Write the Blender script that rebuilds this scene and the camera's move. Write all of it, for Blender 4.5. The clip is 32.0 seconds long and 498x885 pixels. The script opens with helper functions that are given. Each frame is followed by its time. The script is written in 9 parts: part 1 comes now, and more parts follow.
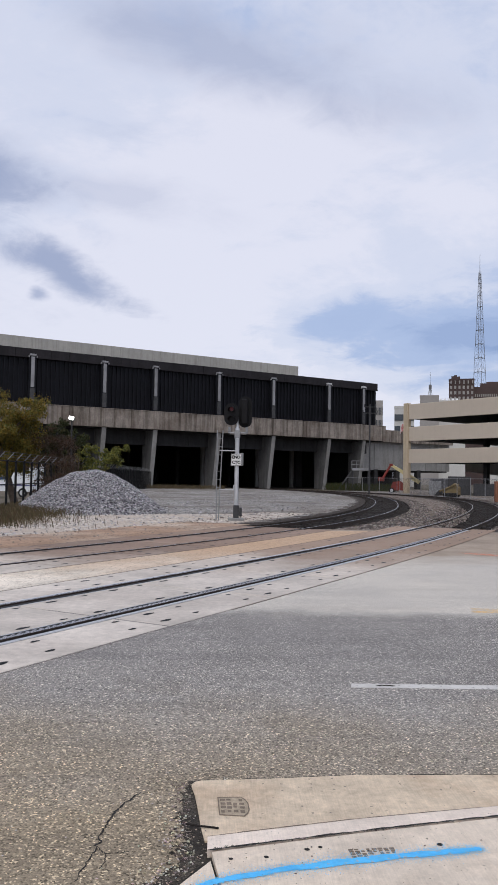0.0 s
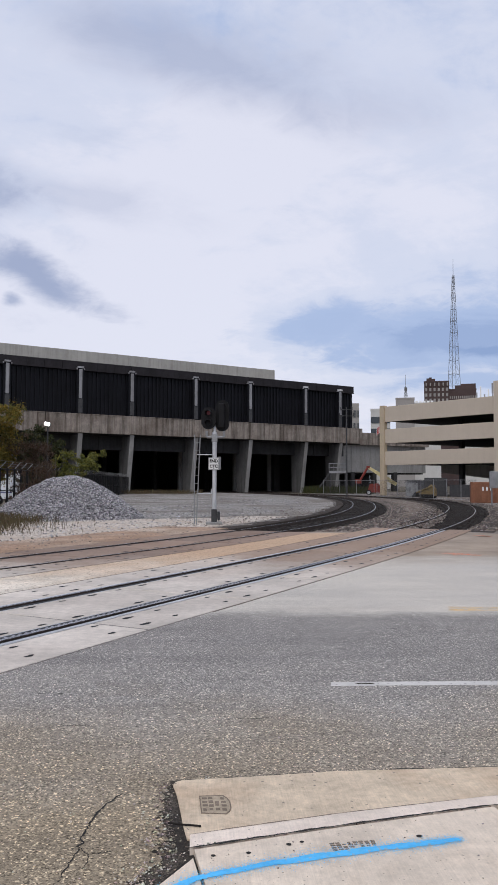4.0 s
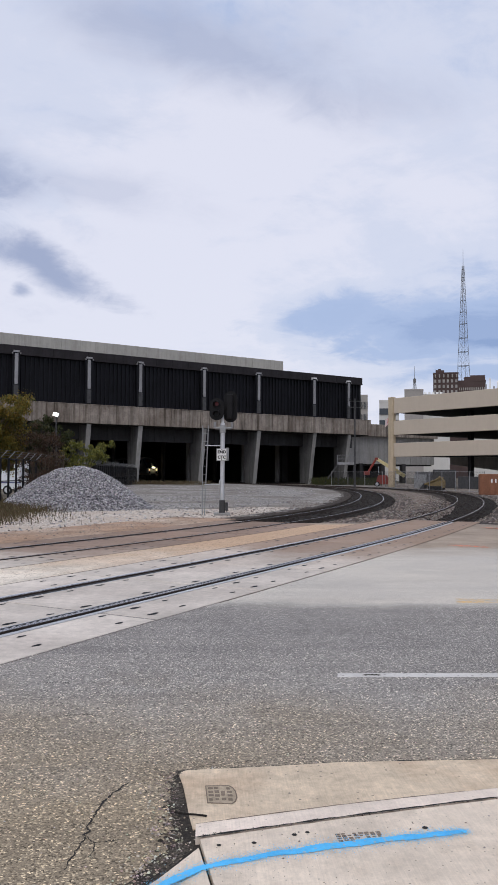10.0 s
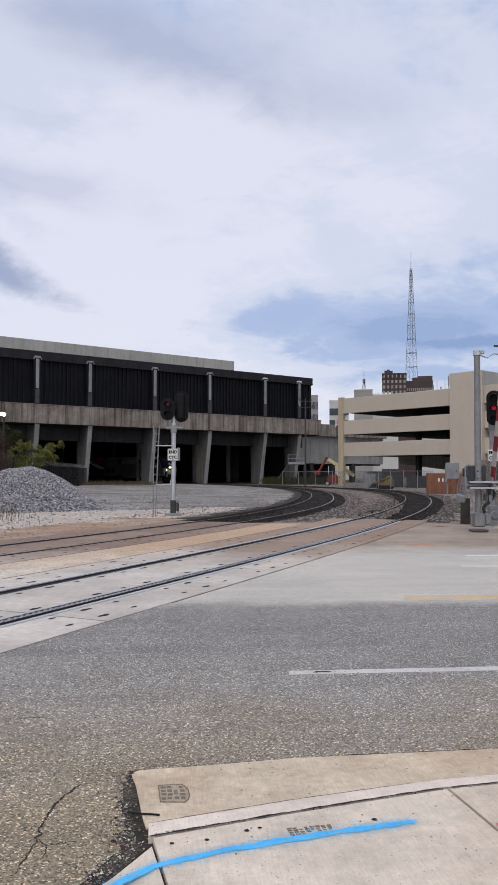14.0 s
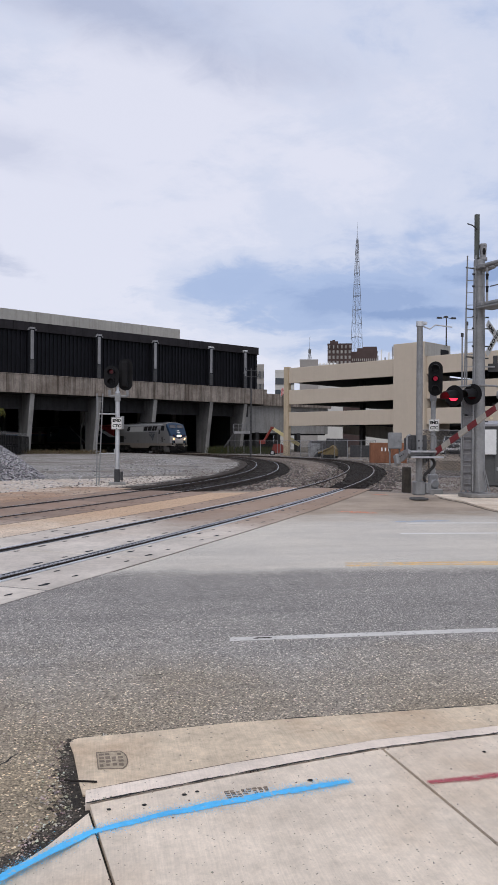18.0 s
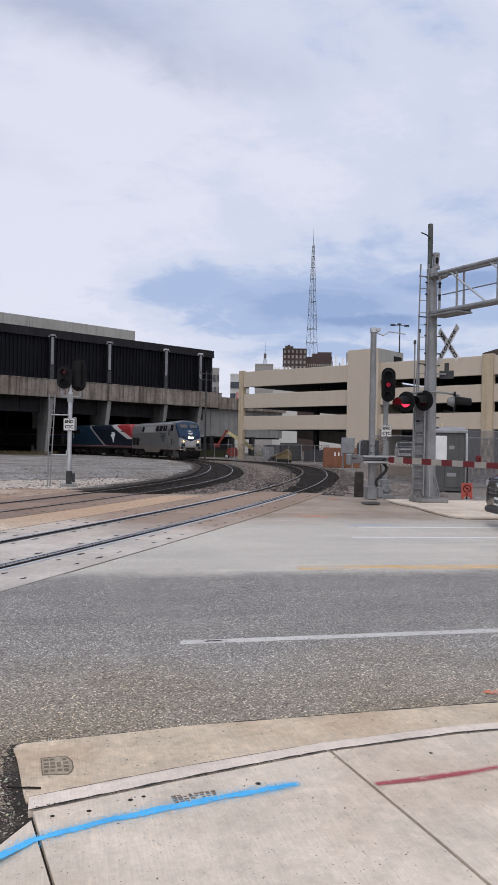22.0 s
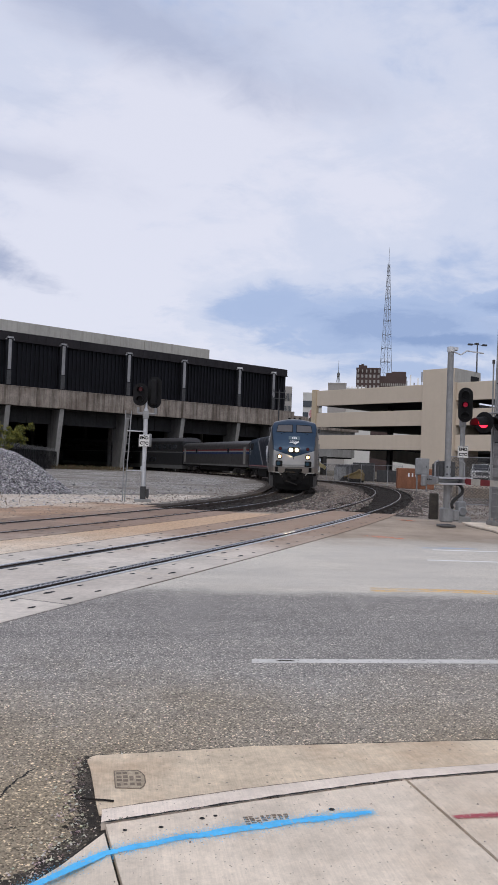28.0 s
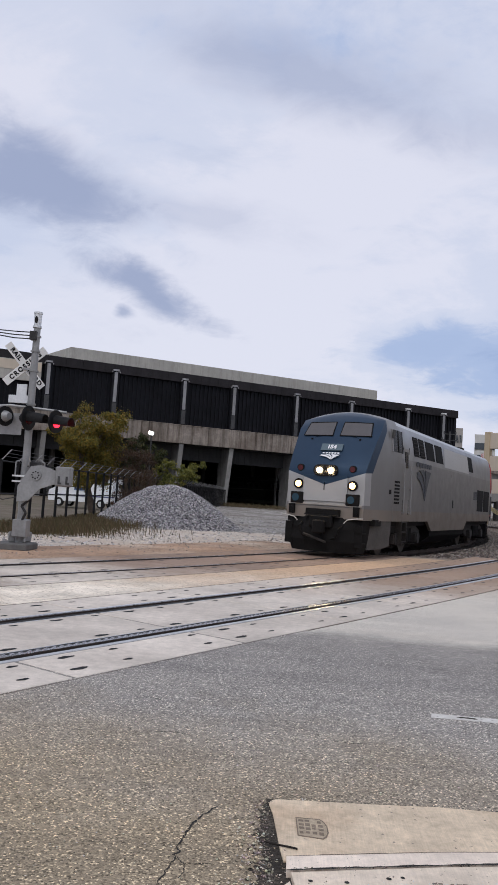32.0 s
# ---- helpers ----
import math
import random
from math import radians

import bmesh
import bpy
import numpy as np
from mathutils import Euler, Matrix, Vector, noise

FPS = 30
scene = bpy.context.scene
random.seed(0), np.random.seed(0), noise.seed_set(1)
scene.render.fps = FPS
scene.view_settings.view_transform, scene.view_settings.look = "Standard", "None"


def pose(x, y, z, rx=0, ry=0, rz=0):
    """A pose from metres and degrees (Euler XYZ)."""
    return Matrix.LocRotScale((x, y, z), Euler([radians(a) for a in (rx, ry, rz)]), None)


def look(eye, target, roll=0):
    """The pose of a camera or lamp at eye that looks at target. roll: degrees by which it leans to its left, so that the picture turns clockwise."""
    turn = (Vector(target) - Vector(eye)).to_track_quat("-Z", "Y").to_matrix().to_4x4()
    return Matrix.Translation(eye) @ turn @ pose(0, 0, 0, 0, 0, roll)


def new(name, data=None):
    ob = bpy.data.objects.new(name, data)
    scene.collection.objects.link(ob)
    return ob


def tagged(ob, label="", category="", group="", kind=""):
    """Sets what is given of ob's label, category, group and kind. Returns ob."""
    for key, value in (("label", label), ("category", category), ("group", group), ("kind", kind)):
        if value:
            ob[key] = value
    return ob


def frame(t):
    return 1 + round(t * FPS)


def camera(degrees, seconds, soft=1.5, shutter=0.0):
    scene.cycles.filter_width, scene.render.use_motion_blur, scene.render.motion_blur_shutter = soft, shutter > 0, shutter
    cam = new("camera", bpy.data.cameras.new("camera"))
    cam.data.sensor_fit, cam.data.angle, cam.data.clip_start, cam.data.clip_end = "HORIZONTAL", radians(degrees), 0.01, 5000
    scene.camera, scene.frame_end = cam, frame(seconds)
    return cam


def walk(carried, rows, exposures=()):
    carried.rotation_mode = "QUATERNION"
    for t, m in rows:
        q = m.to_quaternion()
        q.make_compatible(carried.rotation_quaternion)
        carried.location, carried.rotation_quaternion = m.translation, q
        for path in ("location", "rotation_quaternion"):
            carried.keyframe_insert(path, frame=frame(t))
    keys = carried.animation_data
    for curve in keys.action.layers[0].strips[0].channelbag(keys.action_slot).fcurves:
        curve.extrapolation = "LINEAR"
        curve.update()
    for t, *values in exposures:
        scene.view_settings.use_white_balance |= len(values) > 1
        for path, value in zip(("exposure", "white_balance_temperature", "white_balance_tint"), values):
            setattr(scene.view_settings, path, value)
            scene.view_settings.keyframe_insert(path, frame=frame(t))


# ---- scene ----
cam = camera(35.89, 32.0)
PATH = [
    (0, pose(-0.013, 0.013, 1.628, 92.61, -0.92, -2.32)),
    (0.5, pose(-0.015, 0.012, 1.628, 92.85, -0.77, -2.66)),
    (1, pose(-0.018, 0.006, 1.627, 93.05, -0.54, -2.98)),
    (1.5, pose(-0.022, -0.008, 1.629, 93.21, -0.42, -3.28)),
    (2, pose(-0.025, -0.011, 1.627, 93.32, -0.35, -3.55)),
    (2.5, pose(-0.026, -0.007, 1.620, 93.31, -0.32, -3.76)),
    (4.5, pose(-0.010, -0.026, 1.604, 92.75, -0.15, -3.99)),
    (5, pose(-0.006, -0.030, 1.605, 92.59, -0.17, -3.75)),
    (5.5, pose(-0.003, -0.022, 1.603, 92.53, -0.23, -3.42)),
    (6, pose(-0.004, -0.022, 1.603, 92.59, -0.29, -3.11)),
    (6.5, pose(-0.009, -0.020, 1.604, 92.71, -0.37, -2.89)),
    (7, pose(-0.009, -0.022, 1.607, 92.85, -0.43, -2.79)),
    (7.5, pose(-0.009, -0.028, 1.608, 92.89, -0.51, -2.82)),
    (8, pose(-0.009, -0.036, 1.609, 92.85, -0.50, -2.91)),
    (8.5, pose(-0.009, -0.028, 1.606, 92.74, -0.47, -3.02)),
    (9, pose(-0.004, -0.021, 1.605, 92.59, -0.40, -3.12)),
    (9.5, pose(-0.008, -0.016, 1.606, 92.40, -0.41, -3.25)),
    (10, pose(-0.008, -0.006, 1.604, 92.27, -0.37, -3.37)),
    (10.5, pose(-0.012, -0.007, 1.605, 92.18, -0.40, -3.61)),
    (11, pose(-0.005, -0.006, 1.602, 92.21, -0.32, -3.94)),
    (11.5, pose(-0.006, -0.021, 1.607, 92.30, -0.17, -4.37)),
    (12, pose(-0.006, -0.029, 1.606, 92.49, -0.04, -4.84)),
    (12.5, pose(-0.010, -0.021, 1.605, 92.63, 0.05, -5.28)),
    (13, pose(-0.011, -0.031, 1.609, 92.69, 0.08, -5.70)),
    (13.5, pose(-0.008, -0.029, 1.606, 92.55, -0.04, -6.29)),
    (14, pose(-0.016, -0.039, 1.605, 92.28, -0.15, -7.01)),
    (14.5, pose(-0.008, -0.040, 1.605, 91.89, -0.12, -7.81)),
    (15, pose(-0.005, -0.042, 1.603, 91.47, -0.09, -8.57)),
    (15.5, pose(-0.004, -0.031, 1.598, 91.07, -0.02, -9.17)),
    (17.5, pose(0.020, -0.016, 1.598, 89.96, -0.13, -10.71)),
    (18, pose(0.019, -0.013, 1.595, 90.01, -0.33, -11.05)),
    (18.5, pose(0.021, -0.009, 1.599, 90.00, -0.59, -11.43)),
    (19, pose(0.024, 0.002, 1.597, 89.89, -0.80, -11.73)),
    (19.5, pose(0.021, 0.014, 1.589, 89.71, -1.00, -11.94)),
    (20, pose(0.018, 0.013, 1.585, 89.51, -1.07, -12.17)),
    (20.5, pose(0.021, 0.024, 1.579, 89.43, -1.13, -12.55)),
    (21, pose(0.032, 0.023, 1.573, 89.61, -1.14, -13.17)),
    (21.5, pose(0.036, 0.021, 1.576, 89.95, -1.14, -13.88)),
    (22, pose(0.034, 0.006, 1.583, 90.32, -1.05, -14.45)),
    (22.5, pose(0.039, 0.009, 1.584, 90.62, -0.99, -14.74)),
    (23, pose(0.045, 0.018, 1.579, 90.81, -0.94, -14.79)),
    (23.5, pose(0.048, 0.030, 1.580, 90.75, -0.89, -14.74)),
    (24, pose(0.047, 0.036, 1.575, 90.61, -0.90, -14.54)),
    (24.5, pose(0.045, 0.038, 1.577, 90.43, -0.99, -14.08)),
    (25, pose(0.036, 0.030, 1.580, 90.22, -1.11, -13.23)),
    (25.5, pose(0.023, 0.019, 1.562, 90.10, -1.39, -12.14)),
    (27.5, pose(0.014, 0.034, 1.571, 90.99, -1.97, -9.55)),
    (28, pose(0.011, 0.034, 1.575, 91.56, -2.06, -9.12)),
    (28.5, pose(0.014, 0.029, 1.582, 92.03, -2.28, -8.45)),
    (29, pose(0.000, 0.034, 1.578, 92.30, -2.58, -7.56)),
    (29.5, pose(-0.013, 0.031, 1.579, 92.42, -2.75, -6.34)),
    (30, pose(-0.022, 0.041, 1.574, 92.43, -2.88, -4.97)),
    (30.5, pose(-0.030, 0.038, 1.576, 92.59, -3.14, -3.58)),
    (31, pose(-0.044, 0.032, 1.579, 92.98, -3.38, -1.94)),
    (31.5, pose(-0.055, 0.029, 1.611, 93.49, -3.73, 0.18)),
    (32, pose(-0.104, 0.020, 1.590, 93.97, -3.65, 3.12)),
]
walk(cam, PATH, ((0, 0.0), (28, -0.02), (30, -0.05), (32, -0.03)))

# ---- light ----
SUN_EL, SUN_AZ = 48.0, 200.0
world = bpy.data.worlds.new("sky")
scene.world = world
world.use_nodes = True


def make_sky():
    nt = world.node_tree
    nt.nodes.clear()
    N, L = nt.nodes.new, nt.links.new
    tc = N("ShaderNodeTexCoord")
    sky = N("ShaderNodeTexSky")
    sky.sky_type, sky.sun_disc = "NISHITA", False
    sky.sun_elevation, sky.sun_rotation = radians(SUN_EL), radians(SUN_AZ)
    sky.air_density, sky.dust_density = 1.2, 2.0
    # cloud deck laid out on a flat layer overhead: divide the direction by its height
    sep = N("ShaderNodeSeparateXYZ")
    L(tc.outputs["Generated"], sep.inputs[0])

    def mth(op, a, b=None, clamp=False):
        n = N("ShaderNodeMath")
        n.operation, n.use_clamp = op, clamp
        for i, v in enumerate((a, b)):
            if v is None:
                continue
            if isinstance(v, (int, float)):
                n.inputs[i].default_value = v
            else:
                L(v, n.inputs[i])
        return n.outputs[0]

    up = mth("ADD", mth("MAXIMUM", sep.outputs[2], 0.0), 0.30)
    px, py = mth("DIVIDE", sep.outputs[0], up), mth("DIVIDE", sep.outputs[1], up)
    vec = N("ShaderNodeCombineXYZ")
    L(px, vec.inputs[0]), L(py, vec.inputs[1])

    def cloud(scale, detail, rough, warp, offset):
        m = N("ShaderNodeMapping")
        m.inputs["Location"].default_value = offset
        m.inputs["Rotation"].default_value = (0, 0, radians(28))
        m.inputs["Scale"].default_value = (1.0, 1.25, 1)
        L(vec.outputs[0], m.inputs[0])
        t = N("ShaderNodeTexNoise")
        t.inputs["Scale"].default_value, t.inputs["Detail"].default_value = scale, detail
        t.inputs["Roughness"].default_value, t.inputs["Distortion"].default_value = rough, warp
        L(m.outputs[0], t.inputs["Vector"])
        return t.outputs["Fac"]

    def ramp(fac, stops):
        r = N("ShaderNodeValToRGB")
        r.color_ramp.interpolation = "EASE"
        while len(r.color_ramp.elements) < len(stops):
            r.color_ramp.elements.new(0.5)
        for e, (p, c) in zip(r.color_ramp.elements, stops):
            e.position, e.color = p, (*c, 1)
        L(fac, r.inputs[0])
        return r.outputs[0]

    def mix(kind, fac, a, b):
        m = N("ShaderNodeMix")
        m.data_type, m.blend_type = "RGBA", kind
        if isinstance(fac, (int, float)):
            m.inputs[0].default_value = fac
        else:
            L(fac, m.inputs[0])
        for i, v in ((6, a), (7, b)):
            if isinstance(v, tuple):
                m.inputs[i].default_value = (*v, 1)
            else:
                L(v, m.inputs[i])
        return m.outputs[2]

    wn = N("ShaderNodeTexNoise")
    wn.inputs["Scale"].default_value, wn.inputs["Detail"].default_value = 7.0, 6
    L(tc.outputs["Generated"], wn.inputs["Vector"])
    off = N("ShaderNodeVectorMath")
    off.operation = "MULTIPLY_ADD"
    L(wn.outputs["Color"], off.inputs[0])
    off.inputs[1].default_value, off.inputs[2].default_value = (0.08, 0.08, 0.06), (-0.04, -0.04, -0.03)
    wsum = N("ShaderNodeVectorMath")
    L(tc.outputs["Generated"], wsum.inputs[0]), L(off.outputs[0], wsum.inputs[1])
    warped = wsum.outputs[0]

    def bank(az, el, wide, tall, lean=0.0):
        """A soft bank of cloud round one direction: 1 in its middle, 0 outside."""
        c = Vector((math.sin(radians(az)) * math.cos(radians(el)), math.cos(radians(az)) * math.cos(radians(el)), math.sin(radians(el))))
        m = N("ShaderNodeMapping")
        m.vector_type = "TEXTURE"
        m.inputs["Location"].default_value = c
        m.inputs["Rotation"].default_value = (0, radians(-lean), radians(-az))
        m.inputs["Scale"].default_value = (radians(wide), 1.0, radians(tall))
        L(warped, m.inputs[0])
        g = N("ShaderNodeVectorMath")
        g.operation = "LENGTH"
        L(m.outputs[0], g.inputs[0])
        return mth("SUBTRACT", 1.0, g.outputs["Value"], True)

    puff = cloud(7.5, 9, 0.66, 0.6, (1.3, 4.4, 0))
    big = cloud(0.85, 7, 0.55, 0.3, (3.1, 1.7, 0))
    fine = cloud(2.6, 9, 0.62, 0.4, (0.4, 2.2, 0))
    thick = mth("ADD", mth("ADD", mth("MULTIPLY", big, 0.6), mth("MULTIPLY", fine, 0.28)), mth("MULTIPLY", puff, 0.12))
    lump = cloud(1.5, 8, 0.6, 0.5, (5.2, 0.9, 0))
    shade = mth("MULTIPLY", mth("SUBTRACT", 0.54, thick, True), 1.35)
    grey = mth("MULTIPLY", mth("SUBTRACT", 0.47, mth("ADD", mth("MULTIPLY", lump, 0.5), mth("MULTIPLY", fine, 0.5)), True), 1.25)
    for az, el, wide, tall, lean, weight, dull in (
            (20, 10.4, 21, 4.8, -1, 0.42, 0), (10.5, 11.2, 9.5, 3.6, 5, 0.30, 0), (24, 9.3, 16, 1.7, 0, 0.50, 0), (29, 12.0, 13, 2.2, 2, 0.46, 0), (22, 7.2, 19, 1.6, 0, 0.28, 0),
            (-12.0, 14.4, 10, 2.3, -17, 0.46, 1), (-13.6, 12.6, 1.4, 0.7, 0, 0.3, 1), (-19, 21.0, 13, 5.0, -10, 0.42, 1), (2, 29, 26, 4.8, -13, 0.25, 1), (-10, 20.5, 16, 3.2, -6, 0.17, 1), (-24, 16.5, 10, 2.6, -8, 0.16, 0), (-22, 18.0, 14, 7.5, -6, 0.15, 0)):
        v = mth("ADD", mth("MULTIPLY", bank(az, el, wide, tall, lean), 1.55), mth("MULTIPLY", mth("SUBTRACT", mth("ADD", mth("ADD", mth("MULTIPLY", fine, 0.35), mth("MULTIPLY", lump, 0.3)), mth("MULTIPLY", puff, 0.35)), 0.5), 2.7))
        v = mth("MULTIPLY", mth("SUBTRACT", v, 0.30, True), mth("MINIMUM", mth("MULTIPLY", bank(az, el, wide * 1.35, tall * 1.35, lean), 4.0), 1.0))
        if dull:
            grey = mth("MAXIMUM", grey, mth("MULTIPLY", v, weight))
        else:
            shade = mth("MAXIMUM", shade, mth("MULTIPLY", v, weight))
    deck = ramp(shade, ((0.0, (0.845, 0.86, 0.995)), (0.10, (0.735, 0.78, 0.945)), (0.26, (0.455, 0.565, 0.83)), (0.55, (0.27, 0.38, 0.66))))
    deck = mix("MIX", ramp(grey, ((0.02, (0, 0, 0)), (0.41, (1, 1, 1)))), deck, (0.395, 0.455, 0.655))
    blue = mix("MULTIPLY", 1.0, sky.outputs[0], (0.10, 0.10, 0.10))
    col = mix("MIX", 0.9, blue, deck)
    # far haze, brighter over the roofs
    hz = mth("SUBTRACT", 1.0, mth("MULTIPLY", mth("ABSOLUTE", sep.outputs[2]), 11.0), True)
    col = mix("MIX", mth("MULTIPLY", hz, 0.35), col, (0.74, 0.80, 0.92))
    bg = N("ShaderNodeBackground")
    bg.inputs["Strength"].default_value = 0.95
    L(col, bg.inputs[0])
    out = N("ShaderNodeOutputWorld")
    L(bg.outputs[0], out.inputs[0])


make_sky()
sun = new("sun", bpy.data.lights.new("sun", "SUN"))
sun.data.energy, sun.data.angle, sun.data.color = 0.9, radians(25), (1.0, 0.96, 0.9)
sun.matrix_world = look((math.sin(radians(SUN_AZ)) * 60, math.cos(radians(SUN_AZ)) * 60, 60 * math.tan(radians(SUN_EL))), (0, 0, 0))
scene.view_settings.exposure = 0.0


# ---- materials ----
def mat(name, col, rough=0.8, metal=0.0, var=0.25, scale=3.0, fine=40.0, bump=0.15, tint=None, streak=0.0, spots=None, rnd=0.0, local=False, depth=0.01, spec=0.4, fade=None, brush=0.0):
    """A procedural surface: base colour with broad and fine variation, optional second tint, vertical streaks and speckles."""
    m = bpy.data.materials.new(name)
    m.use_nodes = True
    nt = m.node_tree
    N, L = nt.nodes.new, nt.links.new
    b = nt.nodes["Principled BSDF"]
    b.inputs["Metallic"].default_value = metal
    b.inputs["Specular IOR Level"].default_value = spec
    if local:
        co = N("ShaderNodeTexCoord").outputs["Object"]
    else:
        co = N("ShaderNodeNewGeometry").outputs["Position"]

    def noise_tex(s, detail, vec=None, rg=0.6):
        t = N("ShaderNodeTexNoise")
        t.inputs["Scale"].default_value, t.inputs["Detail"].default_value, t.inputs["Roughness"].default_value = s, detail, rg
        L(vec or co, t.inputs["Vector"])
        return t.outputs["Fac"]

    def rng(v, a, b_, c, d):
        r = N("ShaderNodeMapRange")
        for i, x in enumerate((a, b_, c, d)):
            r.inputs[i + 1].default_value = x
        L(v, r.inputs[0])
        return r.outputs[0]

    def mix(kind, fac, a, c):
        x = N("ShaderNodeMix")
        x.data_type, x.blend_type = "RGBA", kind
        if isinstance(fac, (int, float)):
            x.inputs[0].default_value = fac
        else:
            L(fac, x.inputs[0])
        for i, v in ((6, a), (7, c)):
            if isinstance(v, tuple):
                x.inputs[i].default_value = (*v[:3], 1)
            else:
                L(v, x.inputs[i])
        return x.outputs[2]

    big, small = noise_tex(scale, 5), noise_tex(fine, 4)
    c = mix("MIX", rng(big, 0.3, 0.7, 0, 1), tuple(v * (1 - var) for v in col), tuple(min(1, v * (1 + var)) for v in col))
    if tint:
        c = mix("MIX", rng(noise_tex(scale * 0.37, 6), 0.48, 0.66, 0, 0.85), c, tint)
    if fade:
        # dust or rust that comes on along a direction of the ground, with a ragged edge
        vec, lo, hi, fcol = fade
        dp = N("ShaderNodeVectorMath")
        dp.operation = "DOT_PRODUCT"
        dp.inputs[1].default_value = vec
        L(co, dp.inputs[0])
        ad = N("ShaderNodeMath")
        ad.operation = "MULTIPLY_ADD"
        ad.inputs[1].default_value = (hi - lo) * 1.6
        L(noise_tex(0.35, 6), ad.inputs[0])
        L(dp.outputs["Value"], ad.inputs[2])
        c = mix("MIX", rng(ad.outputs[0], lo + (hi - lo) * 0.8, hi + (hi - lo) * 0.8, 0, 0.85), c, fcol)
    if streak:
        mp = N("ShaderNodeMapping")
        mp.inputs["Scale"].default_value = (1, 1, 0.06)
        L(co, mp.inputs[0])
        c = mix("MULTIPLY", rng(noise_tex(1.7, 6, mp.outputs[0], 0.7), 0.46, 0.66, 0, streak), c, (0.32, 0.29, 0.26))
    c = mix("MULTIPLY", 1.0, c, mix("MIX", rng(noise_tex(max(scale * 7, fine * 0.16), 7, None, 0.7), 0.32, 0.68, 0, 1), (1 - var * 0.7,) * 3, (1 + var * 0.7,) * 3))
    c = mix("MULTIPLY", 1.0, c, mix("MIX", small, (1 - var * 0.9,) * 3, (1 + var * 0.9,) * 3))
    if brush:
        # the fine lines of a broom drawn across wet concrete, and grey smudges
        bp_ = N("ShaderNodeMapping")
        bp_.inputs["Rotation"].default_value = (0, 0, 0.12)
        bp_.inputs["Scale"].default_value = (120, 5, 1)
        L(co, bp_.inputs[0])
        c = mix("MULTIPLY", 1.0, c, mix("MIX", rng(noise_tex(1.0, 5, bp_.outputs[0], 0.7), 0.35, 0.65, 0, 1), (1 - brush,) * 3, (1 + brush,) * 3))
        c = mix("MULTIPLY", rng(noise_tex(4.5, 9, None, 0.75), 0.56, 0.70, 0, brush * 4), c, (0.55, 0.52, 0.49))
    if spots:
        sc, amount, sc_col = spots
        v = N("ShaderNodeTexVoronoi")
        v.inputs["Scale"].default_value = sc
        L(co, v.inputs["Vector"])
        sepc = N("ShaderNodeSeparateColor")
        L(v.outputs["Color"], sepc.inputs[0])
        c = mix("MIX", rng(sepc.outputs[0], 1 - amount, 1 - amount * 0.6, 0, 1), c, sc_col)
    if rnd:
        oi = N("ShaderNodeObjectInfo")
        c = mix("MULTIPLY", 1.0, c, mix("MIX", oi.outputs["Random"], (1 - rnd,) * 3, (1 + rnd,) * 3))
    L(c, b.inputs["Base Color"])
    L(rng(small, 0.3, 0.7, max(0.03, rough - 0.08), min(1, rough + 0.08)), b.inputs["Roughness"])
    if bump:
        bp = N("ShaderNodeBump")
        bp.inputs["Strength"].default_value, bp.inputs["Distance"].default_value = bump, depth
        L(small, bp.inputs["Height"])
        L(bp.outputs[0], b.inputs["Normal"])
    return m


def glow(name, col, strength):
    m = mat(name, col, 0.3, var=0.02, bump=0)
    b = m.node_tree.nodes["Principled BSDF"]
    b.inputs["Emission Color"].default_value, b.inputs["Emission Strength"].default_value = (*col, 1), strength
    return m


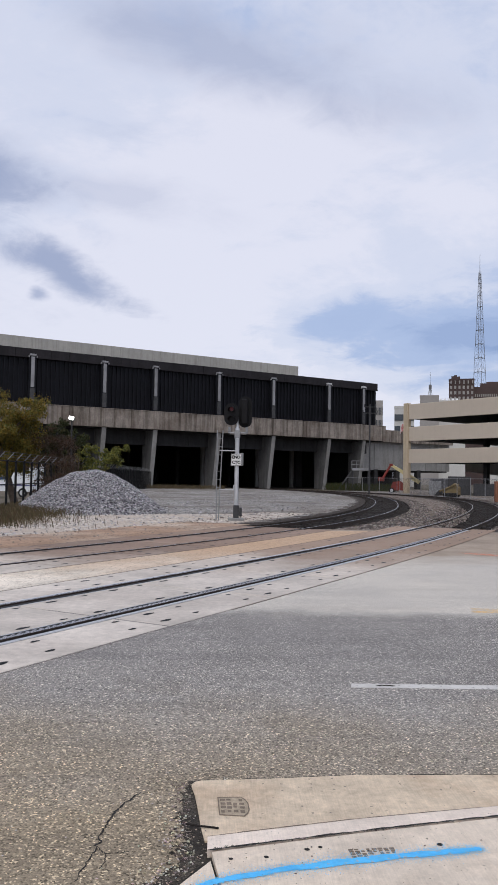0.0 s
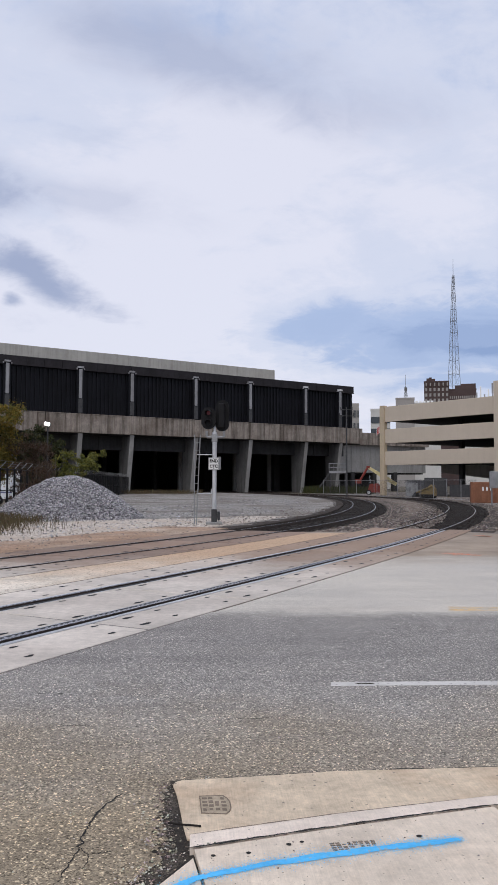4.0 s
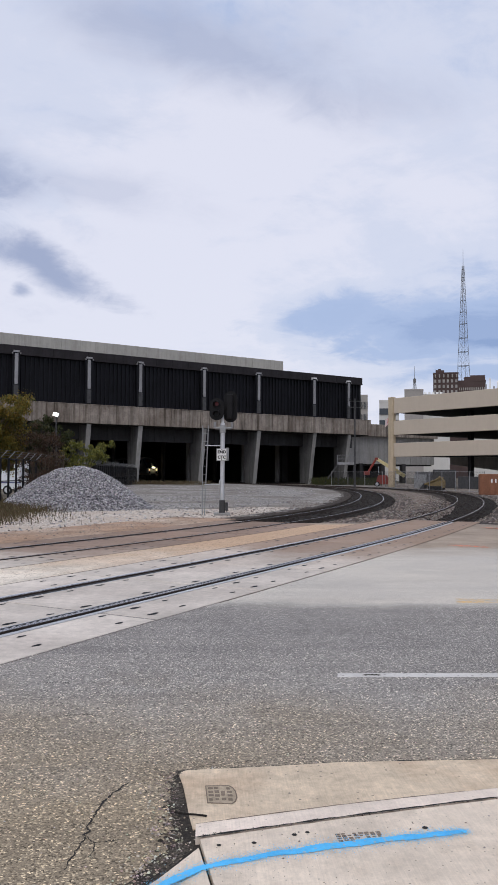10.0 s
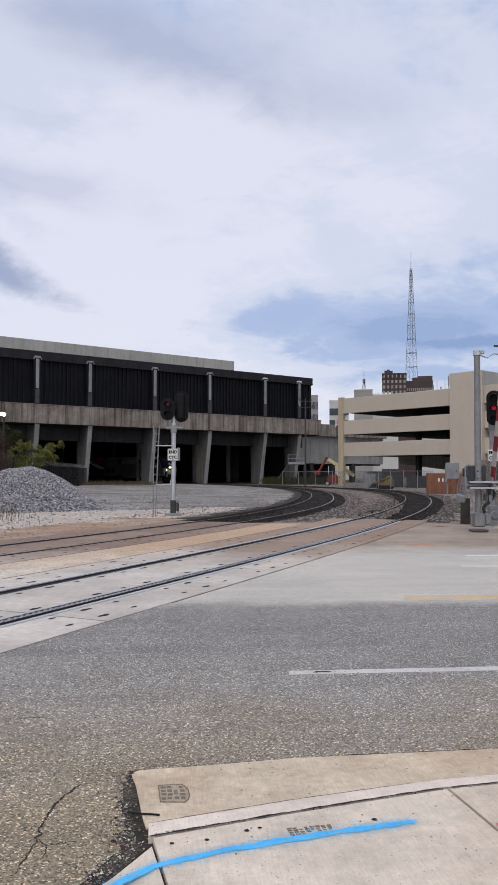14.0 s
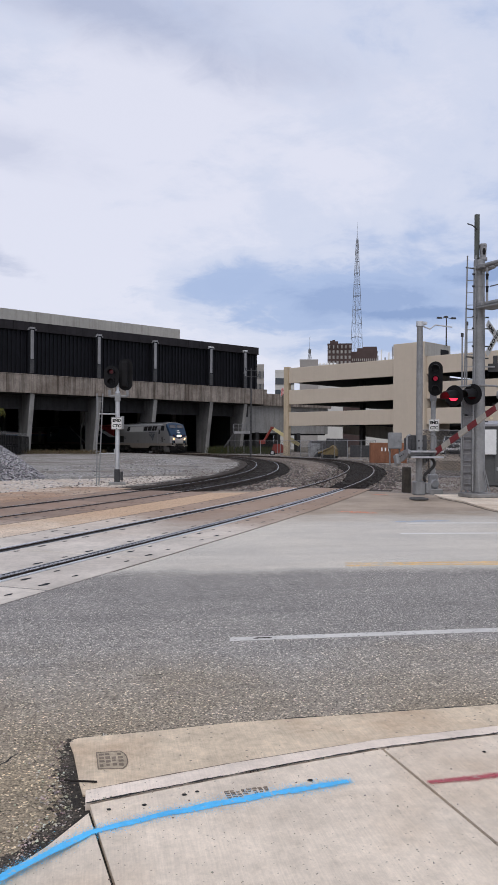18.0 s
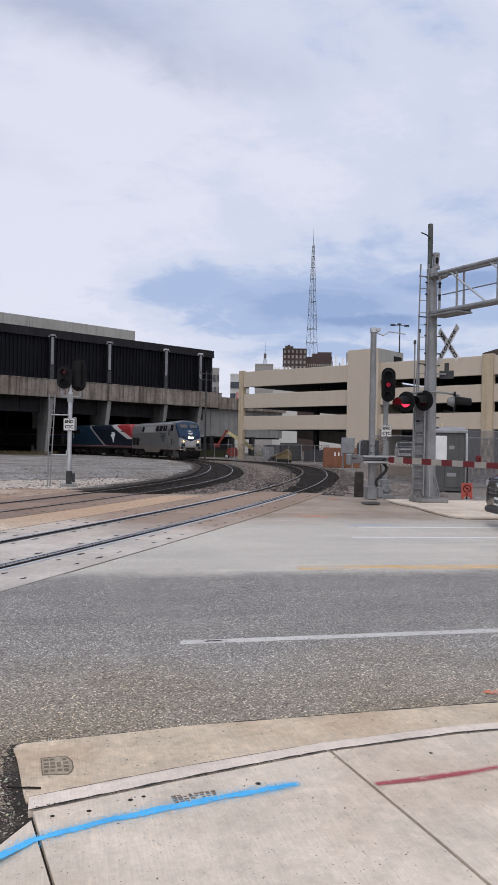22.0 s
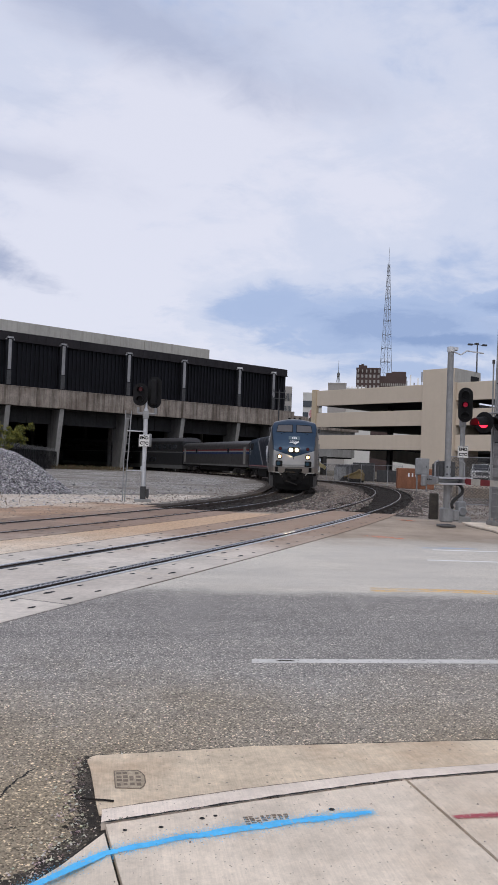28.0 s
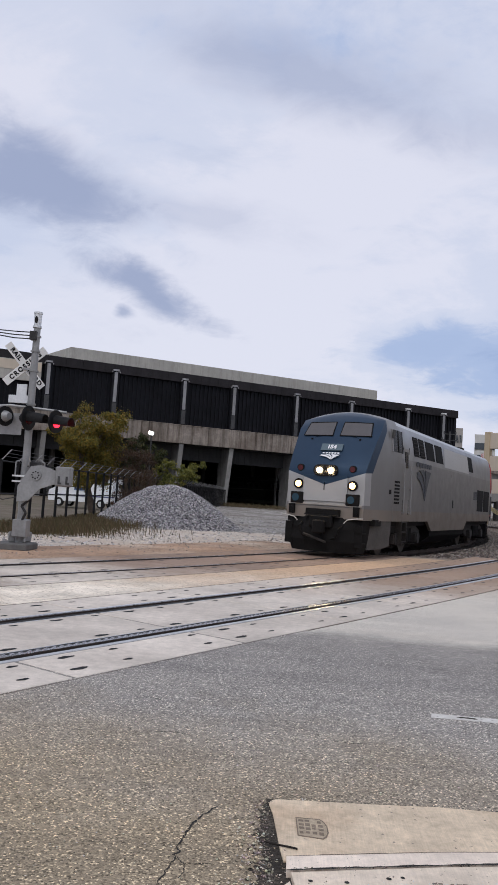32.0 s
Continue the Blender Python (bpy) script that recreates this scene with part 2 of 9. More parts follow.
def road_surface():
    """Coarse asphalt of pale and dark stones that goes over, dusty and ragged, into worn concrete towards the tracks."""
    m = bpy.data.materials.new("coarse_worn_road")
    m.use_nodes = True
    nt = m.node_tree
    N, L = nt.nodes.new, nt.links.new
    b = nt.nodes["Principled BSDF"]
    b.inputs["Roughness"].default_value, b.inputs["Specular IOR Level"].default_value = 0.92, 0.25
    co = N("ShaderNodeNewGeometry").outputs["Position"]

    def noise_tex(s, detail, rg=0.6):
        t = N("ShaderNodeTexNoise")
        t.inputs["Scale"].default_value, t.inputs["Detail"].default_value, t.inputs["Roughness"].default_value = s, detail, rg
        L(co, t.inputs["Vector"])
        return t.outputs["Fac"]

    def cells(scale):
        v = N("ShaderNodeTexVoronoi")
        v.inputs["Scale"].default_value = scale
        L(co, v.inputs["Vector"])
        s = N("ShaderNodeSeparateColor")
        L(v.outputs["Color"], s.inputs[0])
        return v.outputs["Distance"], s.outputs[0]

    def rng(v, a, b_, c, d):
        r = N("ShaderNodeMapRange")
        for i, x in enumerate((a, b_, c, d)):
            r.inputs[i + 1].default_value = x
        L(v, r.inputs[0])
        return r.outputs[0]

    def mix(kind, fac, a, c):
        x = N("ShaderNodeMix")
        x.data_type, x.blend_type = "RGBA", kind
        if isinstance(fac, (int, float)):
            x.inputs[0].default_value = fac
        else:
            L(fac, x.inputs[0])
        for i, v in ((6, a), (7, c)):
            if isinstance(v, tuple):
                x.inputs[i].default_value = (*v, 1)
            else:
                L(v, x.inputs[i])
        return x.outputs[2]

    def ramp(fac, cols):
        r = N("ShaderNodeValToRGB")
        while len(r.color_ramp.elements) < len(cols):
            r.color_ramp.elements.new(0.5)
        for i, (e, c) in enumerate(zip(r.color_ramp.elements, cols)):
            e.position, e.color = i / (len(cols) - 1), (*c, 1)
        L(fac, r.inputs[0])
        return r.outputs[0]

    def along(vec, fac, amp):
        d = N("ShaderNodeVectorMath")
        d.operation = "DOT_PRODUCT"
        d.inputs[1].default_value = vec
        L(co, d.inputs[0])
        a = N("ShaderNodeMath")
        a.operation = "MULTIPLY_ADD"
        a.inputs[1].default_value = amp
        L(fac, a.inputs[0]), L(d.outputs["Value"], a.inputs[2])
        return a.outputs[0]

    dist, pick = cells(112)
    dist2, pick2 = cells(72)
    tar = ramp(pick, ((0.085, 0.079, 0.072), (0.28, 0.262, 0.241), (0.37, 0.348, 0.321), (0.15, 0.14, 0.128), (0.42, 0.395, 0.362), (0.25, 0.235, 0.217), (0.385, 0.362, 0.334), (0.98, 0.91, 0.80)))
    tar = mix("MULTIPLY", 1.0, tar, ramp(pick2, ((0.86, 0.86, 0.86), (1.12, 1.11, 1.09), (0.97, 0.97, 0.97), (1.24, 1.22, 1.19))))
    broad = noise_tex(0.55, 6)
    # brown dirt washed along the gutter and in patches
    tar = mix("MULTIPLY", rng(along((-0.16, -1, 0), broad, 3.6), -4.3, -2.0, 0, 0.95), tar, (1.02, 0.885, 0.67))
    tar = mix("MULTIPLY", rng(noise_tex(1.1, 7, 0.7), 0.40, 0.66, 0, 0.5), tar, (0.76, 0.76, 0.76))
    pale = ramp(pick, ((0.38, 0.352, 0.318), (0.58, 0.543, 0.49), (0.67, 0.627, 0.566), (0.47, 0.438, 0.393), (0.82, 0.77, 0.695)))
    pale = mix("MULTIPLY", 1.0, pale, ramp(noise_tex(0.5, 7), ((0.80, 0.80, 0.80), (1.1, 1.09, 1.06), (0.92, 0.92, 0.92), (1.1, 1.08, 1.05))))
    st = N("ShaderNodeMapping")
    st.inputs["Scale"].default_value = (0.25, 2.2, 1)
    L(co, st.inputs[0])
    sn = N("ShaderNodeTexNoise")
    sn.inputs["Scale"].default_value, sn.inputs["Detail"].default_value, sn.inputs["Roughness"].default_value = 1.0, 8, 0.7
    L(st.outputs[0], sn.inputs["Vector"])
    worn = rng(sn.outputs["Fac"], 0.45, 0.68, 0, 0.55)
    # the traffic lane, darkened by oil and tyres
    tar = mix("MULTIPLY", rng(along((0.09, 1, 0), noise_tex(0.7, 6), 2.4), 6.9, 8.6, 0, 0.85), tar, (0.84, 0.845, 0.87))
    tar = mix("MULTIPLY", worn, tar, (0.68, 0.69, 0.72))
    pale = mix("MULTIPLY", worn, pale, (0.80, 0.79, 0.78))
    pale = mix("MIX", rng(along((-0.1, 1, 0), noise_tex(0.3, 6), 5.0), 16.9, 18.8, 0, 0.92), pale, mix("MIX", rng(noise_tex(0.45, 7, 0.7), 0.4, 0.62, 0, 1), (0.42, 0.335, 0.26), (0.27, 0.215, 0.165)))
    col = mix("MIX", rng(along((0.075, 1, 0), noise_tex(1.3, 8, 0.7), 1.4), 9.85, 10.6, 0, 1), tar, pale)
    L(col, b.inputs["Base Color"])
    bp = N("ShaderNodeBump")
    bp.inputs["Strength"].default_value, bp.inputs["Distance"].default_value, bp.invert = 0.7, 0.007, True
    L(dist, bp.inputs["Height"])
    L(bp.outputs[0], b.inputs["Normal"])
    return m


def stones(name, cols, scale, bump=0.8, depth=0.03, rough=0.9, patch=None, patch_scale=0.25):
    """Loose stone: cells of several greys with a relief, and broad patches of a second tone."""
    m = bpy.data.materials.new(name)
    m.use_nodes = True
    nt = m.node_tree
    N, L = nt.nodes.new, nt.links.new
    b = nt.nodes["Principled BSDF"]
    b.inputs["Roughness"].default_value, b.inputs["Specular IOR Level"].default_value = rough, 0.25
    co = N("ShaderNodeNewGeometry").outputs["Position"]
    v = N("ShaderNodeTexVoronoi")
    v.inputs["Scale"].default_value = scale
    L(co, v.inputs["Vector"])
    s = N("ShaderNodeSeparateColor")
    L(v.outputs["Color"], s.inputs[0])
    r = N("ShaderNodeValToRGB")
    while len(r.color_ramp.elements) < len(cols):
        r.color_ramp.elements.new(0.5)
    for i, (e, c) in enumerate(zip(r.color_ramp.elements, cols)):
        e.position, e.color = i / (len(cols) - 1), (*c, 1)
    L(s.outputs[0], r.inputs[0])
    out = r.outputs[0]
    n = N("ShaderNodeTexNoise")
    n.inputs["Scale"].default_value, n.inputs["Detail"].default_value = patch_scale, 7
    L(co, n.inputs["Vector"])
    if patch:
        mr = N("ShaderNodeMapRange")
        mr.inputs[1].default_value, mr.inputs[2].default_value, mr.inputs[4].default_value = 0.42, 0.62, 0.75
        L(n.outputs["Fac"], mr.inputs[0])
        x = N("ShaderNodeMix")
        x.data_type = "RGBA"
        L(mr.outputs[0], x.inputs[0])
        L(out, x.inputs[6])
        x.inputs[7].default_value = (*patch, 1)
        out = x.outputs[2]
    L(out, b.inputs["Base Color"])
    bp = N("ShaderNodeBump")
    bp.inputs["Strength"].default_value, bp.inputs["Distance"].default_value, bp.invert = bump, depth, True
    L(v.outputs["Distance"], bp.inputs["Height"])
    L(bp.outputs[0], b.inputs["Normal"])
    return m


ASPHALT = road_surface()
PALE_ROAD = ASPHALT
TAN_ROAD = mat("rust_stained_asphalt", (0.74, 0.665, 0.56), 0.92, var=0.3, scale=1.1, fine=70, bump=0.5, depth=0.006, tint=(0.62, 0.51, 0.385), spots=(60, 0.08, (0.26, 0.18, 0.12)), fade=((0.35, 1, 0), 10.5, 16.5, (0.50, 0.32, 0.19)))
SHOULDER = mat("rusty_shoulder", (0.36, 0.235, 0.155), 0.93, var=0.35, scale=0.7, fine=50, bump=0.6, depth=0.008, tint=(0.56, 0.46, 0.36), spots=(45, 0.12, (0.15, 0.09, 0.06)))
PANEL = mat("crossing_concrete", (0.60, 0.54, 0.475), 0.85, var=0.2, scale=1.0, fine=60, bump=0.35, depth=0.004, tint=(0.50, 0.44, 0.385), rnd=0.12, fade=((0.35, 1, 0), 13.0, 18.5, (0.29, 0.185, 0.12)))
PANEL_RUSTY = mat("rust_stained_crossing_concrete", (0.56, 0.50, 0.435), 0.87, var=0.25, scale=0.9, fine=60, bump=0.35, depth=0.004, tint=(0.33, 0.25, 0.19), rnd=0.15, fade=((0.35, 1, 0), 12.3, 16.0, (0.225, 0.142, 0.098)))
JOINT = mat("dirty_tar_joint", (0.15, 0.125, 0.10), 0.9, var=0.4, scale=4, bump=0.2)
LATTICE = mat("worn_rubber_stud", (0.30, 0.30, 0.33), 0.6, var=0.3, scale=6, bump=0.2)
RUBBER = mat("black_rubber", (0.010, 0.010, 0.011), 0.7, var=0.3, bump=0.3)
RAIL = mat("worn_rail_steel", (0.5, 0.5, 0.52), 0.26, 1.0, var=0.15, scale=2, bump=0.05)
RAIL_RUST = mat("rail_rust", (0.045, 0.033, 0.027), 0.85, 0.2, var=0.35)
BALLAST = stones("ballast", ((0.07, 0.058, 0.05), (0.20, 0.165, 0.138), (0.34, 0.29, 0.245), (0.12, 0.097, 0.08)), 19, 1.0, 0.04, patch=(0.19, 0.14, 0.105), patch_scale=0.35)
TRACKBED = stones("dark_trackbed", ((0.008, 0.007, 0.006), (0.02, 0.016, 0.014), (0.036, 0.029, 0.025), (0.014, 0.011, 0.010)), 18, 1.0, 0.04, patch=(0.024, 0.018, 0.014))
LOT = stones("lot_gravel", ((0.055, 0.05, 0.045), (0.265, 0.248, 0.23), (0.55, 0.525, 0.49), (0.11, 0.10, 0.09)), 12.5, 1.0, 0.05, patch=(0.165, 0.14, 0.115), patch_scale=0.22)
SIDE_STONE = stones("pale_side_gravel", ((0.10, 0.088, 0.077), (0.28, 0.25, 0.222), (0.46, 0.43, 0.395), (0.17, 0.145, 0.127)), 18, 1.0, 0.05, patch=(0.25, 0.20, 0.16), patch_scale=0.3)
LOT_PALE = stones("pale_lot_edge", ((0.12, 0.10, 0.082), (0.50, 0.435, 0.37), (0.76, 0.69, 0.61), (0.30, 0.255, 0.212)), 13, 0.8, 0.03, patch=(0.50, 0.415, 0.335), patch_scale=0.5)
HEAP = stones("crushed_stone", ((0.05, 0.047, 0.055), (0.26, 0.25, 0.27), (0.66, 0.64, 0.66), (0.11, 0.105, 0.116)), 11, 1.0, 0.08)
DIRT = mat("bare_dirt", (0.14, 0.115, 0.085), 0.95, var=0.3, scale=0.3, fine=12, bump=0.8, depth=0.05, tint=(0.09, 0.085, 0.045))
WALK = mat("sidewalk_concrete", (0.70, 0.60, 0.487), 0.9, brush=0.07, var=0.16, scale=1.9, fine=85, bump=0.7, depth=0.004, tint=(0.54, 0.425, 0.315), spots=(190, 0.006, (0.28, 0.24, 0.19)))
KERB = mat("kerb_concrete", (0.79, 0.68, 0.575), 0.9, brush=0.06, var=0.14, scale=2.2, fine=85, bump=0.7, depth=0.004, spots=(190, 0.006, (0.34, 0.29, 0.24)))
GUTTER = mat("gutter_concrete", (0.63, 0.515, 0.38), 0.9, brush=0.09, var=0.2, scale=2.6, fine=80, bump=0.8, depth=0.005, tint=(0.47, 0.335, 0.22), spots=(90, 0.006, (0.26, 0.22, 0.18)))
CONC = mat("weathered_concrete", (0.26, 0.226, 0.195), 0.9, var=0.26, scale=0.7, fine=12, bump=0.25, streak=1.0, tint=(0.15, 0.118, 0.095))
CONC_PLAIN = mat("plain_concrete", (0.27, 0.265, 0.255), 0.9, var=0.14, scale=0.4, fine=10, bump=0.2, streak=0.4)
# concrete darkened to carry the shade of the undercroft and garage
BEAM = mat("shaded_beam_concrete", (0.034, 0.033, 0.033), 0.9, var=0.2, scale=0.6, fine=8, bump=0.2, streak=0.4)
CLAD = mat("blue_black_cladding", (0.0085, 0.009, 0.0125), 0.62, 0.2, var=0.3, scale=0.3, fine=5, bump=0.1, streak=0.3, spec=0.2)
CLAD_TOP = mat("dark_fascia", (0.020, 0.0175, 0.020), 0.65, 0.1, var=0.3, scale=0.4, fine=5, bump=0.1, streak=0.5, spec=0.25)
STRIP = mat("grey_metal_strip", (0.30, 0.30, 0.31), 0.6, 0.3, var=0.15, scale=1, fine=8, bump=0.1, streak=0.4)
CAPW = mat("pale_cap", (0.6, 0.6, 0.6), 0.7, var=0.1)
PENT = mat("pale_penthouse_panels", (0.41, 0.395, 0.36), 0.85, var=0.1, scale=0.2, fine=4, bump=0.1, streak=0.3)
# near black in place of the shade under the building
DARK = mat("shade_black_interior", (0.016, 0.016, 0.016), 0.95, var=0.3, bump=0.1)
BEIGE = mat("beige_precast", (0.545, 0.468, 0.378), 0.85, var=0.035, scale=0.25, fine=14, bump=0.15, streak=0.05)
BEIGE_COL = mat("beige_column", (0.50, 0.41, 0.29), 0.85, var=0.08, scale=0.4, fine=14, bump=0.15, streak=0.25)
GALV = mat("galvanised_steel", (0.28, 0.285, 0.29), 0.55, 0.5, var=0.16, scale=2.5, fine=30, bump=0.1, streak=0.25)
ALU = mat("brushed_aluminium", (0.60, 0.61, 0.62), 0.42, 0.8, var=0.12, scale=3, fine=40, bump=0.05)
BLACKP = mat("black_paint", (0.008, 0.008, 0.009), 0.65, var=0.3, scale=3, bump=0.1, spec=0.2)
DARKST = mat("dark_grey_steel", (0.06, 0.06, 0.062), 0.6, 0.3, var=0.3, scale=3, bump=0.1)
WHITEP = mat("white_paint", (0.78, 0.78, 0.77), 0.6, var=0.06, scale=3, bump=0.05)
ROADW = mat("worn_white_road_paint", (0.58, 0.56, 0.53), 0.85, var=0.12, scale=3, fine=70, bump=0.4, spots=(60, 0.04, (0.30, 0.285, 0.265)))
ROADW_NEW = mat("white_stop_line_paint", (0.76, 0.75, 0.73), 0.85, var=0.08, scale=3, fine=70, bump=0.3)
ROADY = mat("worn_yellow_road_paint", (0.74, 0.47, 0.17), 0.85, var=0.2, scale=2, fine=60, bump=0.4, tint=(0.56, 0.49, 0.38), spots=(40, 0.3, (0.50, 0.46, 0.40)))
SPRAYB = mat("blue_spray_paint", (0.11, 0.56, 0.95), 0.75, var=0.1, scale=5, fine=60, bump=0.3, spots=(80, 0.08, (0.36, 0.5, 0.62)))
SPRAYB2 = mat("faint_blue_spray_paint", (0.36, 0.46, 0.60), 0.8, var=0.2, scale=5, fine=40, bump=0.2, spots=(30, 0.5, (0.48, 0.47, 0.45)))
SPRAYR = mat("red_spray_paint", (0.52, 0.13, 0.15), 0.8, var=0.12, scale=5, fine=60, bump=0.3, spots=(90, 0.12, (0.55, 0.36, 0.33)))
SPRAYO = mat("orange_spray_paint", (0.70, 0.22, 0.11), 0.8, var=0.2, scale=5, fine=40, bump=0.3, spots=(30, 0.5, (0.44, 0.37, 0.31)))
REDP = mat("red_paint", (0.50, 0.035, 0.03), 0.5, var=0.12, scale=3, bump=0.05)
REFL_RED = mat("faded_red_stripe", (0.15, 0.018, 0.022), 0.7, var=0.15, scale=6, bump=0.05)
REFL_WH = mat("grey_white_stripe", (0.36, 0.34, 0.30), 0.7, var=0.12, scale=6, bump=0.05)
TIE = mat("creosoted_timber", (0.020, 0.016, 0.0135), 0.92, var=0.35, scale=2, fine=20, bump=0.6, rnd=0.35)


# ---- mesh helpers ----
def box(bm, c, s, rz=0.0, m=None):
    t = Matrix.Translation(c) @ Matrix.Rotation(rz, 4, "Z") @ Matrix.Diagonal((*s, 1))
    if m is not None:
        t = m @ t
    return bmesh.ops.create_cube(bm, size=1.0, matrix=t)["verts"]


def tube(bm, p, q, r, r2=None, n=10, caps=True):
    p, q = Vector(p), Vector(q)
    d = q - p
    t = Matrix.Translation((p + q) / 2) @ d.to_track_quat("Z", "Y").to_matrix().to_4x4()
    bmesh.ops.create_cone(bm, cap_ends=caps, segments=n, radius1=r, radius2=r if r2 is None else r2, depth=d.length, matrix=t)


def pipe(bm, pts, r, n=8):
    for a, b in zip(pts, pts[1:]):
        tube(bm, a, b, r, n=n)


def prism(bm, pts, z0, z1):
    """An upright solid over a polygon; z1 may be a list, one height a corner."""
    tops = z1 if isinstance(z1, (list, tuple)) else [z1] * len(pts)
    lo = [bm.verts.new((x, y, z0)) for x, y in pts]
    hi = [bm.verts.new((x, y, z)) for (x, y), z in zip(pts, tops)]
    n = len(pts)
    bm.faces.new(hi)
    bm.faces.new(lo[::-1])
    for i in range(n):
        bm.faces.new((lo[i], lo[(i + 1) % n], hi[(i + 1) % n], hi[i]))


def loft(bm, rings, close=True, caps=True):
    """Skin through rings of equally many points."""
    vs = [[bm.verts.new(p) for p in r] for r in rings]
    n = len(vs[0])
    for a, b in zip(vs, vs[1:]):
        for i in range(n if close else n - 1):
            bm.faces.new((a[i], a[(i + 1) % n], b[(i + 1) % n], b[i]))
    if caps:
        bm.faces.new(vs[0][::-1])
        bm.faces.new(vs[-1])


def finish(bm, name, material, smooth=False, bevel=0.0):
    if bevel:
        bmesh.ops.bevel(bm, geom=[e for e in bm.edges if e.is_manifold and e.calc_face_angle(0) > 0.6], offset=bevel, segments=1, affect="EDGES", clamp_overlap=True)
    bmesh.ops.recalc_face_normals(bm, faces=bm.faces)
    me = bpy.data.meshes.new(name)
    bm.to_mesh(me)
    bm.free()
    for m in material if isinstance(material, (list, tuple)) else [material]:
        me.materials.append(m)
    if smooth:
        me.polygons.foreach_set("use_smooth", [True] * len(me.polygons))
        me.set_sharp_from_angle(angle=radians(38))
    return me


def part(name, bm, material, parent=None, label="", smooth=False, bevel=0.0):
    ob = new(name, finish(bm, name, material, smooth, bevel))
    if parent is not None:
        ob.parent = parent
    if label:
        tagged(ob, label)
    return ob


def share(name, ob, m, parent=None):
    """Another object on the same mesh."""
    o = new(name, ob.data if hasattr(ob, "data") else ob)
    if parent is not None:
        o.parent = parent
    o.matrix_basis = m
    return o


def thing(name, label, category, m=None, group="", kind=""):
    e = new(name)
    e.empty_display_size = 0.3
    if m is not None:
        e.matrix_basis = m
    return tagged(e, label, category, group, kind)


def setting(name, bm, material, label="", category="", smooth=False, bevel=0.0):
    return tagged(part(name, bm, material, None, "", smooth, bevel), label, category, "", "structure")


def words(text, size, material, parent, m, name="lettering", extrude=0.003, spread=1.0):
    """Lettering in the built-in font, as a mesh."""
    cu = bpy.data.curves.new(name, "FONT")
    cu.body, cu.size, cu.extrude, cu.align_x, cu.align_y = text, size, extrude, "CENTER", "CENTER"
    cu.offset = size * 0.045
    cu.space_character = spread
    tmp = bpy.data.objects.new(name, cu)
    me = bpy.data.meshes.new_from_object(tmp)
    bpy.data.objects.remove(tmp)
    bpy.data.curves.remove(cu)
    me.materials.clear()
    me.materials.append(material)
    o = new(name, me)
    o.parent = parent
    o.matrix_basis = m
    return o


# ---- track lines ----
def line_of(x, y, h, bends, length):
    """A track's centre line: x, y and heading every metre; bends are per cent of a radian a metre at the knots."""
    knots = (0, 15, 30, 45, 60, 80, 100, 160, 230, 400)
    out = []
    for i in range(length):
        out.append((x, y, h))
        k = float(np.interp(i, knots, (*bends, bends[-1] * 0.6, 0.0))) / 100
        x, y, h = x + math.sin(h), y + math.cos(h), h + k
    return np.array(out)


def ahead(line, back):
    """The same line, led straight on backwards before its start."""
    x, y, h = line[0]
    pre = [(x - math.sin(h) * i, y - math.cos(h) * i, h) for i in range(back, 0, -1)]
    return np.vstack((np.array(pre), line))


BACK = 30
INNER = ahead(line_of(-7.368, 10.112, 0.6064, (-0.25, -1.0507, -1.2, -0.3966, -0.958, -1.169, -0.945, -0.894), 370), BACK)
OUTER = ahead(line_of(-4.929, 4.496, 0.546, (0.264, -0.547, -0.68, -0.604, -1.253, -1.679, -1.631, -1.62), 150), BACK)


def on(line, s, side=0.0):
    """The point s metres along a line (0 at its start), side metres to its right, and the heading there."""
    i = s + BACK
    x, y, h = (float(np.interp(i, np.arange(len(line)), line[:, k])) for k in range(3))
    return x + side * math.cos(h), y - side * math.sin(h), h


def ribbon(bm, line, s0, s1, a, b, z0, z1, step=1.0):
    """A strip along a line from side a to side b, z0 to z1 high."""
    n = max(2, int(round((s1 - s0) / step)) + 1)
    rings = []
    for k in range(n):
        s = s0 + (s1 - s0) * k / (n - 1)
        (xa, ya, _), (xb, yb, _) = on(line, s, a), on(line, s, b)
        rings.append([(xa, ya, z0), (xa, ya, z1), (xb, yb, z1), (xb, yb, z0)])
    loft(bm, rings)


# ---- ground, road and crossing ----
def flat(name, pts, z0, z1, material, label="", category="ground"):
    bm = bmesh.new()
    prism(bm, pts, z0, z1)
    return setting(name, bm, material, label, category)


bm = bmesh.new()
bmesh.ops.create_grid(bm, x_segments=2, y_segments=2, size=2500, matrix=Matrix.Translation((0, 800, -0.16)))
setting("ground", bm, DIRT, "bare brown dirt ground reaching to the horizon", "ground")

SEAM = [(-9 + 1.1 * k + 0.25 * math.sin(k * 2.1), (9.5 if k < 11 else 9.5 - 0.107 * (1.1 * k - 12)) + 0.10 * math.sin(k * 1.7) + 0.06 * math.sin(k * 4.3)) for k in range(1, 40)]
SEAM_BACK = SEAM[::-1]
flat("road_asphalt", [(-80, -14), (80, -14), (80, 1.4), (60, 3.4)] + SEAM_BACK + [(-9, 9.55), (-80, 9.55)], -0.15, -0.004, ASPHALT, "coarse worn grey asphalt road with pale stones", "road")
flat("road_concrete", [(-9, 9.55)] + SEAM + [(60, 3.4), (60, 10), (20, 14.6), (10.6, 15.8), (9.9, 17), (9.95, 20.3), (10.2, 22.4), (9.45, 23.66), (8.86, 24.56), (8.2, 25.0)] + [on(INNER, s, 1.0)[:2] for s in range(18, -1, -3)],
     -0.15, -0.010, PALE_ROAD, "pale worn concrete road beside the tracks", "road")
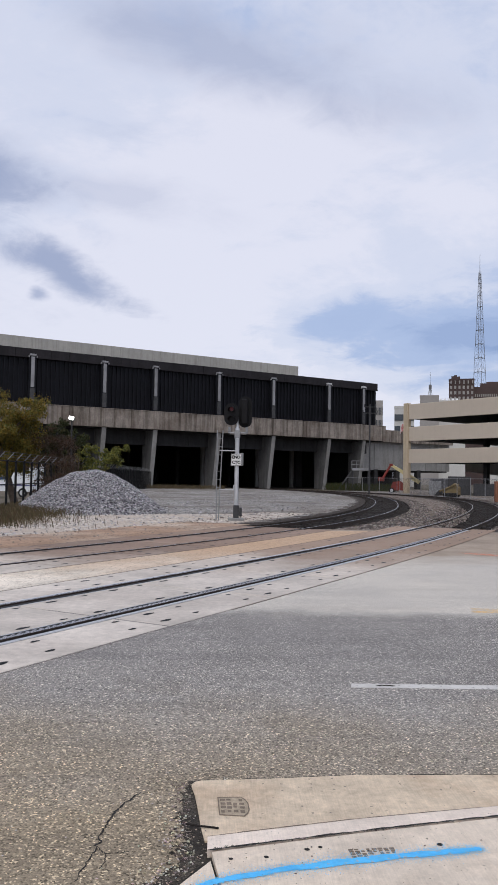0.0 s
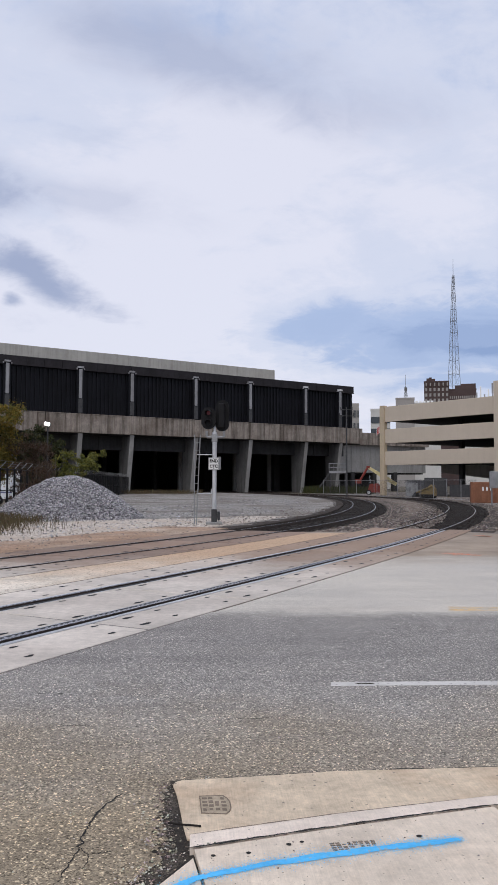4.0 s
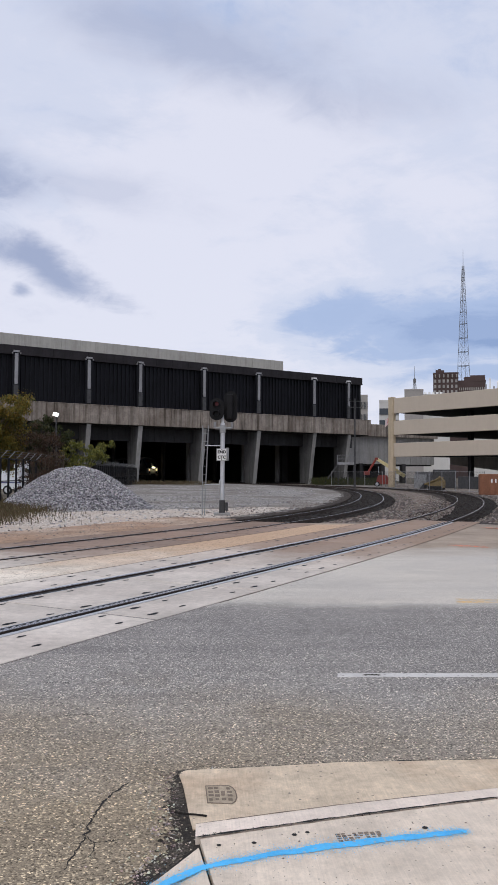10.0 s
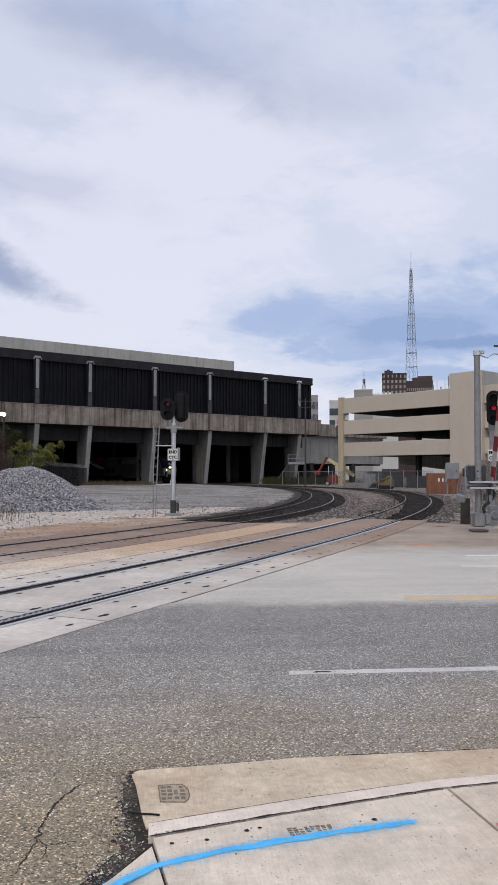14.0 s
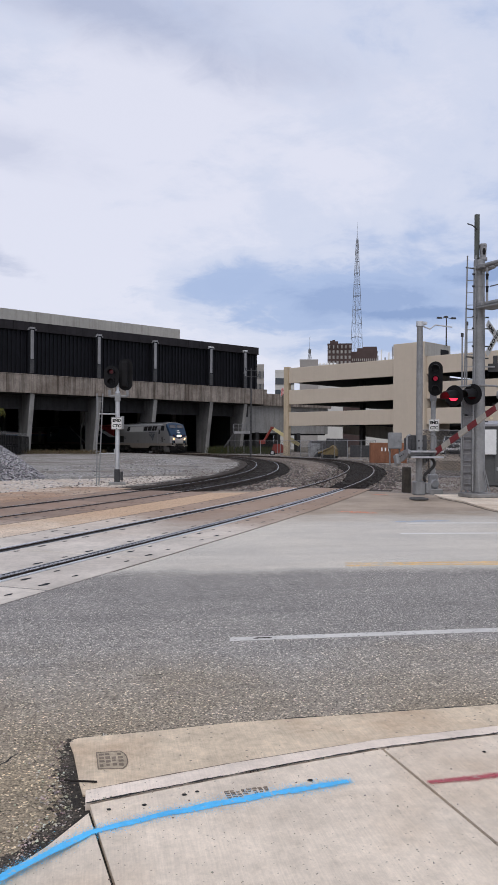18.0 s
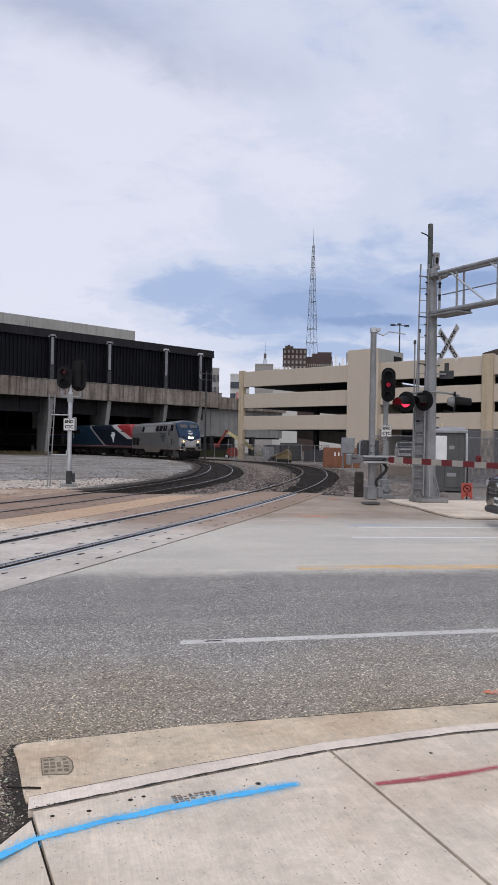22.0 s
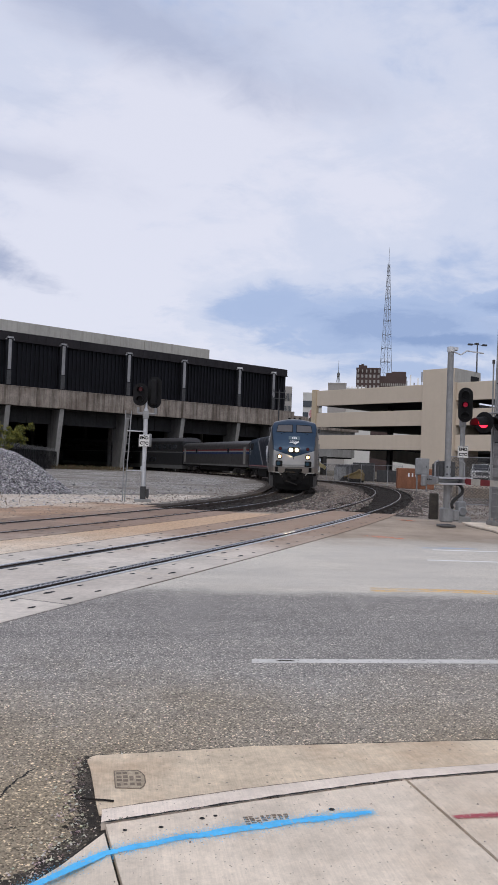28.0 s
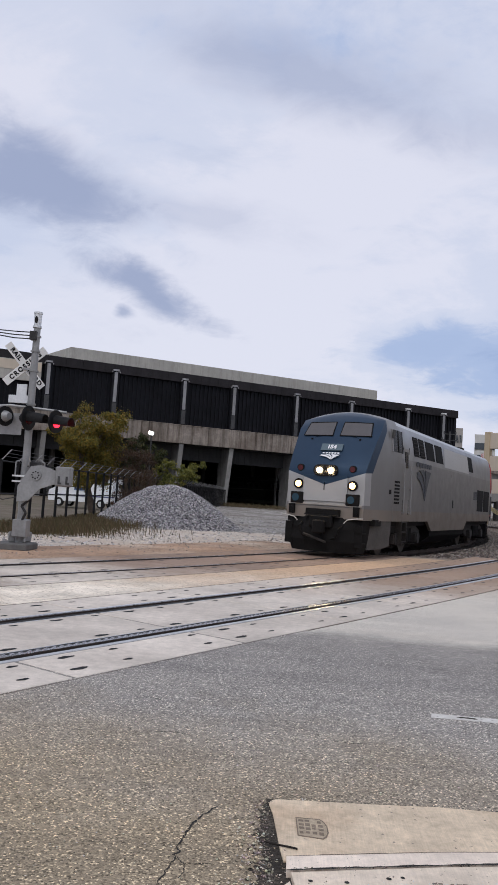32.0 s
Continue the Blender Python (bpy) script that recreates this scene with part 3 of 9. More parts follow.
CROSS_IN, CROSS_OUT = 17.5, 24.6
bm = bmesh.new()
pts = [on(OUTER, s, -1.72)[:2] for s in np.arange(-26, 25, 3)] + [on(INNER, s, 1.72)[:2] for s in np.arange(17.5, -27, -3)]
prism(bm, pts, -0.14, -0.003)
setting("crossing_infill", bm, TAN_ROAD, "rust-stained tan asphalt between the two tracks", "road")
bm = bmesh.new()
ribbon(bm, INNER, -26, 19, -4.2, -1.72, -0.14, -0.006, 2)
setting("crossing_shoulder", bm, SHOULDER, "tan dusty shoulder along the far track", "road")

# gravel yard between the far track and the building
LOTPTS = [on(INNER, s, -1.6)[:2] for s in range(19, 121, 3)] + [(-9.7, 104), (-9.7, 23.5), (-26, -12)] + [on(INNER, s, -4.2)[:2] for s in range(-25, 20, 4)]
flat("gravel_lot", LOTPTS, -0.15, -0.03, LOT, "light grey gravel yard", "gravel")
bm = bmesh.new()
for k in range(55):
    s = -26 + k
    far = -10.2 + max(0, s - 20) * 0.75 + 0.5 * math.sin(s * 1.3) + 0.35 * math.sin(s * 2.9)
    ribbon(bm, INNER, s, s + 1, min(far, -2.9), -4.2 if s < 19 else -2.6, -0.14, -0.022, 1)
setting("lot_edge", bm, LOT_PALE, "pale sandy gravel beside the crossing", "gravel")
bm = bmesh.new()
pts = [on(INNER, s, 1.5)[:2] for s in range(18, 118, 4)] + [on(OUTER, s, -1.5)[:2] for s in range(118, 22, -4)]
prism(bm, pts, -0.15, -0.05)
setting("ballast_between", bm, BALLAST, "brown ballast between the two curved tracks", "ballast")
pts = [on(OUTER, s, 1.5)[:2] for s in (24.6, *range(28, 112, 4))] + [(30, 130), (120, 60), (120, 4), (60, 9.9), (20, 14.5), (10.2, 15.8)]
flat("side_gravel", pts, -0.15, -0.04, SIDE_STONE, "brown stony ground beside the tracks", "gravel")
flat("far_sidewalk", [(9.91, 21.21), (9.77, 20.14), (9.79, 19.48), (9.46, 17.99), (9.3, 17.1), (9.25, 16.46), (9.38, 16.09), (9.98, 15.92), (20, 14.3), (60, 9.6), (60, 13), (22, 19.2), (12.4, 21.6), (11.3, 21.9), (10.2, 22.2)], -0.1, 0.035, WALK, "pale concrete sidewalk around the signal bases", "sidewalk")

bm = bmesh.new()
EDGE = [(9.91, 21.21), (9.77, 20.14), (9.79, 19.48), (9.46, 17.99), (9.3, 17.1), (9.25, 16.46), (9.38, 16.09), (9.98, 15.92), (14, 15.27), (20, 14.3)]
for p, q in zip(EDGE, EDGE[1:]):
    u = (Vector(q) - Vector(p)).normalized() * 0.045
    prism(bm, [p, q, (q[0] - u.y * -1, q[1] - u.x), (p[0] - u.y * -1, p[1] - u.x)], -0.05, 0.002)
setting("far_kerb_joint", bm, JOINT, "dark line along the far sidewalk's edge", "joint")


def track(name, line, start, cross, end, label):
    t = thing(name, label, "railway track", kind="structure")
    for side in (-0.755, 0.755):
        bm = bmesh.new()
        ribbon(bm, line, -28, end, side - 0.034, side + 0.034, -0.09, 0.016, 1.5)
        rail = part("rail", bm, RAIL_RUST, t)
        bm = bmesh.new()
        ribbon(bm, line, -28, end, side - 0.024, side + 0.024, 0.010, 0.021, 1.5)
        part("rail_head", bm, RAIL, rail, "shiny worn steel running surface")
        bm = bmesh.new()
        ribbon(bm, line, cross, end, side - 0.07, side + 0.07, -0.125, -0.105, 2)
        part("rail_foot", bm, RAIL_RUST, rail)
        out = 1 if side > 0 else -1
        for a, b, e0, e1 in ((0.034, 0.078, 0.078, 0.148), (-0.165, -0.034, -0.173, -0.157)):
            bm = bmesh.new()
            ribbon(bm, line, -28, cross, *sorted((side + a * out, side + b * out)), -0.06, -0.001, 2)
            part("rubber_flangeway", bm, RUBBER, rail)
            bm = bmesh.new()
            ribbon(bm, line, -28, cross, *sorted((side + e0 * out, side + e1 * out)), -0.05, 0.0045, 2)
            part("steel_angle", bm, ALU if name == "outer_track" else PANEL_RUSTY, rail, "worn edge of the crossing panels")
        if name == "outer_track" and out > 0:
            bm = bmesh.new()
            k = -8.0
            while k < 20:
                for row in (0.078, 0.112):
                    x, y, h = on(line, k + (0.05 if row > 0.1 else 0), side - row * out)
                    box(bm, (x, y, 0.001), (0.022, 0.05, 0.006), -math.degrees(h))
                k += 0.1
            part("flangeway_lattice", bm, LATTICE, rail, "worn grey studs of the rubber flangeway filler")
    for side, w in ((-1.695, 0.010), (1.695, 0.003)):
        bm = bmesh.new()
        ribbon(bm, line, -28, cross, side - w, side + w, -0.08, -0.0015, 2)
        part("tar_joint", bm, JOINT, t)
    bm = bmesh.new()
    ribbon(bm, line, cross, end, -1.75, 1.75, -0.15, -0.128, 2)
    part("trackbed", bm, TRACKBED, t, "dark oily ballast under the rails")
    return t


STAINED = stones("stained_ballast", ((0.014, 0.011, 0.010), (0.045, 0.036, 0.030), (0.085, 0.068, 0.056), (0.026, 0.020, 0.017)), 18, 1.0, 0.04, patch=(0.05, 0.037, 0.029), patch_scale=0.6)
for line, s0, s1, a, b, z in ((INNER, 17.8, 118, -2.15, -1.5, -0.026), (INNER, 17.8, 118, 1.5, 2.5, -0.044), (OUTER, 24.6, 116, -2.3, -1.5, -0.0435), (OUTER, 24.8, 110, 1.5, 2.3, -0.033)):
    bm = bmesh.new()
    n = int((s1 - s0) / 0.6)
    erng = random.Random(int(s0 * 10 + a * 7))
    for k in range(n):
        s, e1 = s0 + (s1 - s0) * k / n, s0 + (s1 - s0) * (k + 1) / n
        lo, hi = (a + erng.uniform(-0.35, 0.25), b) if b < 0 else (a, b + erng.uniform(-0.25, 0.35))
        ribbon(bm, line, s, e1, lo, hi, -0.14, z, 0.6)
    setting("ballast_shoulder", bm, STAINED, "dark oil-stained ballast shoulder of the track", "ballast")
TRACK_IN = track("inner_track", INNER, 0, CROSS_IN, 330, "curved railway track coming out from under the building")
TRACK_OUT = track("outer_track", OUTER, 0, CROSS_OUT, 118, "curved railway track beside the gravel strip")


def crossing_panels(t, line, s0, s1, surface):
    L = 2.44
    meshes = {}
    for kind, (w, rows) in {"gauge": (1.20, (-0.48, 0.48)), "field": (0.76, (0.16, -0.24))}.items():
        bm = bmesh.new()
        box(bm, (0, 0, -0.05), (w, L - 0.045, 0.1))
        bmesh.ops.bevel(bm, geom=[e for e in bm.edges], offset=0.008, segments=1, affect="EDGES")
        for f in bm.faces:
            f.material_index = 0
        for r in rows:
            for k in range(4):
                y = -0.92 + 0.61 * k + (0.16 if r < 0 else -0.05)
                if (k * 7 + int(r * 100) + len(kind)) % 5 == 0:
                    continue
                ring = [bm.verts.new((r + (0.036 - 0.010 * (k % 2)) * math.cos(a) * (1 + 0.25 * math.sin(3 * a + r * 9)), y + (0.105 - 0.04 * (k % 2)) * math.sin(a), 0.0025)) for a in [i * math.pi / 5 for i in range(10)]]
                bm.faces.new(ring).material_index = 1
        meshes[kind] = finish(bm, "crossing_panel", [surface, BLACKP])
    s = s0
    while s < s1:
        for kind, side, turn in (("gauge", 0, 0), ("field", -1.292, 180), ("field", 1.292, 0)):
            x, y, h = on(line, s + L / 2, side)
            share("crossing_panel", meshes[kind], pose(x, y, 0.001, 0, 0, turn - math.degrees(h)), t)
        s += L


def ties(t, line, s0, s1, z=-0.128):
    bm = bmesh.new()
    box(bm, (0, 0, 0), (2.6, 0.23, 0.05))
    me = finish(bm, "tie", TIE, bevel=0.012)
    rng = random.Random(5)
    s = s0
    while s < s1:
        x, y, h = on(line, s, rng.uniform(-0.05, 0.05))
        share("tie", me, pose(x, y, z - 0.008 + rng.uniform(-0.008, 0.008), 0, 0, -math.degrees(h) + rng.uniform(-1, 1)), t)
        s += 0.54


# near sidewalk, kerb and gutter
flat("gutter", [(-0.122, 4.135), (-0.116, 4.172), (-0.100, 4.195), (-0.075, 4.208), (0.3, 4.235), (0.76, 4.285), (2.5, 4.30), (7, 4.2), (7, 3.92), (2.31, 3.95), (1.47, 3.86), (0.68, 3.70), (-0.042, 3.52), (-0.062, 3.66), (-0.078, 3.82), (-0.100, 4.02)], -0.15, 0.006, GUTTER, "stained tan concrete gutter slab", "gutter")


def kerb():
    bm = bmesh.new()
    front = [(-0.03, 3.56), (0.68, 3.735), (1.47, 3.885), (2.31, 3.965), (7, 3.95)]
    back = [(-0.03, 3.385), (0.65, 3.555), (1.44, 3.732), (2.22, 3.815), (7, 3.82)]
    rings = []
    for (a, b), (c, d) in zip(front, back):
        u = Vector((c - a, d - b))
        p = lambda k: (a + u.x * k, b + u.y * k)
        rings.append([(*p(0), -0.1), (*p(0), 0.008), (*p(0.22), 0.026), (*p(0.5), 0.034), (*p(1), 0.034), (*p(1), -0.1)])
    loft(bm, rings)
    setting("kerb", bm, KERB, "low worn concrete kerb lip", "kerb", smooth=True)


kerb()
SLABS = [
    [(-0.015, 3.295), (-0.17, 3.09), (-0.30, 2.93), (-0.62, 2.5), (-1.5, 1.45), (0.265, 1.45), (0.07, 2.75)],
    [(-0.01, 3.372), (0.0, 3.30), (0.085, 2.75), (0.28, 1.45), (1.675, 1.45), (1.545, 2.8), (1.445, 3.719), (0.65, 3.542)],
    [(1.462, 3.723), (1.562, 2.8), (1.692, 1.45), (3.3, 1.45), (3.22, 2.8), (3.15, 3.807), (2.22, 3.803)],
    [(3.165, 3.807), (3.235, 2.8), (3.315, 1.45), (7, 1.45), (7, 3.81)],
    [(-1.5, 1.438), (7, 1.438), (7, -3), (-4, -3)],
]
pav = thing("sidewalk_pavement", "pale concrete sidewalk slabs with dirty joints", "sidewalk", kind="structure")
for k, pts in enumerate(SLABS):
    bm = bmesh.new()
    prism(bm, pts, -0.12, [0.012 if (k == 0 and i in (1, 2, 3, 4)) else 0.030 for i in range(len(pts))])
    part("slab", bm, WALK, pav, bevel=0.006)
flat("sidewalk_bed", [(-0.02, 3.375), (0.65, 3.55), (1.44, 3.727), (2.22, 3.81), (7, 3.815), (7, -3), (-4, -3), (-1.45, 1.45), (-0.28, 2.91)], -0.14, 0.004, mat("joint_dirt", (0.035, 0.029, 0.023), 0.95, var=0.4, scale=6, fine=60, bump=0.6), "dark dirt in the sidewalk joints", "joint")


def stripe(name, pts, material, label, z=0.0):
    bm = bmesh.new()
    prism(bm, pts, z - 0.003, z)
    return tagged(part(name, bm, material), label, "road marking", "", "structure")


stripe("lane_line", [(1.06, 6.08), (1.08, 6.19), (3.9, 6.115), (30, 5.0), (30, 4.87), (3.9, 5.985)], ROADW, "worn white lane line on the asphalt")
stripe("centre_line", [(3.18, 9.57), (3.22, 9.70), (6.1, 9.42), (30, 6.9), (30, 6.77), (6.1, 9.29)], ROADY, "worn yellow centre line", -0.0075)
stripe("centre_line", [(3.25, 9.75), (3.27, 9.88), (6.1, 9.60), (30, 7.08), (30, 6.95), (6.1, 9.47)], ROADY, "worn yellow centre line", -0.0075)
stripe("stop_line", [(5.30, 12.88), (5.33, 12.99), (8.15, 12.68), (30, 10.3), (30, 10.2), (8.15, 12.56)], ROADW_NEW, "thin worn white line", -0.0075)
stripe("edge_line", [(6.10, 14.54), (6.13, 14.66), (9.2, 14.28), (30, 11.9), (30, 11.75), (9.2, 14.15)], ROADW_NEW, "thin worn white line", -0.0075)

# ---- the building over the tracks ----
BROT = math.degrees(math.atan2(0.493, 0.870))
BPOSE = pose(-16.07, 106.59, 0, 0, 0, BROT)
COLS = (-57.5, -47.6, -38.2, -28.3, -18.9, -9.96, 0.0, 7.7, 18.14, 27.96, 38.93, 46.3)
BEND = 49.6


# spandrel concrete darkened: shade below the parapet is part of its colour
SPAN = mat("shaded_spandrel_concrete", (0.036, 0.036, 0.038), 0.92, var=0.25, scale=0.6, fine=8, bump=0.2, streak=0.4)


# dirty footings, and fin sides whose shade is put into the colour
SHADE_DIRT_CONC = mat("shade_and_dirt_concrete", (0.115, 0.113, 0.112), 0.92, var=0.2, scale=0.5, fine=8, bump=0.2, streak=0.5)


def transit_building():
    b = thing("transit_building", "dark-clad building on concrete columns over the railway tracks", "building", BPOSE)
    lo, hi = -160.0, BEND
    bm = bmesh.new()
    box(bm, ((lo + hi) / 2, 75.2, 14.4), (hi - lo, 150, 7.2))
    part("cladding_wall", bm, CLAD, b, "almost black ribbed metal cladding")
    bm = bmesh.new()
    x = -62.0
    box(bm, (0, 0, 0), (0.16, 0.20, 6.1))
    rib = finish(bm, "wall_rib", CLAD)
    rng = random.Random(3)
    while x < BEND - 0.2:
        if min(abs(x - c) for c in COLS) > 0.5:
            share("wall_rib", rib, pose(x, 0.12, 13.9), b)
        x += 0.62 + rng.uniform(-0.02, 0.02)
    edges = sorted([*COLS, BEND])
    for a, c in zip(edges, edges[1:]):
        n = max(1, round((c - a) / 2.4))
        for k in range(n):
            bm = bmesh.new()
            w = (c - a) / n
            box(bm, (a + w * (k + 0.5), 0.0, 17.55), (w - 0.03, 0.5, 1.1))
            part("fascia_panel", bm, CLAD_TOP, b)
        bm = bmesh.new()
        box(bm, ((a + c) / 2, -0.08, 16.93), (c - a, 0.5, 0.12))
        part("fascia_ledge", bm, CLAD_TOP, b)
    for c in COLS:
        bm = bmesh.new()
        box(bm, (c, -0.15, 14.0), (1.0, 0.7, 6.3))
        post = part("wall_post", bm, CLAD, b)
        bm = bmesh.new()
        box(bm, (c, -0.55, 15.0), (0.44, 0.14, 4.0))
        part("grey_strip", bm, STRIP, post, "light grey metal strip")
        bm = bmesh.new()
        box(bm, (c, -0.55, 11.95), (0.6, 0.12, 1.9))
        part("lower_strip", bm, DARKST, post)
        bm = bmesh.new()
        box(bm, (c, -0.3, 17.25), (0.8, 0.8, 0.24))
        part("cap", bm, CAPW if c > 35 else STRIP, post)
        for sx in (-1, 1):
            bm = bmesh.new()
            box(bm, (c + sx * 0.52, -0.5, 17.02), (0.13, 0.3, 0.2))
            part("floodlight", bm, STRIP, post)
    bm = bmesh.new()
    box(bm, (-24.3, -0.35, 15.7), (9.0, 0.3, 2.6))
    cp = part("cream_panel", bm, PENT, b, "cream panel on the dark cladding", bevel=0.03)
    bm = bmesh.new()
    box(bm, (-24.3, -0.52, 16.3), (8.9, 0.06, 1.2))
    part("panel_field", bm, BEIGE, cp)
    # parapet of cast panels
    for a, c in zip(edges, [*edges[1:], BEND + 1.3]):
        n = 2
        if c <= a:
            continue
        for k in range(n):
            w = (c - a) / n
            bm = bmesh.new()
            box(bm, (a + w * (k + 0.5), -0.75, 9.48), (w - 0.05, 0.5, 2.5))
            box(bm, (a + w * (k + 0.5), -0.75, 10.78), (w - 0.03, 0.62, 0.12))
            part("parapet_panel", bm, CONC, b, bevel=0.02)
    for c in COLS:
        bm = bmesh.new()
        box(bm, (c, -1.02, 9.5), (1.05, 0.16, 2.46))
        part("parapet_pilaster", bm, CONC, b, bevel=0.02)
    # deck underside carries its shade as a near-black colour
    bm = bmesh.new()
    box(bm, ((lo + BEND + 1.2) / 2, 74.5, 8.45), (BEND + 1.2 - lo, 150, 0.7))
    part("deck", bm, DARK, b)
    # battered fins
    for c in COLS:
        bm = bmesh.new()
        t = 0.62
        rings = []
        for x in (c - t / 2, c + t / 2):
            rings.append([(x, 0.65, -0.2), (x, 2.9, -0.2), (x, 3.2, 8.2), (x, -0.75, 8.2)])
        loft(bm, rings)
        col = part("column", bm, SHADE_DIRT_CONC, b)
        # front strip in lighter concrete: the light on it is in the colour
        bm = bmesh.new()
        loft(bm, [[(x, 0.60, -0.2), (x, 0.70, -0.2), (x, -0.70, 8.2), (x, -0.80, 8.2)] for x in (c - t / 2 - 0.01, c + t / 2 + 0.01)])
        part("front_face", bm, CONC_PLAIN, col, "paler concrete edge that stands for light on the front")
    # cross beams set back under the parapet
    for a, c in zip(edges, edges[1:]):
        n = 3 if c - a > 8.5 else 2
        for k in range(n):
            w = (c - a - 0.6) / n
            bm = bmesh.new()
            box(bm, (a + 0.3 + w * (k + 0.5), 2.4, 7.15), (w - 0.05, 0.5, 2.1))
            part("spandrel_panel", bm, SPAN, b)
    rng = random.Random(9)
    # rows behind the first take the concrete with shade in its colour
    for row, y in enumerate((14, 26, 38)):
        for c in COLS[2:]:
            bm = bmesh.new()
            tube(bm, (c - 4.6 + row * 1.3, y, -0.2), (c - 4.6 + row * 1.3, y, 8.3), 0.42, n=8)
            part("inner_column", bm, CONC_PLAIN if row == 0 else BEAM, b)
    # walls added to shut the sky out and keep the undercroft dark
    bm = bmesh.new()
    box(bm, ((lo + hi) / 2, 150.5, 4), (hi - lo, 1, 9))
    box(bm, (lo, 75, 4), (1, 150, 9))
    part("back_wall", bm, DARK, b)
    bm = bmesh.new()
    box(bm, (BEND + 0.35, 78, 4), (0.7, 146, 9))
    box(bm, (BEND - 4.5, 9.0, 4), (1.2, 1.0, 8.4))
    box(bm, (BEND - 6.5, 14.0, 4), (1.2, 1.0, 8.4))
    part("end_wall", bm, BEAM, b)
    return b


transit_building()


def penthouse():
    p = thing("roof_penthouse", "pale grey panelled rooftop storey set far back", "building", BPOSE)
    bm = bmesh.new()
    prism(bm, [(-9.4, 30), (54.3, 30), (54.3, 70), (-16, 70)], 18.0, 25.0)
    part("penthouse_wall", bm, PENT, p)
    for k in range(8):
        bm = bmesh.new()
        w = 8.0 if k < 7 else 7.7
        box(bm, (-9.4 + 8 * k + w / 2, 29.97, 21.6), (w - 0.04, 0.06, 6.7))
        part("wall_panel", bm, PENT, p)
    return p


penthouse()

# ---- parking garage ----
GX, GY = 24.6, 95.1
GROT = math.degrees(math.atan2(-0.83, 0.56))
GPOSE = pose(GX, GY, 0, 0, 0, GROT)
GLEN = 70.0


def parking_garage():
    g = thing("parking_garage", "beige precast open-sided parking garage", "building", GPOSE)
    tower0, tower1 = 15.15, 19.2
    bands = ((9.25, 11.2), (6.53, 8.33), (3.76, 5.5))
    for a, c in ((-1.15, tower0), (tower1, 31.2), (32.4, 50), (51.2, GLEN)):
        for z0, z1 in bands:
            bm = bmesh.new()
            box(bm, ((a + c) / 2, 0.15, (z0 + z1) / 2), (c - a, 0.3, z1 - z0))
            part("spandrel_band", bm, BEIGE, g, bevel=0.03)
            # slabs, inner columns and rear wall: interior shade is in the material
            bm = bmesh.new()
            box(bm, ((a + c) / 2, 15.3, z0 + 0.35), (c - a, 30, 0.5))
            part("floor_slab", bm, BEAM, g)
    for x in (-1.5, 31.8, 50.6, GLEN):
        bm = bmesh.new()
        box(bm, (x, 0.1, 5.65), (0.75 if x < 1 else 1.2, 0.6, 11.4))
        part("column", bm, BEIGE_COL, g, bevel=0.03)
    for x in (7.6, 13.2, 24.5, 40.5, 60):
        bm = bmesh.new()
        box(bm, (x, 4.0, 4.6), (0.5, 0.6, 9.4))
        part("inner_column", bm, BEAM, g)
    bm = bmesh.new()
    box(bm, ((tower0 + tower1) / 2, 2.2, 6.35), (tower1 - tower0, 5.4, 12.9))
    part("stair_tower", bm, BEIGE, g, bevel=0.03)
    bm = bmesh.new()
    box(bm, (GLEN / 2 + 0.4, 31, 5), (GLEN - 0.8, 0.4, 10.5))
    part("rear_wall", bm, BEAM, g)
    # tower side made paler by a panel in place of light on it
    bm = bmesh.new()
    box(bm, (tower1 + 0.03, 2.2, 12.0), (0.06, 5.3, 1.5))
    wing = part("tower_side_panel", bm, PENT, g, "pale panel that stands for light on the stair tower's side")
    bm = bmesh.new()
    box(bm, (tower1 + 0.075, 3.6, 11.75), (0.04, 1.7, 0.9))
    part("louvre", bm, BLACKP, wing)
    bm = bmesh.new()
    loft(bm, [[(x, 8, 11.0), (x, 12, 11.0), (x, 12, z), (x, 8, z)] for x, z in ((27.5, 12.55), (29.2, 12.9), (33.2, 12.2))])
    part("roof_hut", bm, mat("brown_roofing", (0.075, 0.055, 0.047), 0.85, var=0.2, scale=0.5, fine=6, bump=0.1), g, "low brown hut with a sloped roof")
    # ramp inside, pale, rising across the lowest openings
    bm = bmesh.new()
    rings = [[(x, 9.0, z), (x, 9.3, z), (x, 9.3, z + 1.6), (x, 9.0, z + 1.6)] for x, z in ((0.6, 2.9), (14.6, 1.4), (20, 0.8))]
    loft(bm, rings)
    part("ramp_wall", bm, PENT, g)
    return g


parking_garage()


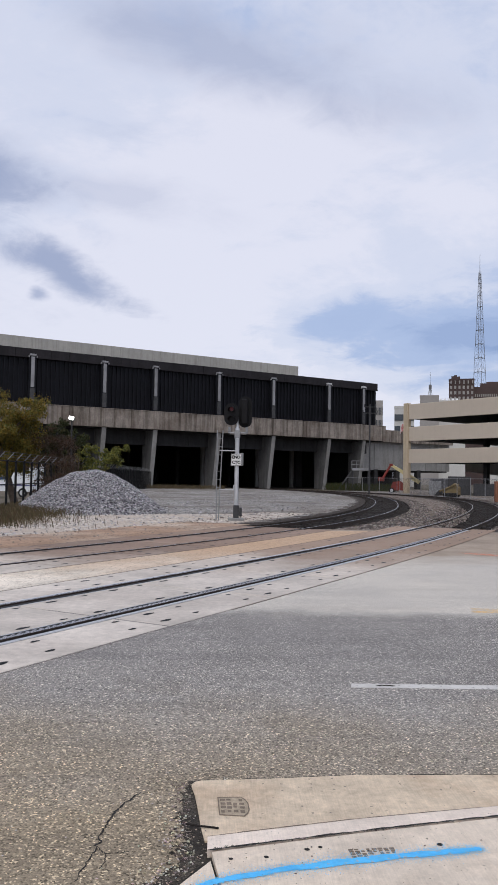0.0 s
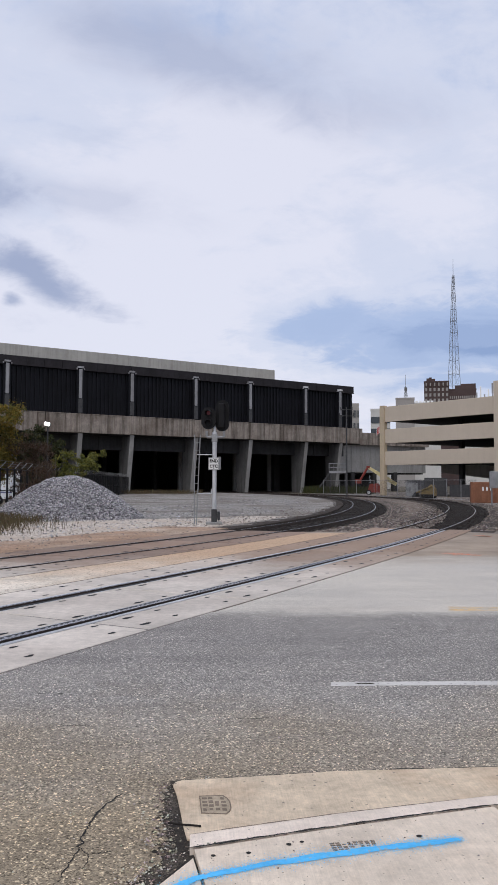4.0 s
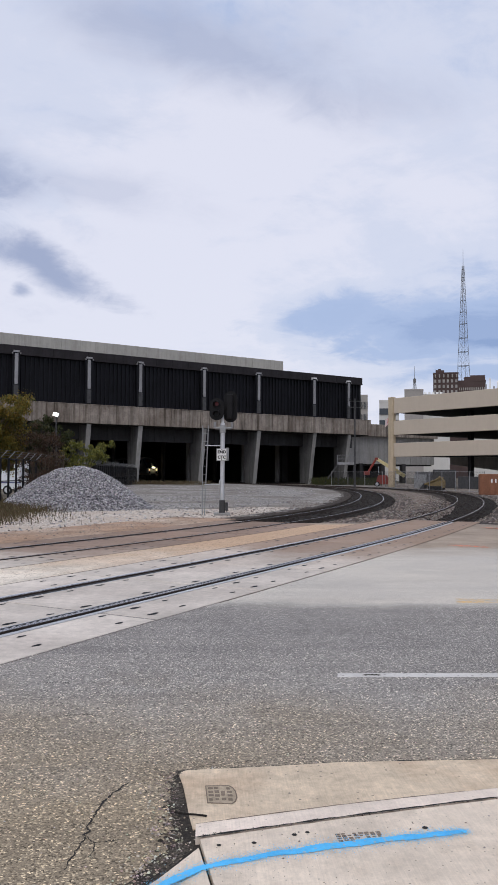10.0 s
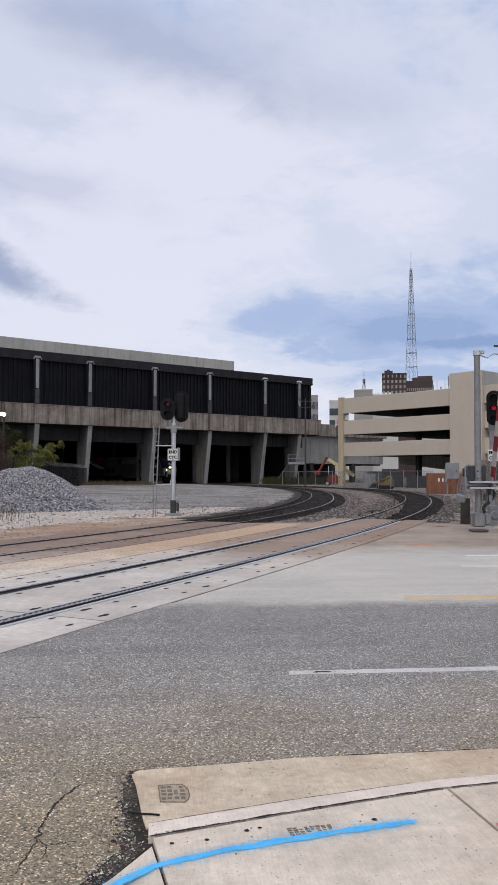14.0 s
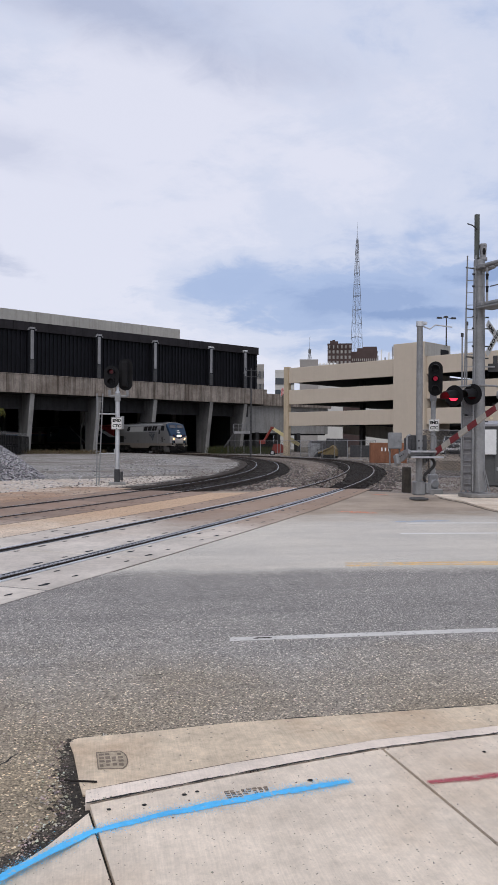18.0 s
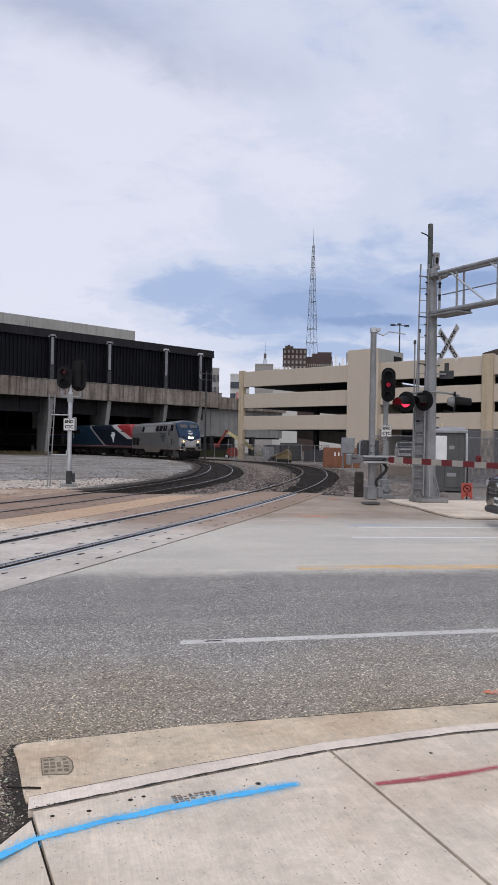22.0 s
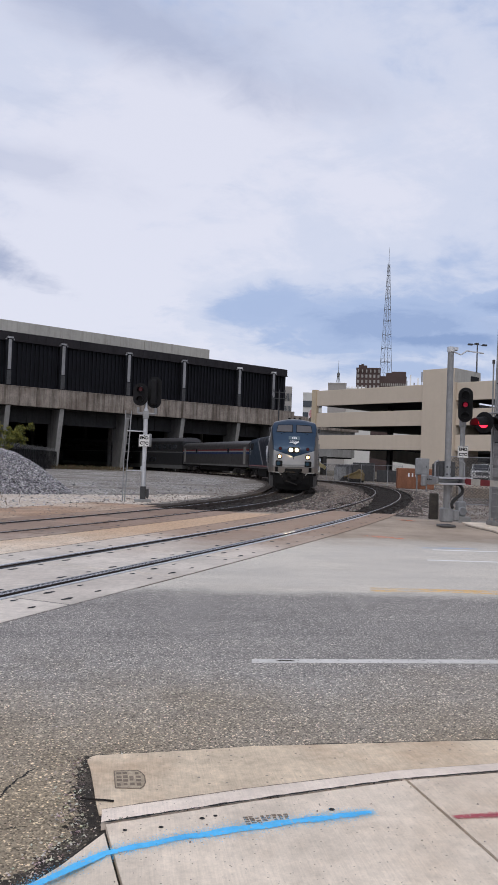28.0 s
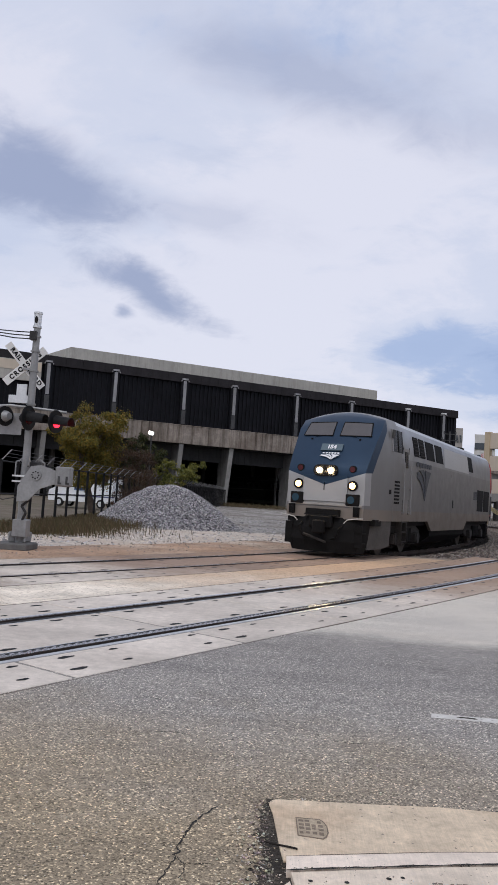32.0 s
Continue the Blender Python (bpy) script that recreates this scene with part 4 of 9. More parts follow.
# ---- the train ----
def livery(name, base, zones, rough=0.35, metal=0.25):
    """Paint in fields on a body: each zone is a colour and half-planes (a, b, c, d) with a*x + b*|y| + c*z + d > 0, in the body's own space."""
    m = mat(name, base, rough, metal, var=0.035, scale=0.5, fine=2, bump=0, local=True, streak=0.10)
    nt = m.node_tree
    N, L = nt.nodes.new, nt.links.new
    bsdf = nt.nodes["Principled BSDF"]
    col = bsdf.inputs["Base Color"].links[0].from_socket
    tc = N("ShaderNodeTexCoord")
    ab = N("ShaderNodeVectorMath")
    ab.operation = "ABSOLUTE"
    L(tc.outputs["Object"], ab.inputs[0])
    sa, so = N("ShaderNodeSeparateXYZ"), N("ShaderNodeSeparateXYZ")
    L(ab.outputs[0], sa.inputs[0])
    L(tc.outputs["Object"], so.inputs[0])
    cb = N("ShaderNodeCombineXYZ")
    L(so.outputs[0], cb.inputs[0]), L(sa.outputs[1], cb.inputs[1]), L(so.outputs[2], cb.inputs[2])
    wear = N("ShaderNodeTexNoise")
    wear.inputs["Scale"].default_value, wear.inputs["Detail"].default_value = 1.2, 6
    L(tc.outputs["Object"], wear.inputs["Vector"])
    for colour, planes in zones:
        mask = None
        for a, b, c, d in planes:
            dot = N("ShaderNodeVectorMath")
            dot.operation = "DOT_PRODUCT"
            dot.inputs[1].default_value = (a, b, c)
            L(cb.outputs[0], dot.inputs[0])
            s = N("ShaderNodeMath")
            s.operation, s.use_clamp = "MULTIPLY_ADD", True
            s.inputs[1].default_value, s.inputs[2].default_value = 60.0, d * 60.0 + 0.5
            L(dot.outputs["Value"], s.inputs[0])
            if mask is None:
                mask = s.outputs[0]
            else:
                p = N("ShaderNodeMath")
                p.operation = "MINIMUM"
                L(mask, p.inputs[0]), L(s.outputs[0], p.inputs[1])
                mask = p.outputs[0]
        tone = N("ShaderNodeMix")
        tone.data_type = "RGBA"
        L(wear.outputs["Fac"], tone.inputs[0])
        tone.inputs[6].default_value, tone.inputs[7].default_value = (*(v * 0.8 for v in colour), 1), (*(min(1, v * 1.2) for v in colour), 1)
        x = N("ShaderNodeMix")
        x.data_type = "RGBA"
        L(mask, x.inputs[0]), L(col, x.inputs[6]), L(tone.outputs[2], x.inputs[7])
        col = x.outputs[2]
    L(col, bsdf.inputs["Base Color"])
    return m


SILVER = (0.20, 0.197, 0.195)
LOCO_BLUE = (0.016, 0.038, 0.073)
GREYLOCO = livery("silver_and_blue_paint_with_light", SILVER, [
    ((0.26, 0.26, 0.267), [(0, 0, 1, -3.02), (-1, 0, 0, 8.0)]),
    # thin pale band: a highlight on the roof edge, painted in
    ((0.5, 0.51, 0.52), [(0, 0, 1, -4.0), (-1, 0, 0, 8.2)]),
    ((0.10, 0.105, 0.11), [(0, 0, 1, -4.12), (-1, 0, 0, 8.2)]),
    ((0.23, 0.20, 0.172), [(0, 0, -1, 1.40)]),
    # nose front lighter: sky light on it is put into the paint
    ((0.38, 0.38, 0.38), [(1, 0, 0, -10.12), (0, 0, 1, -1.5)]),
    (LOCO_BLUE, [(0, -0.32, 1, -2.03), (1, 0, 0.62, -11.55)]),
], 0.38, 0.45)
# navy taken darker to include the building's shade
NAVYLOCO = livery("navy_and_red_paint", (0.005, 0.009, 0.018), [
    ((0.006, 0.020, 0.038), [(-1, 0, -2, 4.8), (0, 0, 1, -1.4)]),
    ((0.22, 0.22, 0.235), [(-1, 0, -2, 5.35), (1, 0, 2, -4.8), (0, 0, 1, -1.4)]),
    ((0.45, 0.45, 0.45), [(1, 0, 2.9, -15.9), (0, 0, 1, -2.3)]),
    ((0.25, 0.022, 0.025), [(1, 0, 2.9, -17.5), (0, 0, 1, -2.4)]),
    ((0.30, 0.12, 0.115), [(0, 0, -1, 1.40), (0, 0, 1, -1.31)]),
    ((0.03, 0.03, 0.032), [(0, 0, -1, 1.30)]),
], 0.45, 0.0)
# coach greys lowered: shade from the building is included in them
STAINLESS = livery("stainless_with_stripes", (0.085, 0.082, 0.082), [
    ((0.22, 0.03, 0.03), [(0, 0, 1, -2.98), (0, 0, -1, 3.14)]),
    ((0.34, 0.34, 0.34), [(0, 0, 1, -2.84), (0, 0, -1, 2.98)]),
    ((0.03, 0.06, 0.15), [(0, 0, 1, -2.60), (0, 0, -1, 2.84)]),
    ((0.16, 0.16, 0.16), [(0, 0, -1, 1.35)]),
], 0.42, 0.55)
TWODECK = livery("stainless_two_deck", (0.045, 0.045, 0.048), [
    ((0.20, 0.20, 0.20), [(0, 0, 1, -2.72), (0, 0, -1, 2.86)]),
    ((0.13, 0.13, 0.14), [(0, 0, 1, -4.35)]),
    ((0.17, 0.17, 0.17), [(0, 0, -1, 0.95)]),
], 0.42, 0.55)
# specular cut so the side panes mirror no sky
SIDE_GLASS = mat("low_gloss_side_glass", (0.012, 0.013, 0.016), 0.25, var=0.05, bump=0, spec=0.08, local=True)
GLASS_DK = mat("dark_tinted_glass", (0.02, 0.022, 0.026), 0.08, var=0.05, bump=0, spec=0.6, local=True)
SCREEN = mat("dusty_windshield_glass", (0.075, 0.07, 0.072), 0.12, var=0.06, bump=0, spec=0.6, local=True)
GRIMY = mat("grimy_underframe_black", (0.0075, 0.007, 0.007), 0.8, 0.1, var=0.4, scale=2, bump=0.3, local=True, spec=0.2)
TRUCKM = mat("dusty_truck_steel", (0.030, 0.027, 0.025), 0.8, 0.2, var=0.4, scale=3, bump=0.3, local=True)
WHEELM = mat("wheel_steel", (0.11, 0.095, 0.085), 0.6, 0.6, var=0.3, scale=4, bump=0.1, local=True)
BADGE_W = mat("white_badge", (0.75, 0.76, 0.78), 0.5, var=0.03, bump=0, local=True)
BADGE_G = mat("dark_grey_badge", (0.05, 0.055, 0.065), 0.5, var=0.05, bump=0, local=True)
PLATE = mat("number_board_glass", (0.09, 0.13, 0.155), 0.2, var=0.05, bump=0, local=True)
HEADL = glow("headlamp_lit", (1.0, 0.74, 0.42), 300.0)
DITCHL = glow("ditch_lamp_lit", (1.0, 0.60, 0.24), 5.0)
REDLENS = mat("dark_red_lens", (0.06, 0.006, 0.009), 0.2, var=0.05, bump=0, local=True)
BLUELENS = mat("blue_grey_lens", (0.018, 0.05, 0.075), 0.2, var=0.05, bump=0, local=True)
HOSE = mat("pale_hose", (0.55, 0.54, 0.5), 0.7, var=0.1, bump=0.1, local=True)

WHEELS = []


def bogie(parent, x, spread, radius, heavy, track_fwd):
    """A truck under a vehicle: side frames, bolster, springs, and turning wheelsets."""
    bm = bmesh.new()
    for y in (-1.12, 1.12):
        rings = []
        for px, z0, z1 in ((-spread - 0.75, 0.52, 0.78), (-spread - 0.3, 0.40, 0.92), (-spread + 0.35, 0.50, 0.98), (0, 0.42, 0.95), (spread - 0.35, 0.50, 0.98), (spread + 0.3, 0.40, 0.92), (spread + 0.75, 0.52, 0.78)):
            rings.append([(px, y - 0.11, z0), (px, y + 0.11, z0), (px, y + 0.11, z1), (px, y - 0.11, z1)])
        loft(bm, rings)
    box(bm, (0, 0, 0.72), (0.6, 2.3, 0.35))
    for px in (-spread - 0.6, spread + 0.6):
        box(bm, (px, 0, 0.65), (0.18, 2.2, 0.2))
    frame_ob = part("truck_frame", bm, TRUCKM, parent, bevel=0.02)
    frame_ob.matrix_basis = pose(x, 0, 0)
    for y in (-1.28, 1.28):
        for px in (-spread, spread):
            bm = bmesh.new()
            tube(bm, (px, y - 0.12, 0.53), (px, y + 0.12, 0.53), 0.19, n=12)
            box(bm, (px, y, 0.53), (0.5, 0.18, 0.28))
            o = part("axle_box", bm, TRUCKM, frame_ob)
        for px in (-0.45, -0.15, 0.15, 0.45):
            bm = bmesh.new()
            tube(bm, (px, y, 0.42), (px, y, 0.85), 0.10, n=8)
            part("spring", bm, GRIMY, frame_ob)
    for px in (-spread, spread):
        bm = bmesh.new()
        for y in (-0.755, 0.755):
            tube(bm, (0, y - 0.065, 0), (0, y + 0.065, 0), radius, n=28)
            s = -1 if y > 0 else 1
            tube(bm, (0, y + s * 0.065, 0), (0, y + s * 0.10, 0), radius + 0.025, n=28)
            tube(bm, (0, y - s * 0.066, 0), (0, y - s * 0.09, 0), radius * 0.62, radius * 0.5, n=20)
            for k in range(4):
                a = k * math.pi / 2
                box(bm, (math.cos(a) * radius * 0.55, y - s * 0.09, math.sin(a) * radius * 0.55), (0.09, 0.03, 0.09))
        tube(bm, (0, -0.75, 0), (0, 0.75, 0), 0.09, n=12)
        w = part("wheelset", bm, WHEELM, frame_ob, smooth=True)
        w.location = (px, 0, radius)
        WHEELS.append((w, px, radius))
    return frame_ob


def half_width(z):
    return 1.525 if z < 2.6 else float(np.interp(z, (2.6, 3.3, 3.9, 4.15), (1.525, 1.49, 1.42, 1.24)))


def cowl(bm, stations, floor=1.08):
    """A locomotive's hull through stations of x, roof edge height, crown, width factor and prow."""
    rings = []
    for x, top, crown, wf, prow in stations:
        right = []
        for u in (0, 0.18, 0.36, 0.54, 0.68, 0.8, 0.9, 1.0):
            z = floor + (top - floor) * u
            right.append((half_width(z) * wf, z))
        hw = right[-1][0]
        for k in (0.8, 0.55, 0.28):
            right.append((hw * k, top + crown * (1 - k * k)))
        pts = [(y, z) for y, z in right] + [(0, top + crown)] + [(-y, z) for y, z in reversed(right)]
        rings.append([(x + prow * (1 - abs(y) / 1.6), y, z) for y, z in pts])
    loft(bm, rings)


NOSE = ((10.46, 2.40, 0.03, 0.77, 0.05), (10.33, 2.64, 0.05, 0.785, 0.05), (10.09, 2.98, 0.08, 0.815, 0.05), (9.78, 3.38, 0.10, 0.85, 0.05), (9.52, 3.72, 0.12, 0.895, 0.05), (9.20, 4.02, 0.14, 0.95, 0.05), (8.75, 4.14, 0.20, 0.98, 0.05), (8.2, 4.13, 0.25, 1.0, 0.0))


def swoosh(parent, m, s, material, name="badge_bar"):
    """A badge of three curved blades that sweep from wide tops on one side down to one narrow foot."""
    foot = (0.10, -0.64)
    pairs = ((((-0.58, 0.22), (-0.10, 0.10)), ((-0.52, 0.44), (0.04, 0.36))), (((-0.44, 0.50), (0.10, 0.42)), ((-0.10, 0.55), (0.20, 0.42))), (((0.02, 0.55), (0.24, 0.40)), ((0.56, 0.50), (0.36, 0.20))))
    for one, two in pairs:
        bm = bmesh.new()
        rings = []
        for u in (0.04, 0.15, 0.3, 0.45, 0.6, 0.75, 0.88, 1.0):
            k = 1 - u
            ends = []
            for (tx, tz), (cx, cz) in (one, two):
                ends.append((s * (foot[0] * k * k + 2 * u * k * cx + tx * u * u), s * (foot[1] * k * k + 2 * u * k * cz + tz * u * u)))
            (ax, az), (bx, bz) = ends
            rings.append([(ax, az, 0), (bx, bz, 0), (bx, bz, 0.012), (ax, az, 0.012)])
        loft(bm, rings)
        o = part(name, bm, material, parent)
        o.matrix_basis = m


def panel(parent, name, x, z, w, h, material, side, inset=0.012, taper=True, label=""):
    """A flat fitting on a hull's side, following its slope."""
    bm = bmesh.new()
    rings = []
    for xx in (x - w / 2, x + w / 2):
        f = float(np.interp(xx, (7.0, 8.2, 8.75, 9.12, 9.42, 9.7), (1.0, 1.0, 0.98, 0.955, 0.92, 0.885))) if taper else 1.0
        y0, y1 = half_width(z - h / 2) * f, half_width(z + h / 2) * f
        rings.append([(xx, side * (y0 - 0.05), z - h / 2), (xx, side * (y0 + inset), z - h / 2), (xx, side * (y1 + inset), z + h / 2), (xx, side * (y1 - 0.05), z + h / 2)])
    loft(bm, rings)
    return part(name, bm, material, parent, label)


def slanted(parent, name, x, z, w, h, material, side, lean=0.22):
    """A fitting like panel(), with its top set forward."""
    bm = bmesh.new()
    loft(bm, [[(x + k * w / 2 + (u - 0.5) * lean, side * (half_width(z + (u - 0.5) * h) + o), z + (u - 0.5) * h) for u, o in ((0, -0.05), (0, 0.012), (1, 0.012), (1, -0.05))] for k in (-1, 1)])
    return part(name, bm, material, parent)


def lead_locomotive():
    e = thing("lead_locomotive", "silver diesel passenger locomotive with a blue nose, lamps lit", "locomotive")
    bm = bmesh.new()
    back = [(x, 4.10, 0.26, 1.0, 0.0) for x in (7.0, 6, 4, 2, 0, -2, -4, -6, -7.4)] + [(-7.75, 3.98, 0.2, 0.985, 0.0)]
    cowl(bm, (*NOSE, *back))
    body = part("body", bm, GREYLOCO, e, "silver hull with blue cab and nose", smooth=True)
    # front face fittings, nose slope about 58 degrees
    def on_nose(y, z, lift=0.0):
        tops = [(t + c * (1 - (abs(y) / 1.5) ** 2), x + p * (1 - abs(y) / 1.6)) for x, t, c, w, p in NOSE]
        x = float(np.interp(z, [t for t, _ in tops], [q for _, q in tops])) if z > 2.44 else 10.46 + 0.05 * (1 - abs(y) / 1.6)
        return x + lift
    for sy in (-1, 1):
        bm = bmesh.new()
        corners = [(sy * 0.13, 3.53), (sy * 1.04, 3.53), (sy * 0.97, 3.92), (sy * 0.14, 3.94)]
        a = [bm.verts.new((on_nose(y, z, 0.03) , y, z)) for y, z in corners]
        b = [bm.verts.new((on_nose(y, z, -0.1), y, z)) for y, z in corners]
        bm.faces.new(a)
        bm.faces.new(b[::-1])
        for i in range(4):
            bm.faces.new((a[i], a[(i + 1) % 4], b[(i + 1) % 4], b[i]))
        ws = part("windshield", bm, SCREEN, e, "dusty grey windshield pane")
        bm = bmesh.new()
        fr = [(sy * 0.115, 3.515), (sy * 1.055, 3.515), (sy * 0.985, 3.935), (sy * 0.125, 3.955)]
        for (y0, z0), (y1, z1) in zip(fr, fr[1:] + fr[:1]):
            tube(bm, (on_nose(y0, z0, 0.02), y0, z0), (on_nose(y1, z1, 0.02), y1, z1), 0.015, n=6)
        part("windshield_gasket", bm, GRIMY, ws)
        bm = bmesh.new()
        tube(bm, (on_nose(sy * 0.75, 3.5, 0.03), sy * 0.75, 3.42), (on_nose(sy * 0.55, 3.52, 0.04), sy * 0.5, 3.52), 0.009, n=5)
        box(bm, (on_nose(sy * 0.75, 3.45, 0.03), sy * 0.75, 3.40), (0.05, 0.05, 0.05))
        part("wiper", bm, GRIMY, ws)
        # marker, ditch lamp, lower lamp housing
        x = on_nose(sy * 0.80, 2.50)
        bm = bmesh.new()
        tube(bm, (x - 0.1, sy * 0.80, 2.51), (x + 0.05, sy * 0.80, 2.50), 0.105, n=16)
        mk = part("marker_lamp", bm, GRIMY, e, smooth=True)
        bm = bmesh.new()
        tube(bm, (x + 0.03, sy * 0.80, 2.50), (x + 0.058, sy * 0.80, 2.50), 0.08, n=16)
        part("lens", bm, REDLENS, mk, "dark red lens")
        x = on_nose(sy * 0.825, 2.03)
        bm = bmesh.new()
        tube(bm, (x - 0.06, sy * 0.825, 2.03), (x + 0.045, sy * 0.825, 2.03), 0.15, n=20)
        dl = part("ditch_lamp", bm, GRIMY, e, smooth=True)
        bm = bmesh.new()
        tube(bm, (x + 0.03, sy * 0.825, 2.03), (x + 0.055, sy * 0.825, 2.03), 0.095, n=20)
        part("lens", bm, DITCHL, dl, "glowing amber lens")
        bm = bmesh.new()
        box(bm, (x + 0.0, sy * 0.845, 1.63), (0.12, 0.40, 0.33))
        hs = part("lamp_housing", bm, GRIMY, e, bevel=0.02)
        bm = bmesh.new()
        tube(bm, (x + 0.05, sy * 0.845 - 0.04, 1.63), (x + 0.075, sy * 0.845 - 0.04, 1.63), 0.11, n=16)
        part("lens", bm, BLUELENS, hs, "blue-grey lens")
        bm = bmesh.new()
        box(bm, (x + 0.05, sy * 0.98, 1.30), (0.1, 0.16, 0.28))
        tube(bm, (x + 0.08, sy * 0.98, 1.30), (x + 0.13, sy * 0.98, 1.30), 0.07, n=12)
        part("step_light", bm, GRIMY, e)
        bm = bmesh.new()
        pts = [(10.5, sy * 1.36, 1.17), (10.66, sy * 1.24, 1.13), (10.7, sy * 1.1, 1.12), (10.76, sy * 0.95, 1.10), (10.74, sy * 0.8, 1.07), (10.74, sy * 0.70, 0.97)]
        pipe(bm, pts[1:], 0.013, 6)
        part("uncoupling_rod", bm, HOSE, e, "pale painted cut lever")
        bm = bmesh.new()
        pipe(bm, [(10.5, sy * 0.62, 0.95), (10.85, sy * 0.6, 0.8), (10.8, sy * 0.5, 0.55), (10.7, sy * 0.3, 0.5)], 0.03, 6)
        part("air_hose", bm, GRIMY, e)
    # headlamps in one oval housing
    bm = bmesh.new()
    rings = []
    xh = on_nose(0, 2.44)
    for dx, g in ((-0.12, 1.0), (0.05, 1.0), (0.055, 0.86)):
        rings.append([(xh + dx, (0.20 * (1 if math.cos(a) > 0 else -1) + 0.17 * math.cos(a)) * g, 2.44 + 0.17 * math.sin(a) * g) for a in [i * math.pi / 10 for i in range(20)]])
    loft(bm, rings)
    hl = part("headlight_housing", bm, GRIMY, e, smooth=True)
    for sy in (-1, 1):
        bm = bmesh.new()
        tube(bm, (xh + 0.04, sy * 0.17, 2.44), (xh + 0.085, sy * 0.17, 2.44), 0.078, n=20)
        part("lens", bm, HEADL, hl, "brightly lit headlamp lens")
    # number board and badge on the nose
    slope = math.degrees(math.atan2(on_nose(0, 3.0) - on_nose(0, 3.4), 0.4))
    nm = Matrix.Translation((on_nose(0, 3.14, 0.035), 0, 3.14)) @ Matrix.Rotation(radians(90), 4, "Z") @ Matrix.Rotation(radians(90 - slope), 4, "X")
    bm = bmesh.new()
    box(bm, (0, 0, 0), (0.66, 0.25, 0.03))
    nb = part("number_board", bm, PLATE, e, "glazed number board")
    nb.matrix_basis = nm
    words("154", 0.19, BADGE_W, nb, pose(0, 0, 0.018), "road_number")
    bm = bmesh.new()
    for q in range(6):
        box(bm, (-0.20 + 0.09 * q, -0.225, 0.008), (0.062, 0.045, 0.012))
    o = part("badge_bar", bm, BADGE_W, e)
    o.matrix_basis = nm
    swoosh(e, nm @ Matrix.Translation((0.02, -0.37, 0)) @ Matrix.Diagonal((0.86, 0.28, 1.0, 1.0)), 0.62, BADGE_W)
    # seams on the front, sill, anticlimber, pilot, coupler
    bm = bmesh.new()
    box(bm, (10.44, 0, 1.47), (0.14, 2.24, 0.09))
    part("front_sill", bm, mat("front_sill_grey", (0.34, 0.325, 0.30), 0.5, 0.2, var=0.1, local=True), e, bevel=0.02)
    bm = bmesh.new()
    box(bm, (10.52, 0, 1.24), (0.3, 1.0, 0.2))
    box(bm, (10.66, 0, 1.16), (0.12, 1.05, 0.03))
    part("anticlimber", bm, GRIMY, e, bevel=0.02)
    bm = bmesh.new()
    rings = []
    for z, w, x in ((0.13, 0.98, 10.66), (0.45, 1.06, 10.74), (0.80, 1.10, 10.68), (1.12, 1.12, 10.5)):
        rings.append([(9.9, -w * 1.08, z), (x - 0.28, -w, z), (x, -w * 0.45, z), (x, w * 0.45, z), (x - 0.28, w, z), (9.9, w * 1.08, z)])
    loft(bm, rings)
    part("pilot_plow", bm, GRIMY, e, "black steel pilot plow")
    for sy in (-1, 1):
        bm = bmesh.new()
        loft(bm, [[(x, sy * (w - 0.05), z0), (x, sy * w, z0), (x, sy * (w + 0.04), 1.12), (x, sy * (w - 0.03), 1.12)] for x, w, z0 in ((9.89, 1.13, 0.24), (9.3, 1.34, 0.26), (8.75, 1.43, 0.34))])
        part("side_skirt", bm, mat("dirty_dark_grey_skirt", (0.07, 0.066, 0.062), 0.6, 0.1, var=0.25, scale=2, bump=0.1, local=True), e, "dirty dark grey skirt below the cab")
        bm = bmesh.new()
        for z in (0.42, 0.70):
            box(bm, (10.30, sy * 1.06, z), (0.40, 0.22, 0.04))
        box(bm, (10.48, sy * 1.06, 0.62), (0.04, 0.22, 0.62))
        part("corner_step", bm, GRIMY, e)
    bm = bmesh.new()
    box(bm, (10.50, 0, 1.93), (0.05, 1.36, 0.76))
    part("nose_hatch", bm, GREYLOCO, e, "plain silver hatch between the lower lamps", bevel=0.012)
    bm = bmesh.new()
    tube(bm, (10.535, -0.02, 2.10), (10.535, -0.02, 1.88), 0.012, n=6)
    part("hatch_handle", bm, GRIMY, e)
    bm = bmesh.new()
    box(bm, (10.76, 0, 0.84), (0.42, 0.3, 0.3))
    box(bm, (11.0, 0.06, 0.84), (0.22, 0.34, 0.38))
    box(bm, (10.68, 0, 0.98), (0.2, 0.7, 0.35))
    part("coupler", bm, GRIMY, e, bevel=0.04)
    bm = bmesh.new()
    tube(bm, (10.93, -0.42, 0.62), (10.88, 0.25, 0.42), 0.035, n=8)
    part("cut_lever", bm, TRUCKM, e)
    # sides
    for sd in (-1, 1):
        cw = panel(e, "cab_window", 8.42, 3.50, 0.86, 0.66, SIDE_GLASS, sd, 0.014)
        for x in (8.87, 8.38, 7.98):
            bm = bmesh.new()
            f = float(np.interp(x, (8.2, 8.75, 9.12), (1.0, 0.98, 0.955)))
            tube(bm, (x, sd * (half_width(3.16) * f + 0.008), 3.16), (x, sd * (half_width(3.84) * f + 0.008), 3.84), 0.028 if x > 8.8 else 0.018, n=6)
            part("window_post", bm, STRIP if x > 8.8 else GRIMY, cw)
